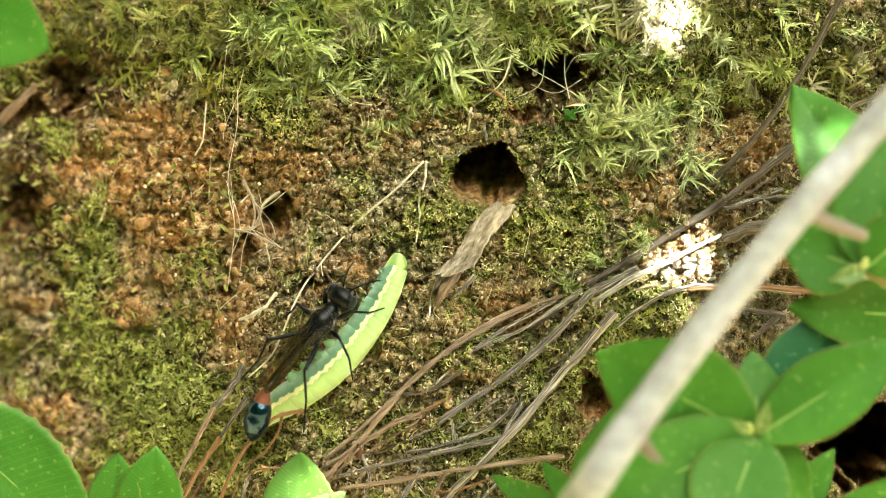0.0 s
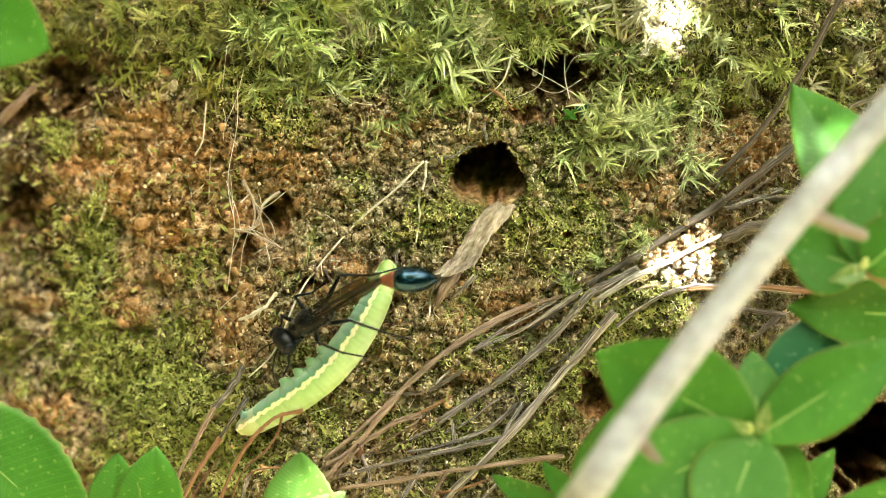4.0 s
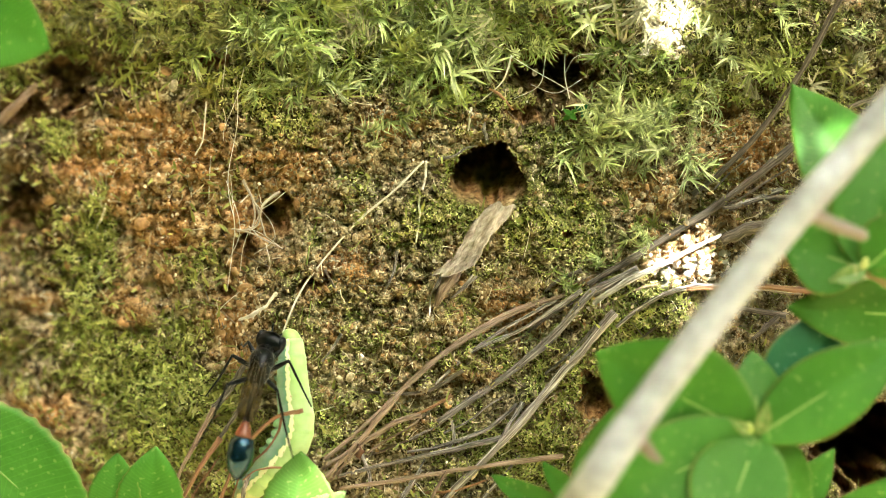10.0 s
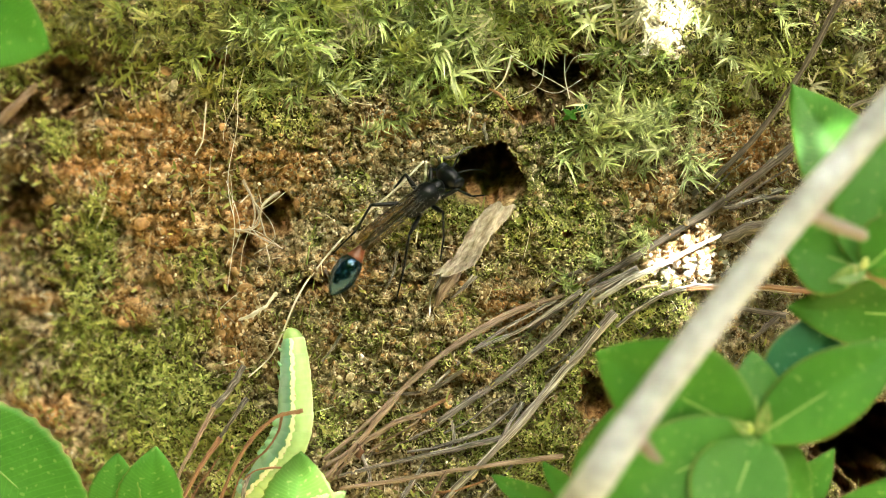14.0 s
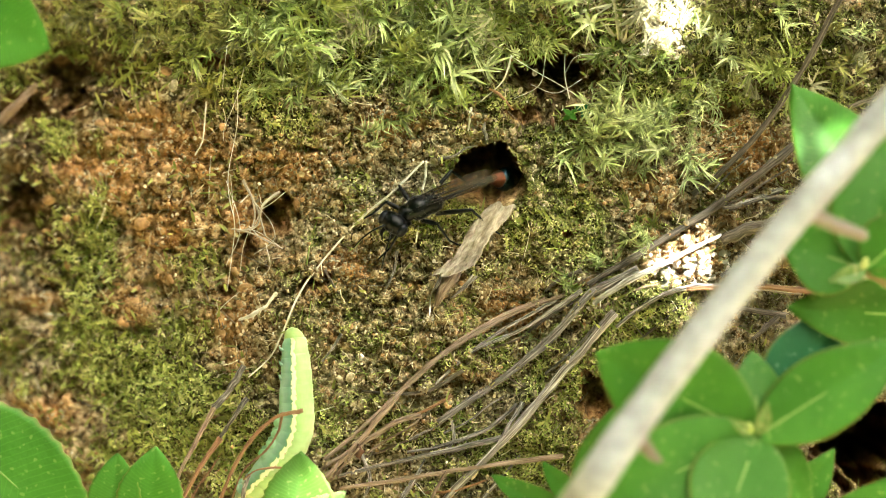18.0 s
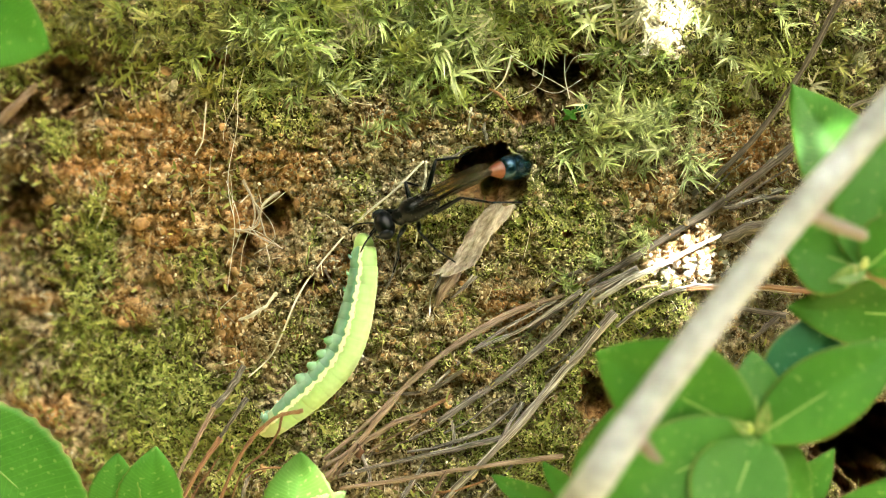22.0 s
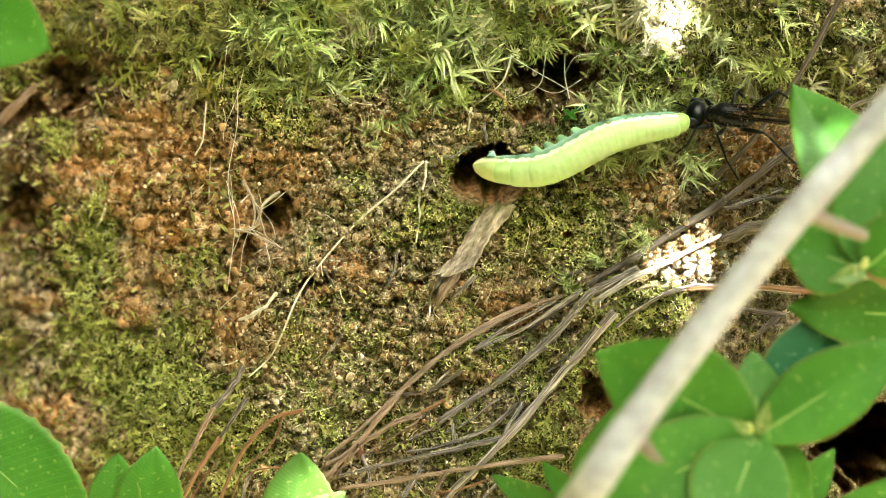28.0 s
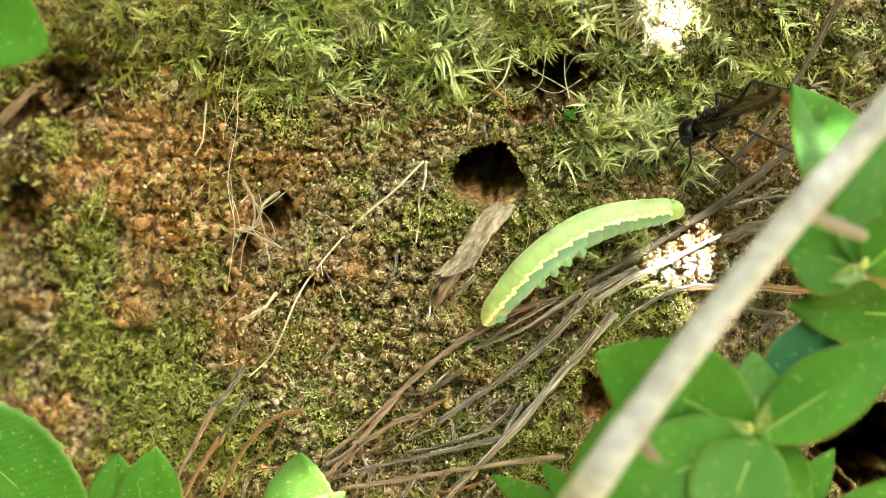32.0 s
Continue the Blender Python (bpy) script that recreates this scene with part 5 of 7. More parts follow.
# the pale branch that crosses in front
def front_branch():
    base = new("pale_branch")
    root = (6.89, -54.41, -0.62)
    base.matrix_world = BANK @ mm_pose(*root)
    o = np.array(root, float)
    line = [root, (11.92, -41.36, 27.00), (17.03, -30.01, 51.00), (25.15, -18.73, 49.00), (34.16, -7.24, 47.00), (43.82, 4.41, 45.00), (48.87, 9.90, 44.00), (55.23, 17.33, 43.00), (64.93, 28.43, 41.00), (80.60, 46.30, 35.00)]
    v, f = tube([tuple(np.array(p, float) - o) for p in line], [2.5, 2.4, 2.3, 2.15, 2.08, 2.02, 2.0, 1.98, 1.85, 1.6], 14, 8, 0.03, 1.0, 2)
    part("branch", mesh_of("branch", v, f, BARK_PALE), base)
    v, f = tube([tuple(np.array(p, float) - o) for p in ((44.52, 4.97, 45.00), (48.33, 3.24, 43.00), (53.05, 1.64, 40.00))], [1.2, 1.0, 0.8], 8, 5, 0.08, 1.0, 4)
    part("side_twig", mesh_of("side_twig", v, f, TWIG_GREY), base)
    v, f = tube([tuple(np.array(p, float) - o) for p in ((23.30, -22.11, 48.00), (25.62, -25.13, 45.00), (27.05, -26.42, 43.00))], [1.1, 0.8, 0.4], 8, 5, 0.08, 1.0, 4)
    part("side_twig", mesh_of("side_twig", v, f, TWIG_GREY), base)
    tagged(base, "pale grey smooth branch crossing close in front of the bank", "branch")


front_branch()

# ---------- an unseen bough, added to shade the bank; the sun falls through its gaps ---
# u, v, w and radius of each gap, cut where a sun fleck should fall
GAPS = ((33.4, 34.4, 4.2, 1.8), (29.2, 35.2, 4.2, 1.0), (31.2, 29.9, 4.0, 0.8), (36.4, 34.9, 4.2, 1.0), (32.0, 31.6, 4.1, 0.5), (36.03, 0.56, 0.54, 1.3), (33.60, -0.88, 0.88, 1.5), (29.96, -2.95, 1.39, 1.0),
        (38.4, 1.4, 0.8, 0.7), (47.0, 4.4, 2.4, 0.9), (34.4, -8.2, 1.0, 0.35), (-15.4, -32.4, 9.0, 0.4), (-17.6, -33.4, 9.0, 0.8), (-16.4, -35.2, 9.0, 0.4), (-20.2, -34.4, 9.0, 0.1), (-22.4, -34.9, 9.0, 0.1), (48.37, 9.45, 45.00, 0.1), (53.82, 15.57, 43.00, 0.0))


def shade_bough():
    base = new("shading_bough")
    local = (BANK.to_3x3().inverted() @ SUN)
    dist = 550.0
    c = local * dist
    base.matrix_world = BANK @ mm_pose(c.x, c.y, c.z)
    side = Vector((1, 0, 0))
    side = (side - local * side.dot(local)).normalized()
    up = local.cross(side)
    if up.y < 0:
        up = -up
    r = random.Random(3)
    gaps = [(gu - local.x * gw / local.z, gv - local.y * gw / local.z, gr) for gu, gv, gw, gr in GAPS]

    def shadow_uv(p):
        q = c + p
        k = q.z / local.z
        return q.x - local.x * k, q.y - local.y * k

    verts, faces = [], []

    def add(p, size):
        d = Vector((r.uniform(-1, 1), r.uniform(-1, 1), r.uniform(-0.5, 0.5))).normalized()
        a = (side * d.x + up * d.y + local * d.z * 0.5).normalized()
        b = a.cross((local + side * r.uniform(-0.35, 0.35) + up * r.uniform(-0.35, 0.35)).normalized()).normalized()
        k = len(verts)
        for s, h in ((-1, 0), (-0.6, 0.34), (0, 0.48), (0.6, 0.3), (1.0, 0)):
            verts.append(tuple(p + a * size * s + b * size * h))
            if h:
                verts.append(tuple(p + a * size * s - b * size * h))
        faces.extend([(k, k + 1, k + 2), (k + 1, k + 3, k + 4, k + 2), (k + 3, k + 5, k + 6, k + 4), (k + 5, k + 7, k + 6)])

    for layer in range(3):
        n = 0
        while n < 2200:
            n += 1
            p = side * r.uniform(-110, 90) + up * r.uniform(-85, 60) + local * (layer * 14 + r.uniform(-5, 5))
            su, sv = shadow_uv(p)
            size = r.uniform(6, 10)
            near = min(math.hypot(su - gu, sv - gv) - gr for gu, gv, gr in gaps)
            if near < size * 0.9:
                if near < 1.1:
                    continue
                size = near / 0.95
            add(p, size)
    for _ in range(420):
        p = side * r.gauss(0, 180) + up * r.gauss(0, 150) + local * r.uniform(-30, 60)
        su, sv = shadow_uv(p)
        if min(math.hypot(su - gu, sv - gv) for gu, gv, gr in gaps) > 34:
            add(p, r.uniform(16, 28))
    crown = part("leaves", mesh_of("leaves", verts, faces, LEAF), base)
    crown["kind"] = "stuff"
    v, f = tube([(900, 620, -60), (420, 300, -10), (150, 110, 40), (-120, 30, 45), (-300, -20, 40)], [26, 15, 8, 5, 2], 9, 6, 0.08)
    part("bough", mesh_of("bough", v, f, TWIG_DARK), base)
    tagged(base, "unseen leafy green bough added to shade the bank", "bough")


shade_bough()


# ---------- an unseen wood, added all round to shut off the low sky ---------
WOOD_LEAF = leaf_material("wood_foliage", (0.012, 0.026, 0.006), (0.03, 0.055, 0.013))
WOOD_BARK = material("tree_bark", [(0.05, 0.04, 0.03), (0.13, 0.10, 0.075)], 6, 0.9, 0.8, 14, rand=0.2)


def tree_meshes(seed):
    r = random.Random(seed)
    pieces = [tube([(0, 0, -200), (60, 20, 1500), (-40, 60, 3600), (30, 0, 6200)], [170, 130, 95, 40], 10, 5, 0.06, 1.0, seed)]
    tips = []
    for k in range(11):
        z = 1500 + k * 420
        f = k * 2.4 + r.uniform(-0.4, 0.4)
        ln = r.uniform(1300, 2100) * (1 - k * 0.04)
        tip = (math.cos(f) * ln, math.sin(f) * ln, z + ln * 0.45)
        pieces.append(tube([(0, 0, z), (tip[0] * 0.5, tip[1] * 0.5, z + ln * 0.12), tip], [55, 34, 12], 6, 4, 0.05, 1.0, k))
        tips.append(((0, 0, z), tip))
    verts, faces = [], []
    for _ in range(2600):
        a, b = r.choice(tips)
        q = r.uniform(0.3, 1.1)
        c = Vector(a).lerp(Vector(b), q) + Vector((r.gauss(0, 330), r.gauss(0, 330), r.gauss(0, 300)))
        d = Vector((r.uniform(-1, 1), r.uniform(-1, 1), r.uniform(-0.6, 0.4))).normalized()
        s = Vector((r.uniform(-1, 1), r.uniform(-1, 1), r.uniform(-1, 1))).cross(d).normalized()
        ln, wd = r.uniform(90, 190), r.uniform(40, 80)
        k = len(verts)
        verts += [tuple(c - d * ln), tuple(c + s * wd), tuple(c + d * ln), tuple(c - s * wd)]
        faces.append((k, k + 1, k + 2, k + 3))
    return mesh_of("trunk", *joined(*pieces), WOOD_BARK), mesh_of("crown", verts, faces, WOOD_LEAF)


TREES = [tree_meshes(s) for s in (1, 2, 3)]
r = random.Random(8)
for i in range(30):
    f = 2 * math.pi * (i + r.uniform(-0.3, 0.3)) / 30
    rad = r.uniform(6.0, 9.0)
    x, y = math.sin(f) * rad, math.cos(f) * rad
    v = y * 1000
    z = 0.6 + (0.72 if y > 0 else -0.62)
    tree = new("tree")
    tree.matrix_world = pose(x, y, z, 0, 0, r.uniform(0, 360)) @ Matrix.Scale(r.uniform(0.85, 1.15), 4)
    t, l = TREES[i % 3]
    part("trunk", t, tree)
    part("crown", l, tree)
    tagged(tree, "unseen leafy woodland tree added to block the low sky", "tree", group="trees round the clearing")


# direction of the sky opening, set to steer the soft light
OPENING = Vector((0.36, -0.14, 0.92)).normalized()


def sky_mask():
    """Unseen closed crowns added overhead and around to shape the light: one ragged opening to the sky, one chink for
    the sun.
    """
    step = 1.5
    cols, rows = int(360 / step), int(94 / step)
    verts, faces = [], []

    def away(i, j):
        e, f = radians(j * step - 4), radians(i * step)
        return Vector((math.cos(e) * math.sin(f), math.cos(e) * math.cos(f), math.sin(e)))

    for j in range(rows + 1):
        for i in range(cols):
            q = away(i, j)
            n = noise.fractal(q * 5, 0.8, 2.0, 4)
            verts.append(tuple(q * (13500 + 1500 * n) + Vector((0, 0, 600))))
    for j in range(rows):
        for i in range(cols):
            q = away(i + 0.5, j + 0.5)
            n = noise.fractal(q * 9, 0.8, 2.0, 4)
            if math.degrees(q.angle(OPENING)) < 25 + 9 * n or math.degrees(q.angle(SUN)) < 2.0:
                continue
            k = (i + 1) % cols
            faces.append((j * cols + i, j * cols + k, (j + 1) * cols + k, (j + 1) * cols + i))
    ob = new("backdrop", mesh_of("backdrop", verts, faces, WOOD_LEAF))
    tagged(ob, "unseen dark green canopy added to leave one small sky opening", "woodland", kind="structure")


sky_mask()


# ---------- the wasp ----------
def beetle_shell(name, a, b, rough, coat=0.3):
    m = material(name, [a, b], 500, rough, 0.15, 2500, rand=0.05, coat=coat)
    m.node_tree.nodes["Principled BSDF"].inputs["Coat Roughness"].default_value = 0.05
    m.node_tree.nodes["Principled BSDF"].inputs["Specular IOR Level"].default_value = 0.1
    m.node_tree.nodes["Principled BSDF"].inputs["Coat IOR"].default_value = 1.6
    return m


BLACK = beetle_shell("black_chitin", (0.003, 0.0035, 0.004), (0.006, 0.007, 0.008), 0.28, 0.06)
BLUEBLACK = beetle_shell("blue_black_chitin", (0.002, 0.008, 0.015), (0.003, 0.012, 0.022), 0.35, 0.7)
BLUE_SHINE = BLUEBLACK.node_tree.nodes["Principled BSDF"]
BLUE_SHINE.inputs["Roughness"].default_value, BLUE_SHINE.inputs["IOR"].default_value = 0.05, 1.7
BLUE_SHINE.inputs["Specular IOR Level"].default_value, BLUE_SHINE.inputs["Specular Tint"].default_value = 0.36, (0.25, 0.65, 1.0, 1)
BLUE_SHINE.inputs["Coat Weight"].default_value = 0.2
EYE = beetle_shell("wasp_eye", (0.004, 0.005, 0.008), (0.008, 0.010, 0.014), 0.3, 0.1)
ORANGE = material("orange_chitin", [(0.10, 0.025, 0.008), (0.17, 0.045, 0.015)], 700, 0.45, 0.1, 2000, rand=0.05)


def wing_material():
    m = material("smoky_wing", [(0.05, 0.038, 0.02), (0.11, 0.085, 0.045)], 400, 0.35, 0.1, 1500, rand=0.1)
    nt = m.node_tree
    nt.nodes["Principled BSDF"].inputs["Specular IOR Level"].default_value = 0.15
    tr = nt.nodes.new("ShaderNodeBsdfTransparent")
    tr.inputs[0].default_value = (0.78, 0.70, 0.54, 1)
    mx = nt.nodes.new("ShaderNodeMixShader")
    mx.inputs[0].default_value = 0.27
    nt.links.new(nt.nodes["Principled BSDF"].outputs[0], mx.inputs[2])
    nt.links.new(tr.outputs[0], mx.inputs[1])
    nt.links.new(mx.outputs[0], nt.nodes["Material Output"].inputs[0])
    return m


WING = wing_material()
HAIR = material("grey_hair", [(0.20, 0.18, 0.14), (0.42, 0.39, 0.32)], 600, 0.6, 0.0, rand=0.3)
LEGS = (("fore", (2.2, 1.1, -1.1), (4.2, 2.5, 0.0), (5.8, 3.7, -2.6), (7.6, 4.4, -3.9)),
        ("mid", (0.4, 1.4, -1.2), (0.3, 3.9, 1.0), (-1.0, 5.8, -2.3), (-3.0, 7.6, -4.2)),
        ("hind", (-1.9, 1.3, -1.1), (-6.2, 3.4, 1.6), (-9.3, 5.0, -2.0), (-12.9, 6.8, -4.2)))
WAIST = 11.6


def build_wasp():
    w = new("digger_wasp")
    P = {}
    # thorax in two swellings with the collar in front
    prof = [(-3.6, 0.35, -0.5), (-3.3, 0.9, -0.4), (-2.6, 1.35, -0.2), (-1.7, 1.55, 0), (-0.9, 1.5, 0.1), (-0.4, 1.62, 0.15), (0.5, 1.78, 0.25), (1.4, 1.6, 0.2),
            (1.9, 1.25, 0.1), (2.2, 1.2, 0.0), (2.8, 1.25, 0), (3.2, 0.9, 0), (3.5, 0.45, 0), (3.7, 0.3, 0)]
    v, f = lathe(prof, 20, 1.0, 1.0)
    part("thorax", mesh_of("thorax", v, f, BLACK), w)
    # grey hairs on the rear of the thorax
    hr = random.Random(4)
    tufts = []
    for _ in range(150):
        x, f = hr.uniform(-3.2, 2.6), hr.uniform(-0.5, 3.64)
        q = np.interp(x, [p[0] for p in prof], [p[1] for p in prof]) * 0.95
        b = np.array((x, math.cos(f) * q, math.sin(f) * q))
        e = b + np.array((hr.uniform(-0.5, 0.1), math.cos(f) * 0.6, math.sin(f) * 0.6)) * hr.uniform(0.6, 1.2)
        tufts.append(tube([tuple(b), tuple(e)], [0.035, 0.008], 3, 0))
    part("hair", mesh_of("hair", *joined(*tufts), HAIR), w, label="sparse grey hair on the thorax")
    # head with eyes, jaws and feelers
    v, f = ball(1.45, 2.15, 1.6, 12, 20, dx=1.5)
    P["head"] = part("head", mesh_of("head", v, f, BLACK), w)
    for s in (1, -1):
        v, f = ball(1.05, 0.66, 1.25, 10, 14, dx=1.7, dy=1.62 * s, dz=0.1)
        part("eye", mesh_of("eye", v, f, EYE), P["head"])
        v, f = tube([(2.2, 0.8 * s, -0.7), (3.3, 0.75 * s, -1.3), (3.9, 0.15 * s, -1.7)], [0.34, 0.26, 0.08], 7, 4)
        part("mandible", mesh_of("mandible", v, f, BLACK), P["head"])
        v, f = tube([(2.4, 0.4 * s, 0.3), (3.2, 0.8 * s, 0.9), (5.0, 1.6 * s, 0.7), (6.6, 2.2 * s, -0.5), (7.4, 2.5 * s, -1.6)], [0.13, 0.12, 0.12, 0.10, 0.06], 7, 5, 0.06)
        part("antenna", mesh_of("antenna", v, f, BLACK), P["head"])
    # thread waist and gaster
    v, f = tube([(-3.4, 0, -0.45), (-5.5, 0, -0.1), (-8.5, 0, 0.1), (-11.2, 0, 0.0), (-WAIST, 0, 0)], [0.3, 0.24, 0.3, 0.5, 0.62], 10, 5)
    part("petiole", mesh_of("petiole", v, f, BLACK), w)
    prof = [(0.3, 0.3, 0), (-0.1, 0.62, 0), (-0.8, 0.88, 0), (-1.4, 1.15, 0), (-1.9, 1.3, 0), (-2.05, 1.2, 0)]
    v, f = lathe(prof, 18)
    P["gaster"] = part("gaster", mesh_of("gaster", *lathe([(-1.7, 0.9, 0), (-1.85, 1.3, 0), (-2.7, 1.68, 0), (-3.45, 1.84, -0.02), (-3.55, 1.79, -0.02), (-4.4, 1.88, -0.05),
                       (-5.3, 1.78, -0.1), (-5.4, 1.72, -0.1), (-6.2, 1.5, -0.15), (-6.3, 1.43, -0.15), (-7.0, 1.0, -0.26), (-7.6, 0.5, -0.36), (-7.9, 0.1, -0.4)], 22), BLUEBLACK),
                       w, mm_pose(-WAIST, 0, 0), "glossy blue-black gaster")
    part("orange_segment", mesh_of("orange_segment", v, f, ORANGE), P["gaster"], label="orange segment of the abdomen")
    # wings folded along the back
    for s in (1, -1):
        verts, faces = [], []
        n, m = 18, 5
        for i in range(n + 1):
            q = i / n
            half = 0.9 * (0.35 + 0.65 * math.sin(min(1, q * 1.25) * math.pi / 2)) * (1 if q < 0.75 else math.sqrt(max(0.0, 1 - ((q - 0.75) / 0.26) ** 2)))
            for j in range(m + 1):
                t = j / m * 2 - 1
                verts.append((1.2 - 13.2 * q, 0.55 * s + 0.05 * s * q + half * t, 1.55 + 0.1 * s - 0.5 * q + 0.07 * math.sin(j * 3.0) + 0.25 * q * (1 - q)))
        for i in range(n):
            for j in range(m):
                k = i * (m + 1) + j
                faces.append((k, k + 1, k + m + 2, k + m + 1))
        wing = part("wing", mesh_of("wing", verts, faces, WING), w, label="smoky brown translucent wing")
        wing.modifiers.new("thickness", "SOLIDIFY").thickness = 0.00004
        for a, b in ((0.9, 0.75), (0.2, 0.3), (-0.6, -0.5)):
            v, f = tube([(1.2, (0.55 + 0.25 * a) * s, 1.65 + 0.1 * s), (-4, (0.58 + 0.75 * a) * s, 1.55 + 0.1 * s), (-10.2, (0.6 + 0.7 * b) * s, 1.3 + 0.1 * s)], [0.08, 0.05, 0.025], 5, 5)
            part("vein", mesh_of("vein", v, f, BLACK), wing)
    # legs: thigh, shin, foot
    for kind, hip, knee, ankle, toe in LEGS:
        for s in (1, -1):
            h = np.array((hip[0], hip[1] * s, hip[2]))
            q = [tuple(np.array((a[0], a[1] * s, a[2])) - h) for a in (hip, knee, ankle, toe)]
            mid = tuple(np.array(q[1]) * 0.5)
            v, f = tube([q[0], mid, q[1]], [0.30, 0.37, 0.22], 8, 4)
            leg = part("leg", mesh_of("leg", v, f, BLACK), w, mm_pose(*h))
            v, f = tube([q[1], tuple(0.5 * (np.array(q[1]) + np.array(q[2]))), q[2]], [0.18, 0.21, 0.16], 7, 4)
            part("shin", mesh_of("shin", v, f, BLACK), leg)
            a, b = np.array(q[2]), np.array(q[3])
            v, f = tube([tuple(a + (b - a) * k) for k in (0, 0.35, 0.7, 1.0)], [0.16, 0.13, 0.13, 0.1], 6, 4, 0.15)
            part("foot", mesh_of("foot", v, f, BLACK), leg)
            P[kind, s] = (leg, h)
    tagged(w, "black thread-waisted digger wasp with an orange-banded blue-black abdomen", "wasp")
    return w, P


# ---------- the caterpillar ----------
def caterpillar_material(tan=0.0):
    """Green back, cream line along each side, blue-green belly, fading to tan behind; set by the segment's own axes."""
    m = bpy.data.materials.new("caterpillar_skin")
    m.use_nodes = True
    nt = m.node_tree
    bs = nt.nodes["Principled BSDF"]
    bs.inputs["Roughness"].default_value = 0.42
    bs.inputs["Subsurface Weight"].default_value = 0.25
    bs.inputs["Subsurface Radius"].default_value = (0.6, 1.0, 0.3)
    bs.inputs["Subsurface Scale"].default_value = 0.0008
    tc = nt.nodes.new("ShaderNodeTexCoord")
    sp = nt.nodes.new("ShaderNodeSeparateXYZ")
    nt.links.new(tc.outputs["Object"], sp.inputs[0])
    no = nt.nodes.new("ShaderNodeTexNoise")
    no.inputs["Scale"].default_value, no.inputs["Detail"].default_value = 900, 4
    nt.links.new(tc.outputs["Object"], no.inputs["Vector"])
    wob = nt.nodes.new("ShaderNodeMath")
    wob.operation = "MULTIPLY_ADD"
    wob.inputs[1].default_value = 0.0016
    nt.links.new(no.outputs[0], wob.inputs[0])
    nt.links.new(sp.outputs["Z"], wob.inputs[2])
    mr = nt.nodes.new("ShaderNodeMapRange")
    mr.inputs["From Min"].default_value, mr.inputs["From Max"].default_value = -0.0025 + 0.0008, 0.0025 + 0.0008
    nt.links.new(wob.outputs[0], mr.inputs[0])
    ra = nt.nodes.new("ShaderNodeValToRGB")
    stops = [(0.0, (0.20, 0.38, 0.20)), (0.12, (0.25, 0.42, 0.31)), (0.25, (0.17, 0.33, 0.24)), (0.36, (0.12, 0.28, 0.16)), (0.375, (0.20, 0.36, 0.14)), (0.39, (0.70, 0.73, 0.46)), (0.48, (0.76, 0.76, 0.50)),
             (0.505, (0.33, 0.50, 0.18)), (0.8, (0.37, 0.53, 0.23)), (1.0, (0.42, 0.56, 0.27))]
    stops = [(p, tuple(a + (b - a) * tan for a, b in zip(c, (0.62, 0.47, 0.26)))) for p, c in stops]
    while len(ra.color_ramp.elements) < len(stops):
        ra.color_ramp.elements.new(0.5)
    for e, (p, c) in zip(ra.color_ramp.elements, stops):
        e.position, e.color = p, (*c, 1)
    nt.links.new(mr.outputs[0], ra.inputs[0])
    n2 = nt.nodes.new("ShaderNodeTexNoise")
    n2.inputs["Scale"].default_value, n2.inputs["Detail"].default_value = 450, 5
    nt.links.new(tc.outputs["Object"], n2.inputs["Vector"])
    hs = nt.nodes.new("ShaderNodeHueSaturation")
    m2 = nt.nodes.new("ShaderNodeMapRange")
    m2.inputs["To Min"].default_value, m2.inputs["To Max"].default_value = 0.72, 1.25
    nt.links.new(n2.outputs[0], m2.inputs[0])
    nt.links.new(m2.outputs[0], hs.inputs["Value"])
    nt.links.new(ra.outputs[0], hs.inputs["Color"])
    nt.links.new(hs.outputs[0], bs.inputs["Base Color"])
    bu = nt.nodes.new("ShaderNodeBump")
    bu.inputs["Strength"].default_value, bu.inputs["Distance"].default_value = 0.18, 0.0003
    # fine folds that ring the body
    wv = nt.nodes.new("ShaderNodeTexWave")
    wv.bands_direction = "X"
    wv.inputs["Scale"].default_value, wv.inputs["Distortion"].default_value, wv.inputs["Detail"].default_value = 330, 2.2, 2
    nt.links.new(tc.outputs["Object"], wv.inputs["Vector"])
    sm = nt.nodes.new("ShaderNodeMath")
    sm.operation = "MULTIPLY_ADD"
    sm.inputs[1].default_value = 0.35
    nt.links.new(wv.outputs["Fac"], sm.inputs[0])
    nt.links.new(no.outputs[0], sm.inputs[2])
    nt.links.new(sm.outputs[0], bu.inputs["Height"])
    nt.links.new(bu.outputs[0], bs.inputs["Normal"])
    return m


CATERPILLAR = caterpillar_material()
TAIL_SKIN = caterpillar_material(0.28)
SPIRACLE = material("spiracle", [(0.26, 0.20, 0.11), (0.38, 0.28, 0.17)], 900, 0.5, 0.0, rand=0.1)
HEAD_SKIN = material("caterpillar_head", [(0.22, 0.35, 0.10), (0.36, 0.49, 0.17)], 500, 0.35, 0.15, 1500, rand=0.05)
SEGMENTS = 13
RADII = (1.55, 1.9, 2.1, 2.25, 2.4, 2.5, 2.55, 2.55, 2.5, 2.45, 2.3, 2.05, 1.6)


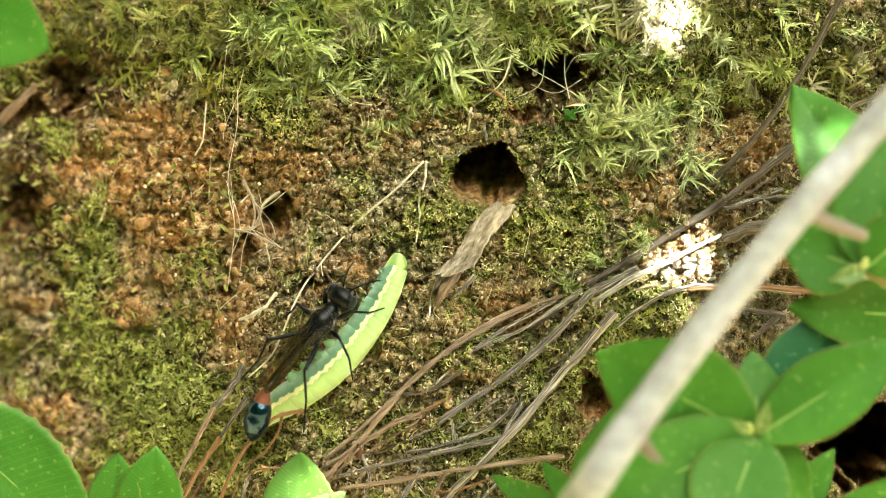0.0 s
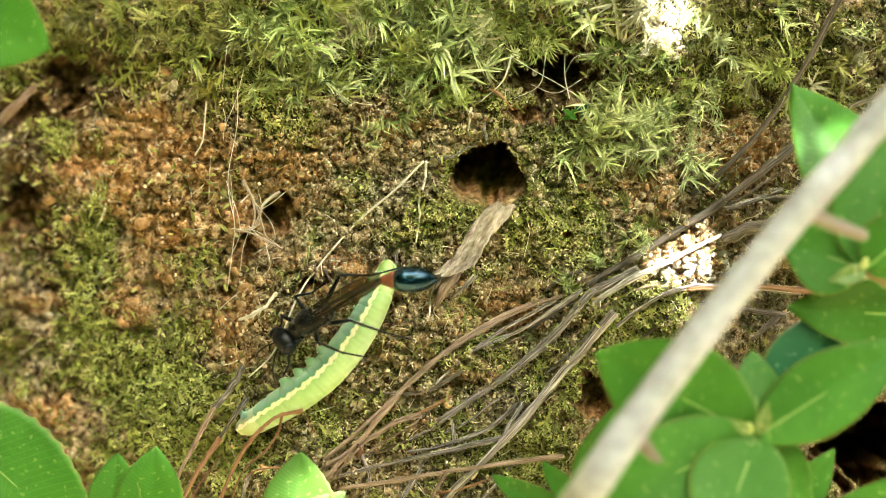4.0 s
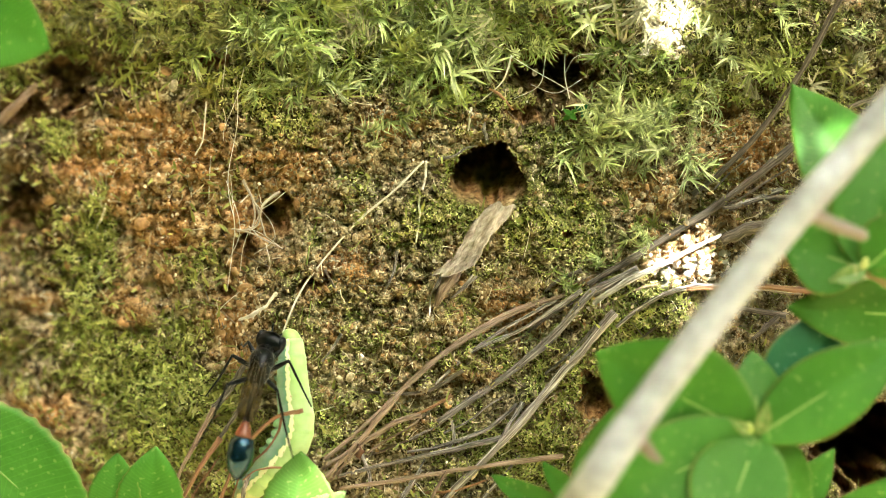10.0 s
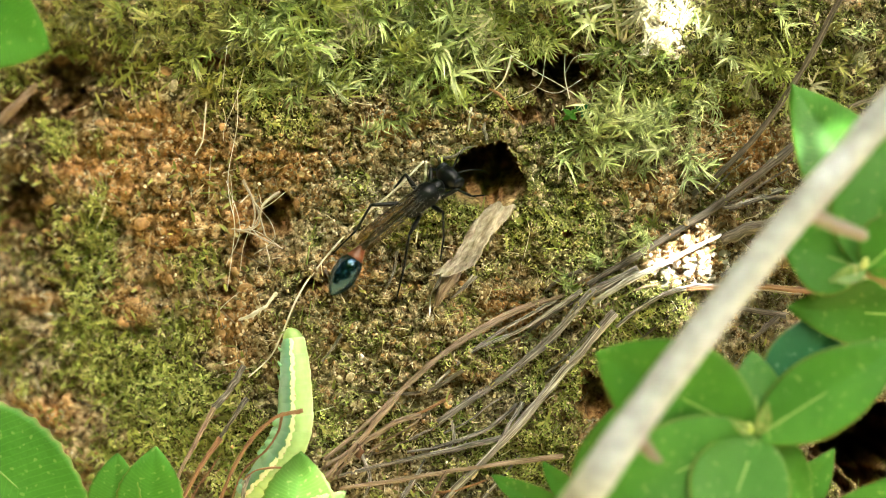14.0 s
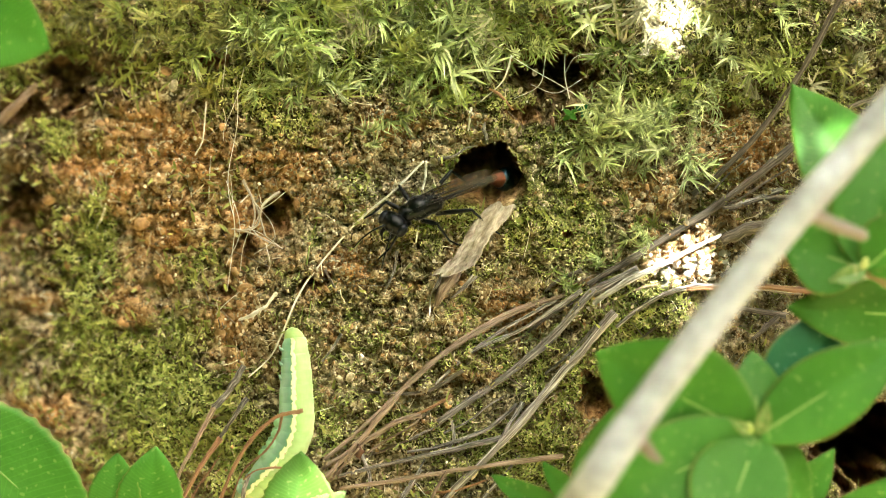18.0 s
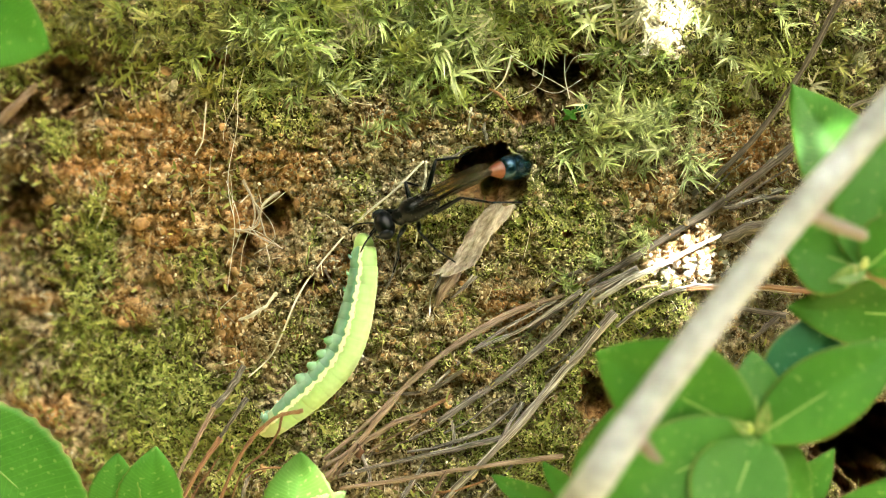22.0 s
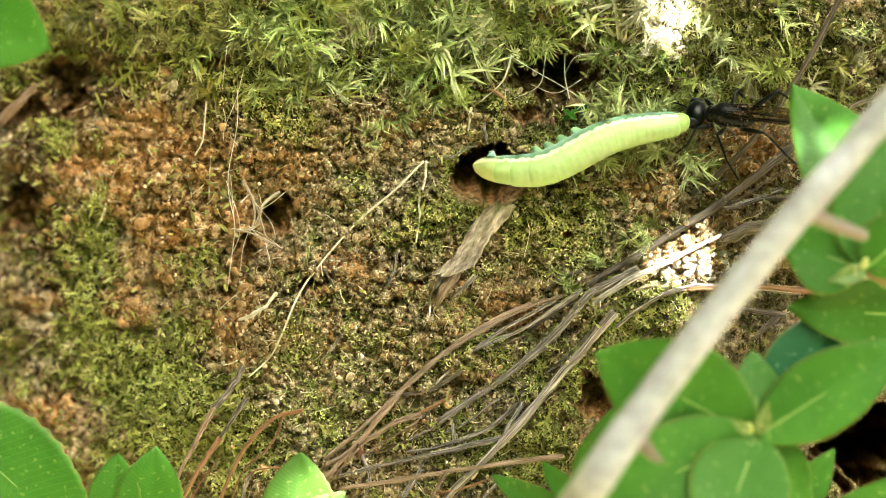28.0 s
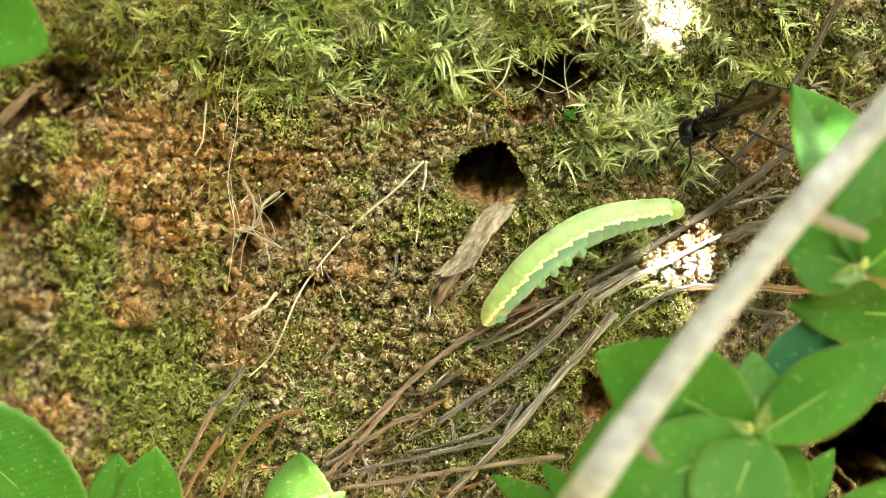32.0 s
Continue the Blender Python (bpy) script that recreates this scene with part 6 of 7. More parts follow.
def build_caterpillar():
    c = new("caterpillar")
    out = []
    for i in range(SEGMENTS):
        r = RADII[i]
        ra, rb = RADII[max(i - 1, 0)], RADII[min(i + 1, SEGMENTS - 1)]
        rows = []
        for k in range(13):
            q = k / 12 * 2 - 1
            rr = r + (0.5 * (ra - r) * max(0, q) + 0.5 * (rb - r) * max(0, -q))
            rr *= 1.0 - 0.05 * abs(q) ** 6 - 0.006 * math.exp(-((q - 0.15) / 0.12) ** 2)
            rows.append((1.85 * q, rr, 0))
        rows = [(-2.1, 0.6 * rows[0][1], 0)] + rows + [(2.1, 0.6 * rows[-1][1], 0)]
        if i == 0:
            rows = [(-1.6, 1.45, 0), (-0.8, 1.5, 0), (0.0, 1.42, 0), (0.7, 1.15, -0.1), (1.15, 0.75, -0.2), (1.35, 0.2, -0.25)]
        if i == SEGMENTS - 1:
            rows = [(-2.6, 0.2, -0.3), (-2.2, 0.8, -0.2), (-1.4, 1.3, -0.1), (-0.4, 1.62, 0), (0.6, 1.85, 0), (1.5, 1.9, 0), (1.75, 1.0, 0)]
        v, f = lathe(rows, 26)
        if 0 < i < SEGMENTS - 1:
            v = [(x, y, z) if z > -0.3 else (x, y * (1 - q), z * (1 - q)) for x, y, z in v for q in (0.14 * min(1.0, abs(x) / 1.6) ** 5 * min(1.0, -z / r + 0.2),)]
        name = "head" if i == 0 else "body_segment"
        seg = part(name, mesh_of(name, v, f, HEAD_SKIN if i == 0 else TAIL_SKIN if i == SEGMENTS - 1 else CATERPILLAR), c, label="pale green head" if i == 0 else "")
        if i in (6, 7, 8, 9, 12):
            for s in (1, -1):
                v, f = tube([(0, 0.85 * s, -r * 0.66), (-0.1, 1.0 * s, -r * 0.66 - 0.75), (-0.25, 1.1 * s, -r * 0.66 - (1.25 if i < 12 else 0.9)), (-0.3, 1.1 * s, -r * 0.66 - (1.4 if i < 12 else 1.0))], [1.05 if i < 12 else 0.8, 0.72 if i < 12 else 0.5, 0.42, 0.2], 14, 4)
                part("proleg", mesh_of("proleg", v, f, CATERPILLAR), seg)
        if 3 < i < SEGMENTS - 1:
            for s in (1, -1):
                v, f = ball(0.15, 0.05, 0.10, 6, 8, dx=0.1, dy=r * 0.985 * s, dz=0.02)
                part("spiracle", mesh_of("spiracle", v, f, SPIRACLE), seg, label="small brown breathing pore")
        if i in (1, 2, 3):
            for s in (1, -1):
                v, f = tube([(0.2, 0.7 * s, -r * 0.8), (0.4, 0.85 * s, -r * 0.8 - 0.4), (0.8, 0.5 * s, -r * 0.8 - 0.65)], [0.3, 0.2, 0.06], 8, 4)
                part("true_leg", mesh_of("true_leg", v, f, CATERPILLAR), seg)
        out.append(seg)
    tagged(c, "plump pale green caterpillar with cream side lines, limp on the bank", "caterpillar")
    return c, out


WASP, WASP_PARTS = build_wasp()
GRUB, GRUB_SEGMENTS = build_caterpillar()
wasp_rows, grub_rows = [], []


def wasp_at(t, thorax, head, waist, tip, rise=-0.85, tilt=0.0, curl=0.0):
    """The wasp at t seconds: thorax (u, v, w), and the places of head, waist end and tip on the bank (u, v)."""
    wasp_rows.append((t, Vector(thorax), Vector(head), Vector(waist), Vector(tip), rise, tilt, curl))


def grub_at(t, roll, lift, *points):
    """The caterpillar at t seconds: its midline from head to tail (u, v), its roll in degrees and height."""
    grub_rows.append((t, roll, lift, [np.array(p, float) for p in points]))


def frame_of(x, roll=0.0, up=(0, 0, 1)):
    """Axes with x along the body and z out of the bank, rolled about x."""
    x = x.normalized()
    y = Vector(up).cross(x).normalized()
    return Matrix((x, y, x.cross(y))).transposed().to_4x4() @ pose(0, 0, 0, roll, 0, 0)


def key_wasp():
    body, head, gaster = [], [], []
    for t, th, hd, wa, tip, rise, tilt, curl in wasp_rows:
        back = th.xy - wa
        if tilt:
            a = radians(tilt)
        else:
            a = rise * math.acos(max(0.5, min(0.998, back.length / (WAIST + 0.4))))
        d = back.normalized()
        x = Vector((d.x * math.cos(a), d.y * math.cos(a), math.sin(a)))
        body.append((t, BANK @ Matrix.Translation(th * MM) @ frame_of(x, 0, (0, 0.45, 0.89))))
        yaw = math.degrees(d.angle_signed(hd - th.xy)) * -1
        yaw = max(-50, min(50, yaw))
        head.append((t, mm_pose(3.35, 0, 0.1) @ pose(0, 0, 0, 0, 12, yaw)))
        g = wa - tip
        gy = math.degrees(d.angle_signed(g)) * -1
        gy = max(-60, min(60, gy))
        gy = 0.0 if curl > 60 else gy
        curl = curl or 0.8 * math.degrees(math.acos(max(0.4, min(1.0, g.length / 7.3))))
        gaster.append((t, mm_pose(-WAIST, 0, 0) @ pose(0, 0, 0, 0, 3 + math.degrees(a) * 0.4 - curl, gy)))
    walk(WASP, body)
    walk(WASP_PARTS["head"], head)
    walk(WASP_PARTS["gaster"], gaster)
    # legs step while the wasp moves
    times = [r[0] for r in wasp_rows]
    for n, (kind, s) in enumerate((k, s) for k in ("fore", "mid", "hind") for s in (1, -1)):
        leg, hip = WASP_PARTS[kind, s]
        rows = []
        for i in range(129):
            t = i * 0.25
            j = max(k for k in range(len(times)) if times[k] <= t)
            j2 = min(j + 1, len(times) - 1)
            span = max(0.1, times[j2] - times[j])
            speed = (wasp_rows[j2][1] - wasp_rows[j][1]).length / span
            amp = min(1.0, speed / 8.0)
            phase = t * 2 * math.pi * 1.35 + (0 if (n + n // 2) % 2 else math.pi)
            swing = (3 + 13 * amp) * math.sin(phase)
            liftup = 8 * amp * max(0.0, math.cos(phase))
            ahead = (wasp_rows[j][1].xy - wasp_rows[j][3]).normalized()
            liftup -= 26 * max(0.0, s * ahead.x)
            rows.append((t, mm_pose(*hip) @ pose(0, 0, 0, liftup * s, 0, swing * s)))
        walk(leg, rows)


def key_grub():
    base, segs = [], [[] for _ in range(SEGMENTS)]
    for t, roll, lift, pts in grub_rows:
        line, _ = smooth_line(pts, [1] * len(pts), 24)
        line = np.array(line)
        s = np.concatenate(([0], np.cumsum(np.linalg.norm(np.diff(line, axis=0), axis=1))))
        frac = (np.arange(SEGMENTS) + 0.55) / (SEGMENTS + 0.2)
        us, vs = np.interp(frac * s[-1], s, line[:, 0]), np.interp(frac * s[-1], s, line[:, 1])
        ws = np.array([0.5 + max(float(relief(a, b)), -6.0) for a, b in zip(us, vs)])
        ws = np.convolve(np.pad(ws, 2, mode="edge"), np.ones(5) / 5, "valid") + lift + np.array(RADII) * 0.9
        p = [Vector((a, b, c)) for a, b, c in zip(us, vs, ws)]
        mats = []
        for i in range(SEGMENTS):
            d = p[max(i - 1, 0)] - p[min(i + 1, SEGMENTS - 1)]
            mats.append(BANK @ Matrix.Translation(p[i] * MM) @ frame_of(d, roll))
        m = BANK @ Matrix.Translation(p[6] * MM) @ frame_of(p[3] - p[9])
        base.append((t, m))
        inv = m.inverted()
        for i in range(SEGMENTS):
            segs[i].append((t, inv @ mats[i]))
    walk(GRUB, base)
    for ob, rows in zip(GRUB_SEGMENTS, segs):
        walk(ob, rows)


def motions():
    wasp_at(0, (-17.16, -10.50, 7.31), (-14.43, -6.75), (-25.64, -20.77), (-28.11, -26.77))
    wasp_at(1, (-14.43, -6.98, 7.02), (-11.28, -3.05), (-23.06, -16.78), (-25.36, -23.15))
    wasp_at(2, (-13.26, -6.20, 6.93), (-9.57, -2.43), (-20.85, -15.20), (-22.09, -22.09))
    wasp_at(2.5, (-13.49, -5.96, 7.00), (-10.11, -1.65), (-20.45, -14.97), (-21.69, -22.09))
    wasp_at(3, (-12.85, -4.62, 7.28), (-11.90, -1.33), (-14.67, -13.41), (-14.03, -20.07))
    wasp_at(3.1, (-13.11, -6.59, 6.86), (-12.99, -3.37), (-12.01, -10.91), (-10.90, -15.05))
    wasp_at(3.2, (-13.50, -6.98, 6.89), (-15.05, -5.02), (-10.36, -10.05), (-7.84, -15.05))
    wasp_at(3.3, (-13.50, -6.59, 6.92), (-16.22, -5.25), (-6.83, -8.01), (-2.51, -10.75))
    wasp_at(3.4, (-13.81, -6.35, 6.99), (-17.31, -7.05), (-5.42, -4.55), (0.08, -5.72))
    wasp_at(3.5, (-14.04, -6.20, 7.04), (-17.31, -7.36), (-3.06, -3.45), (4.00, -5.80))
    wasp_at(4.2, (-20.67, -12.45, 7.68), (-23.05, -15.60), (-11.31, -6.20), (-5.02, -4.63))
    wasp_at(5, (-26.28, -21.17, 5.90), (-27.93, -24.77), (-18.73, -13.24), (-13.26, -10.52))
    wasp_at(5.5, (-27.52, -23.97, 5.19), (-29.16, -27.18), (-19.90, -13.87), (-14.44, -10.91))
    wasp_at(6, (-28.31, -23.98, 5.10), (-29.96, -27.99), (-21.22, -13.23), (-15.84, -11.06))
    wasp_at(6.5, (-26.27, -20.37, 6.07), (-28.72, -24.38), (-17.56, -11.68), (-12.87, -10.52))
    wasp_at(6.6, (-25.48, -20.76, 6.06), (-27.69, -24.69), (-17.56, -11.68), (-13.73, -10.04))
    wasp_at(6.7, (-23.12, -21.54, 6.17), (-25.40, -26.74), (-19.35, -12.85), (-16.85, -10.35))
    wasp_at(6.8, (-23.92, -22.11, 5.97), (-25.00, -26.73), (-22.00, -13.23), (-20.20, -11.35))
    wasp_at(6.9, (-25.92, -23.16, 5.53), (-22.35, -26.52), (-27.79, -13.42), (-24.62, -15.60), curl=70)
    wasp_at(7, (-25.35, -22.52, 5.72), (-21.71, -25.48), (-31.85, -14.90), (-27.80, -16.41), curl=150)
    wasp_at(7.1, (-24.87, -22.43, 5.79), (-21.07, -24.76), (-33.32, -16.11), (-29.43, -18.81), curl=150)
    wasp_at(7.2, (-25.66, -21.64, 5.86), (-21.46, -23.11), (-36.38, -18.31), (-32.68, -22.02), curl=95)
    wasp_at(7.3, (-25.82, -22.12, 5.74), (-22.08, -21.06), (-36.59, -24.63), (-35.95, -28.43))
    wasp_at(7.4, (-25.50, -21.96, 5.81), (-21.60, -20.11), (-36.35, -27.80), (-36.78, -31.63))
    wasp_at(7.5, (-24.69, -20.36, 6.22), (-21.12, -19.15), (-35.33, -30.02), (-36.41, -34.03))
    wasp_at(7.6, (-25.66, -21.80, 5.83), (-21.43, -18.52), (-34.22, -31.21), (-35.21, -34.82))
    wasp_at(7.8, (-25.16, -20.36, 6.18), (-23.54, -17.34), (-29.08, -27.90), (-30.39, -33.56))
    wasp_at(8, (-26.02, -16.54, 7.35), (-25.76, -14.01), (-28.05, -24.98), (-29.14, -31.12), tilt=-44)
    wasp_at(9, (-26.80, -15.99, 7.31), (-27.19, -13.63), (-25.79, -22.57), (-24.72, -28.90), tilt=-56)
    wasp_at(10, (-25.26, -16.00, 7.02), (-23.02, -12.21), (-26.89, -24.36), (-28.38, -29.96), tilt=-48)
    wasp_at(11, (-24.48, -17.18, 6.89), (-22.63, -12.84), (-27.14, -25.16), (-28.94, -30.76), tilt=-44)
    wasp_at(12, (-21.08, -15.60, 7.29), (-17.95, -12.23), (-28.70, -23.42), (-31.58, -30.00), tilt=-27)
    wasp_at(12.5, (-18.78, -13.28, 6.36), (-15.26, -9.36), (-27.54, -20.44), (-31.63, -26.87))
    wasp_at(13, (-13.73, -6.23, 4.99), (-10.01, -3.08), (-23.00, -14.10), (-27.44, -19.69))
    wasp_at(13.5, (-11.38, -3.87, 4.50), (-7.44, -1.27), (-21.46, -11.91), (-26.60, -17.73))
    wasp_at(14, (-2.69, 7.19, 4.30), (0.24, 9.72), (-11.38, 0.08), (-15.72, -5.29))
    wasp_at(14.5, (-1.50, 8.38, 4.15), (1.27, 11.15), (-9.18, 1.03), (-12.96, -4.27))
    wasp_at(14.8, (1.67, 9.79, 1.68), (4.06, 11.23), (-4.70, 5.50), (-8.29, 2.07), tilt=-25)
    wasp_at(15.1, (5.33, 11.40, -3.74), (7.76, 12.61), (0.89, 8.97), (-2.35, 6.15), tilt=-45)
    wasp_at(15.35, (6.38, 11.54, -8.16), (8.67, 12.76), (1.31, 8.43), (-1.56, 6.14), tilt=-35)
    wasp_at(15.6, (6.96, 11.68, -12.62), (9.19, 12.92), (1.33, 7.95), (-1.16, 5.88), tilt=-20)
    wasp_at(15.75, (7.33, 11.74, -14.59), (8.41, 14.25), (1.33, 4.25), (-1.17, 0.92), tilt=-3)
    wasp_at(15.9, (7.33, 11.74, -14.59), (4.67, 13.42), (12.96, 5.07), (16.33, 0.92), tilt=3)
    wasp_at(16.05, (6.69, 11.23, -11.57), (2.97, 10.82), (14.52, 12.87), (17.83, 13.70), tilt=8)
    wasp_at(16.25, (4.11, 9.35, -2.59), (0.89, 7.74), (11.36, 14.18), (14.17, 15.38), tilt=30)
    wasp_at(16.5, (1.92, 7.90, 0.91), (-1.28, 5.67), (8.06, 12.45), (11.65, 14.28), tilt=44)
    wasp_at(17, (2.48, 8.49, -0.48), (-0.48, 7.45), (8.49, 12.49), (11.69, 14.09), tilt=45)
    wasp_at(17.5, (3.29, 8.90, -0.83), (0.08, 8.50), (8.90, 12.51), (12.50, 14.35), tilt=45)
    wasp_at(18, (-3.09, 5.87, 3.02), (-6.27, 2.62), (6.18, 9.74), (9.58, 11.16), tilt=22)
    wasp_at(18.5, (-5.07, 3.25, 3.32), (-9.03, -0.55), (3.64, 9.74), (6.81, 11.95), tilt=14)
    wasp_at(19, (-11.38, -3.08, 4.53), (-14.71, -6.64), (-1.74, 5.62), (2.45, 7.59))
    wasp_at(19.5, (-12.56, -3.87, 4.53), (-15.73, -6.64), (-2.53, 4.98), (2.05, 7.03))
    wasp_at(20, (-14.54, -4.66, 4.46), (-17.54, -7.82), (-3.88, 3.48), (1.11, 6.80))
    wasp_at(20.5, (-14.95, -7.04, 4.09), (-18.33, -10.98), (-5.46, 2.61), (-1.11, 6.01))
    wasp_at(21, (-12.93, -3.86, 5.09), (-16.65, -7.02), (-3.08, 4.42), (1.11, 7.03))
    wasp_at(21.5, (-9.39, 0.87, 4.85), (-12.51, -2.28), (0.47, 8.75), (4.41, 11.12))
    wasp_at(22, (-3.87, 5.60, 5.00), (-7.81, 4.02), (7.17, 11.11), (10.87, 13.47))
    wasp_at(22.5, (-1.89, 7.57, 5.12), (-5.68, 5.60), (9.54, 14.67), (14.26, 17.01))
    wasp_at(23, (0.87, 10.72, 5.14), (-2.84, 8.20), (12.30, 17.42), (17.41, 20.17))
    wasp_at(23.5, (4.58, 15.07, 4.90), (0.87, 14.43), (15.82, 17.01), (20.15, 17.55))
    wasp_at(24, (10.73, 17.03, 5.11), (6.63, 15.86), (21.32, 19.35), (26.42, 20.91))
    wasp_at(24.5, (14.66, 18.60, 5.42), (10.73, 17.43), (27.22, 20.53), (32.74, 20.94))
    wasp_at(25, (19.36, 20.55, 5.77), (15.28, 18.59), (32.33, 21.71), (37.44, 22.10))
    wasp_at(25.5, (25.56, 25.95, 7.18), (21.30, 27.43), (37.85, 21.72), (44.49, 20.12))
    wasp_at(26.5, (32.69, 23.26, 6.38), (28.71, 24.78), (43.75, 18.57), (50.18, 16.25))
    wasp_at(27.5, (38.69, 20.96, 5.41), (35.46, 22.88), (48.60, 15.86), (53.34, 13.10))
    wasp_at(28, (39.97, 18.64, 4.55), (35.70, 19.00), (50.56, 17.27), (55.69, 16.25))
    wasp_at(28.6, (39.81, 18.56, 4.52), (35.79, 18.45), (50.90, 19.78), (56.09, 20.59))
    wasp_at(29, (38.17, 20.27, 5.07), (33.97, 18.60), (49.71, 21.87), (53.50, 17.83), tilt=-14)
    wasp_at(30, (38.04, 19.65, 4.83), (33.99, 16.96), (49.30, 22.02), (53.33, 18.38), tilt=-16)
    wasp_at(30.5, (38.05, 19.50, 4.77), (34.15, 16.80), (48.73, 22.40), (53.70, 20.19), tilt=-18)
    wasp_at(30.6, (38.16, 18.93, 6.62), (34.66, 16.86), (46.72, 21.17), (51.39, 20.45), tilt=-34)
    wasp_at(31, (37.73, 18.47, 7.73), (34.26, 16.19), (45.65, 20.80), (50.06, 19.76), tilt=-39)
    wasp_at(32, (37.72, 17.84, 7.80), (34.27, 15.88), (44.73, 20.03), (49.28, 19.13), tilt=-41)
    grub_at(0, 88, 0, (-5.73, -0.72), (-9.71, -9.07), (-16.62, -17.41), (-27.50, -24.70))
    grub_at(1, 88, 0, (-5.73, -0.72), (-9.71, -9.07), (-16.62, -17.41), (-28.30, -24.55))
    grub_at(3, 88, 0, (-5.73, -0.72), (-9.55, -9.07), (-16.62, -17.41), (-28.47, -24.55))
    grub_at(3.5, 86, 0, (-5.57, -0.88), (-9.55, -9.07), (-16.62, -17.41), (-28.47, -24.55))
    grub_at(4.5, 78, 0, (-11.43, -3.10), (-13.84, -11.85), (-19.01, -19.81), (-28.35, -27.95))
    grub_at(5.5, 70, 0, (-18.75, -6.28), (-18.98, -13.42), (-21.02, -21.82), (-28.36, -32.76))
    grub_at(6, 72, 0, (-18.35, -6.43), (-18.99, -14.22), (-21.03, -22.62), (-28.77, -33.17))
    grub_at(6.5, 82, 0, (-21.10, -7.69), (-17.17, -15.02), (-19.42, -23.40), (-30.38, -28.61))
    grub_at(6.7, 84, 0, (-23.97, -9.84), (-17.81, -18.21), (-19.02, -25.79), (-25.91, -31.91))
    grub_at(6.8, 90, 0, (-26.96, -14.39), (-21.01, -19.82), (-19.42, -25.79), (-24.27, -33.05))
    grub_at(6.9, 93, 0, (-27.37, -15.20), (-21.40, -19.02), (-19.83, -26.20), (-24.26, -33.84))
    grub_at(7, 95, 0, (-28.34, -15.21), (-22.60, -19.02), (-21.04, -26.62), (-25.06, -35.04))
    grub_at(7.5, 88, 0, (-29.16, -15.22), (-24.22, -20.24), (-21.85, -26.63), (-26.28, -35.87))
    grub_at(8, 86, 0, (-28.99, -14.66), (-23.41, -19.83), (-21.85, -27.03), (-26.69, -35.88))
    grub_at(9, 86, 0, (-28.66, -13.62), (-23.00, -19.02), (-21.85, -27.03), (-27.50, -36.30))
    grub_at(10, 84, 0, (-21.42, -11.42), (-21.16, -19.01), (-21.20, -27.02), (-28.34, -35.14))
    grub_at(11, 86, 0, (-21.26, -11.42), (-21.00, -19.01), (-21.04, -27.01), (-28.33, -35.54))
    grub_at(12, 90, 0, (-21.42, -11.42), (-21.01, -19.82), (-21.52, -27.42), (-28.33, -35.54))
    grub_at(13, 92, 0, (-21.34, -11.27), (-20.85, -19.81), (-21.69, -27.43), (-28.33, -35.54))
    grub_at(14, 92, 0, (-21.18, -11.27), (-20.77, -19.81), (-21.69, -27.43), (-28.33, -35.54))
    grub_at(20, 92, 0, (-20.94, -11.27), (-20.61, -19.81), (-21.44, -27.42), (-28.33, -35.54))
    grub_at(20.5, 92, 0, (-20.79, -11.66), (-20.53, -19.81), (-21.44, -27.42), (-28.33, -35.54))
    grub_at(21, 90, 0, (-18.73, -9.44), (-18.77, -17.81), (-20.39, -25.81), (-28.75, -35.55))
    grub_at(21.5, 84, 0, (-14.20, -3.49), (-15.03, -11.85), (-17.82, -19.81), (-27.14, -29.54))
    grub_at(22, 84, 0, (-11.05, 2.31), (-11.62, -6.29), (-15.03, -16.22), (-25.09, -25.89))
    grub_at(22.5, 86, 0, (-7.47, 4.06), (-9.86, -3.90), (-13.68, -13.44), (-24.25, -22.25))
    grub_at(23, 88, 0, (-5.25, 6.28), (-7.88, -3.10), (-12.25, -12.65), (-22.21, -19.82))
    grub_at(23.5, 88, 1, (-1.11, 11.57), (-2.70, 1.67), (-7.46, -7.06), (-18.93, -13.39))
    grub_at(24, 88, 1.5, (4.28, 14.18), (1.66, 5.62), (-3.09, -2.30), (-14.57, -9.58))
    grub_at(24.5, 76, 2, (8.78, 16.29), (5.60, 7.97), (0.87, 0.87), (-10.21, -7.84))
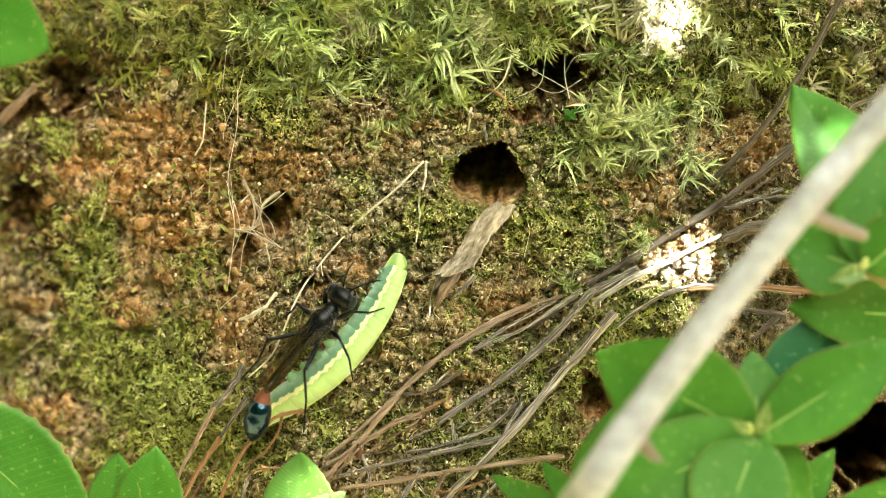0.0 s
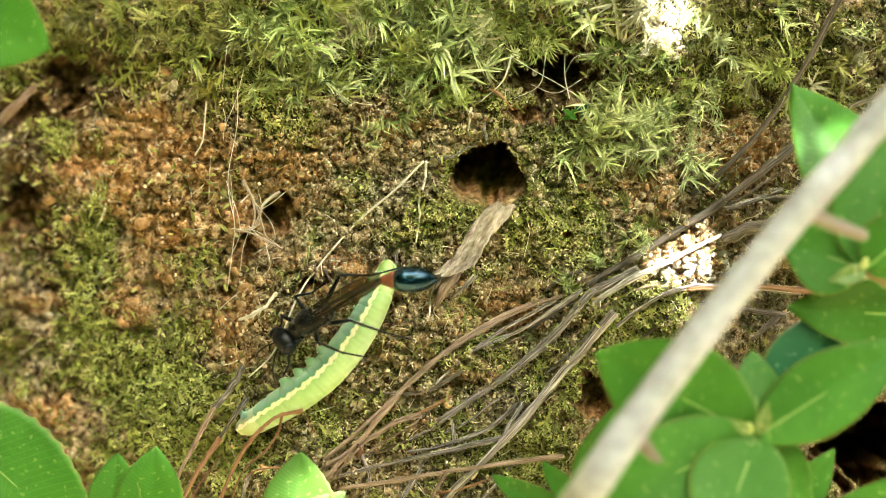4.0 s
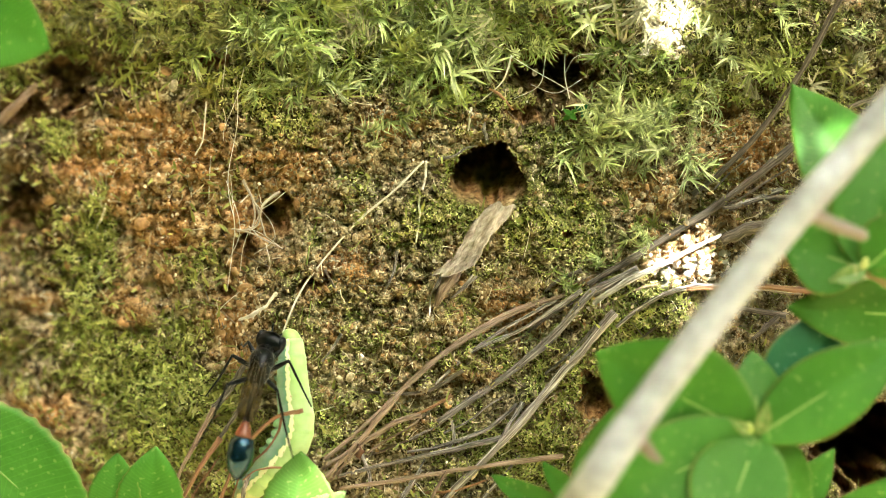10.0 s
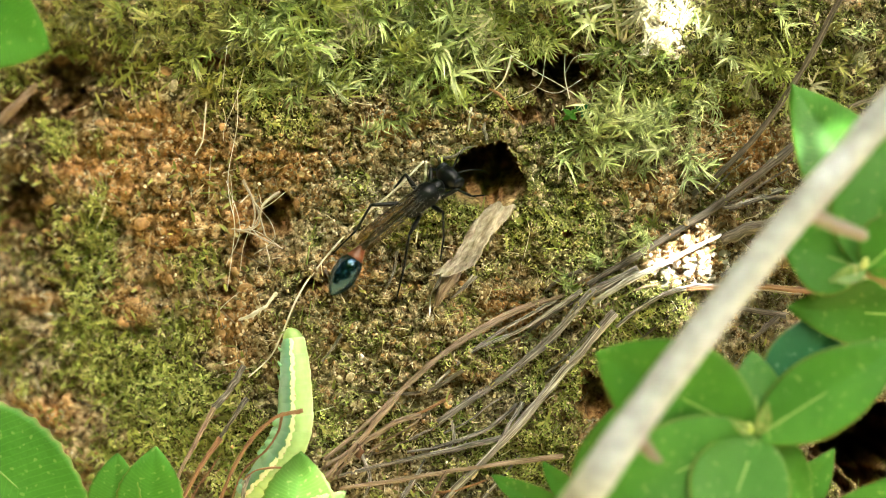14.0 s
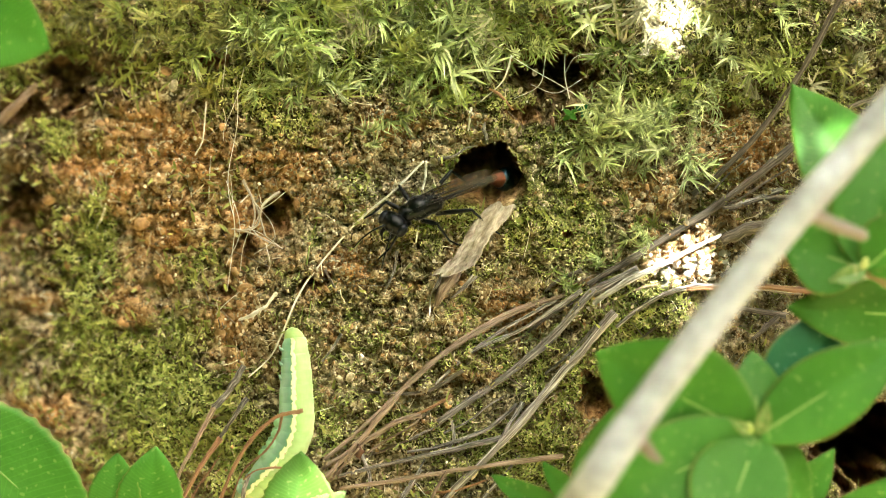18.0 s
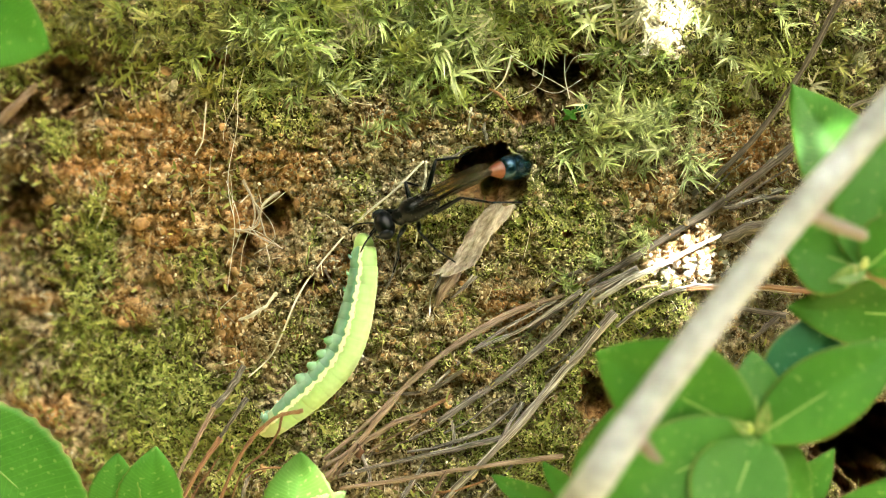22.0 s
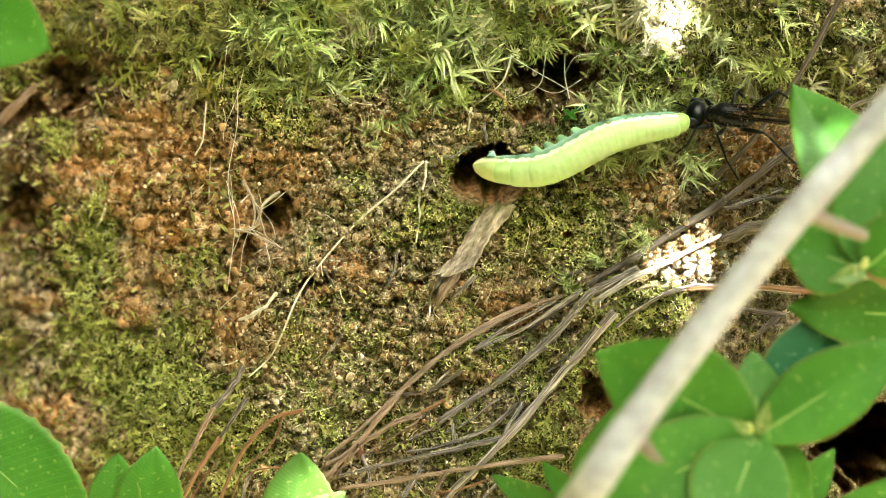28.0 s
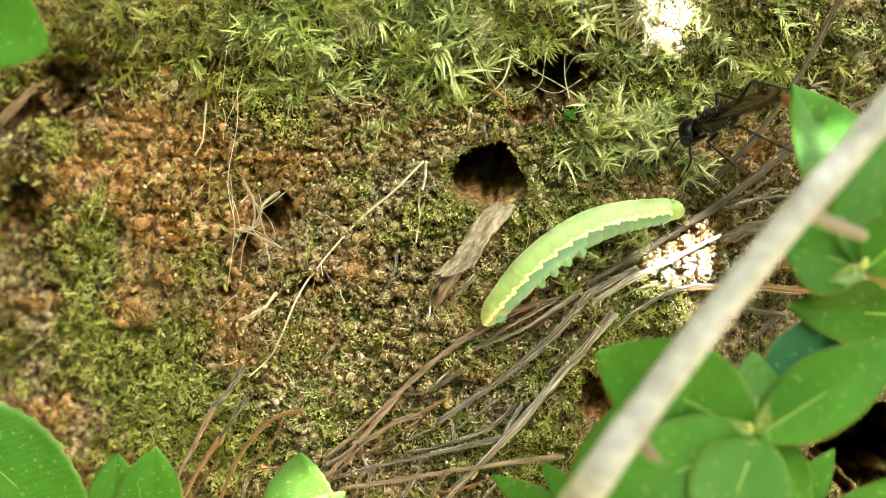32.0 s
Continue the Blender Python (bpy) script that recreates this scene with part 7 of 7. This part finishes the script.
    grub_at(25, 62, 2, (11.54, 17.86), (7.18, 9.55), (0.47, 1.26), (-12.15, -3.08))
    grub_at(25.5, 74, 2.5, (18.00, 27.32), (13.49, 18.22), (7.96, 9.53), (-2.53, 4.97))
    grub_at(26.5, 60, 3, (26.33, 25.16), (20.13, 17.77), (12.27, 11.09), (1.26, 9.14))
    grub_at(27.5, 55, 3, (33.62, 23.25), (24.48, 18.18), (16.21, 13.46), (5.68, 13.32))
    grub_at(28, 57, 3, (34.51, 17.81), (23.73, 15.84), (13.84, 11.25), (5.20, 11.27))
    grub_at(28.6, 60, 2.5, (34.03, 16.27), (24.17, 15.09), (13.86, 11.50), (4.58, 11.28))
    grub_at(28.7, 92, 2, (34.08, 15.90), (25.03, 13.15), (15.47, 8.92), (3.48, 9.72))
    grub_at(28.8, 122, 1.5, (33.90, 15.52), (25.88, 11.19), (15.89, 7.20), (2.69, 7.99))
    grub_at(28.9, 138, 1, (33.79, 15.55), (26.71, 10.02), (17.12, 6.02), (2.69, 6.25))
    grub_at(29, 140, 1, (33.79, 15.55), (26.71, 9.46), (17.12, 5.47), (2.85, 5.22))
    grub_at(30, 140, 1, (33.41, 14.52), (26.71, 9.22), (17.12, 5.47), (2.85, 5.22))
    grub_at(30.5, 142, 1, (33.42, 13.97), (26.71, 9.22), (17.12, 5.31), (3.01, 4.99))
    grub_at(30.6, 198, 1, (34.20, 11.98), (25.51, 7.23), (16.73, 3.25), (5.38, -1.90))
    grub_at(31, 205, 1, (33.65, 11.19), (25.11, 6.28), (16.33, 1.82), (5.78, -3.88))
    grub_at(31.4, 206, 1, (33.65, 10.79), (25.11, 6.28), (16.33, 2.06), (5.86, -3.88))
    grub_at(31.6, 226, 1, (33.65, 9.76), (24.32, 5.80), (15.53, 1.51), (5.87, -5.31))
    grub_at(31.8, 256, 1, (33.97, 7.62), (23.12, 4.85), (14.56, 0.08), (5.88, -7.86))
    grub_at(32, 274, 1, (33.96, 5.79), (22.32, 3.65), (13.53, -1.66), (6.04, -9.86))
    key_wasp()
    key_grub()


motions()
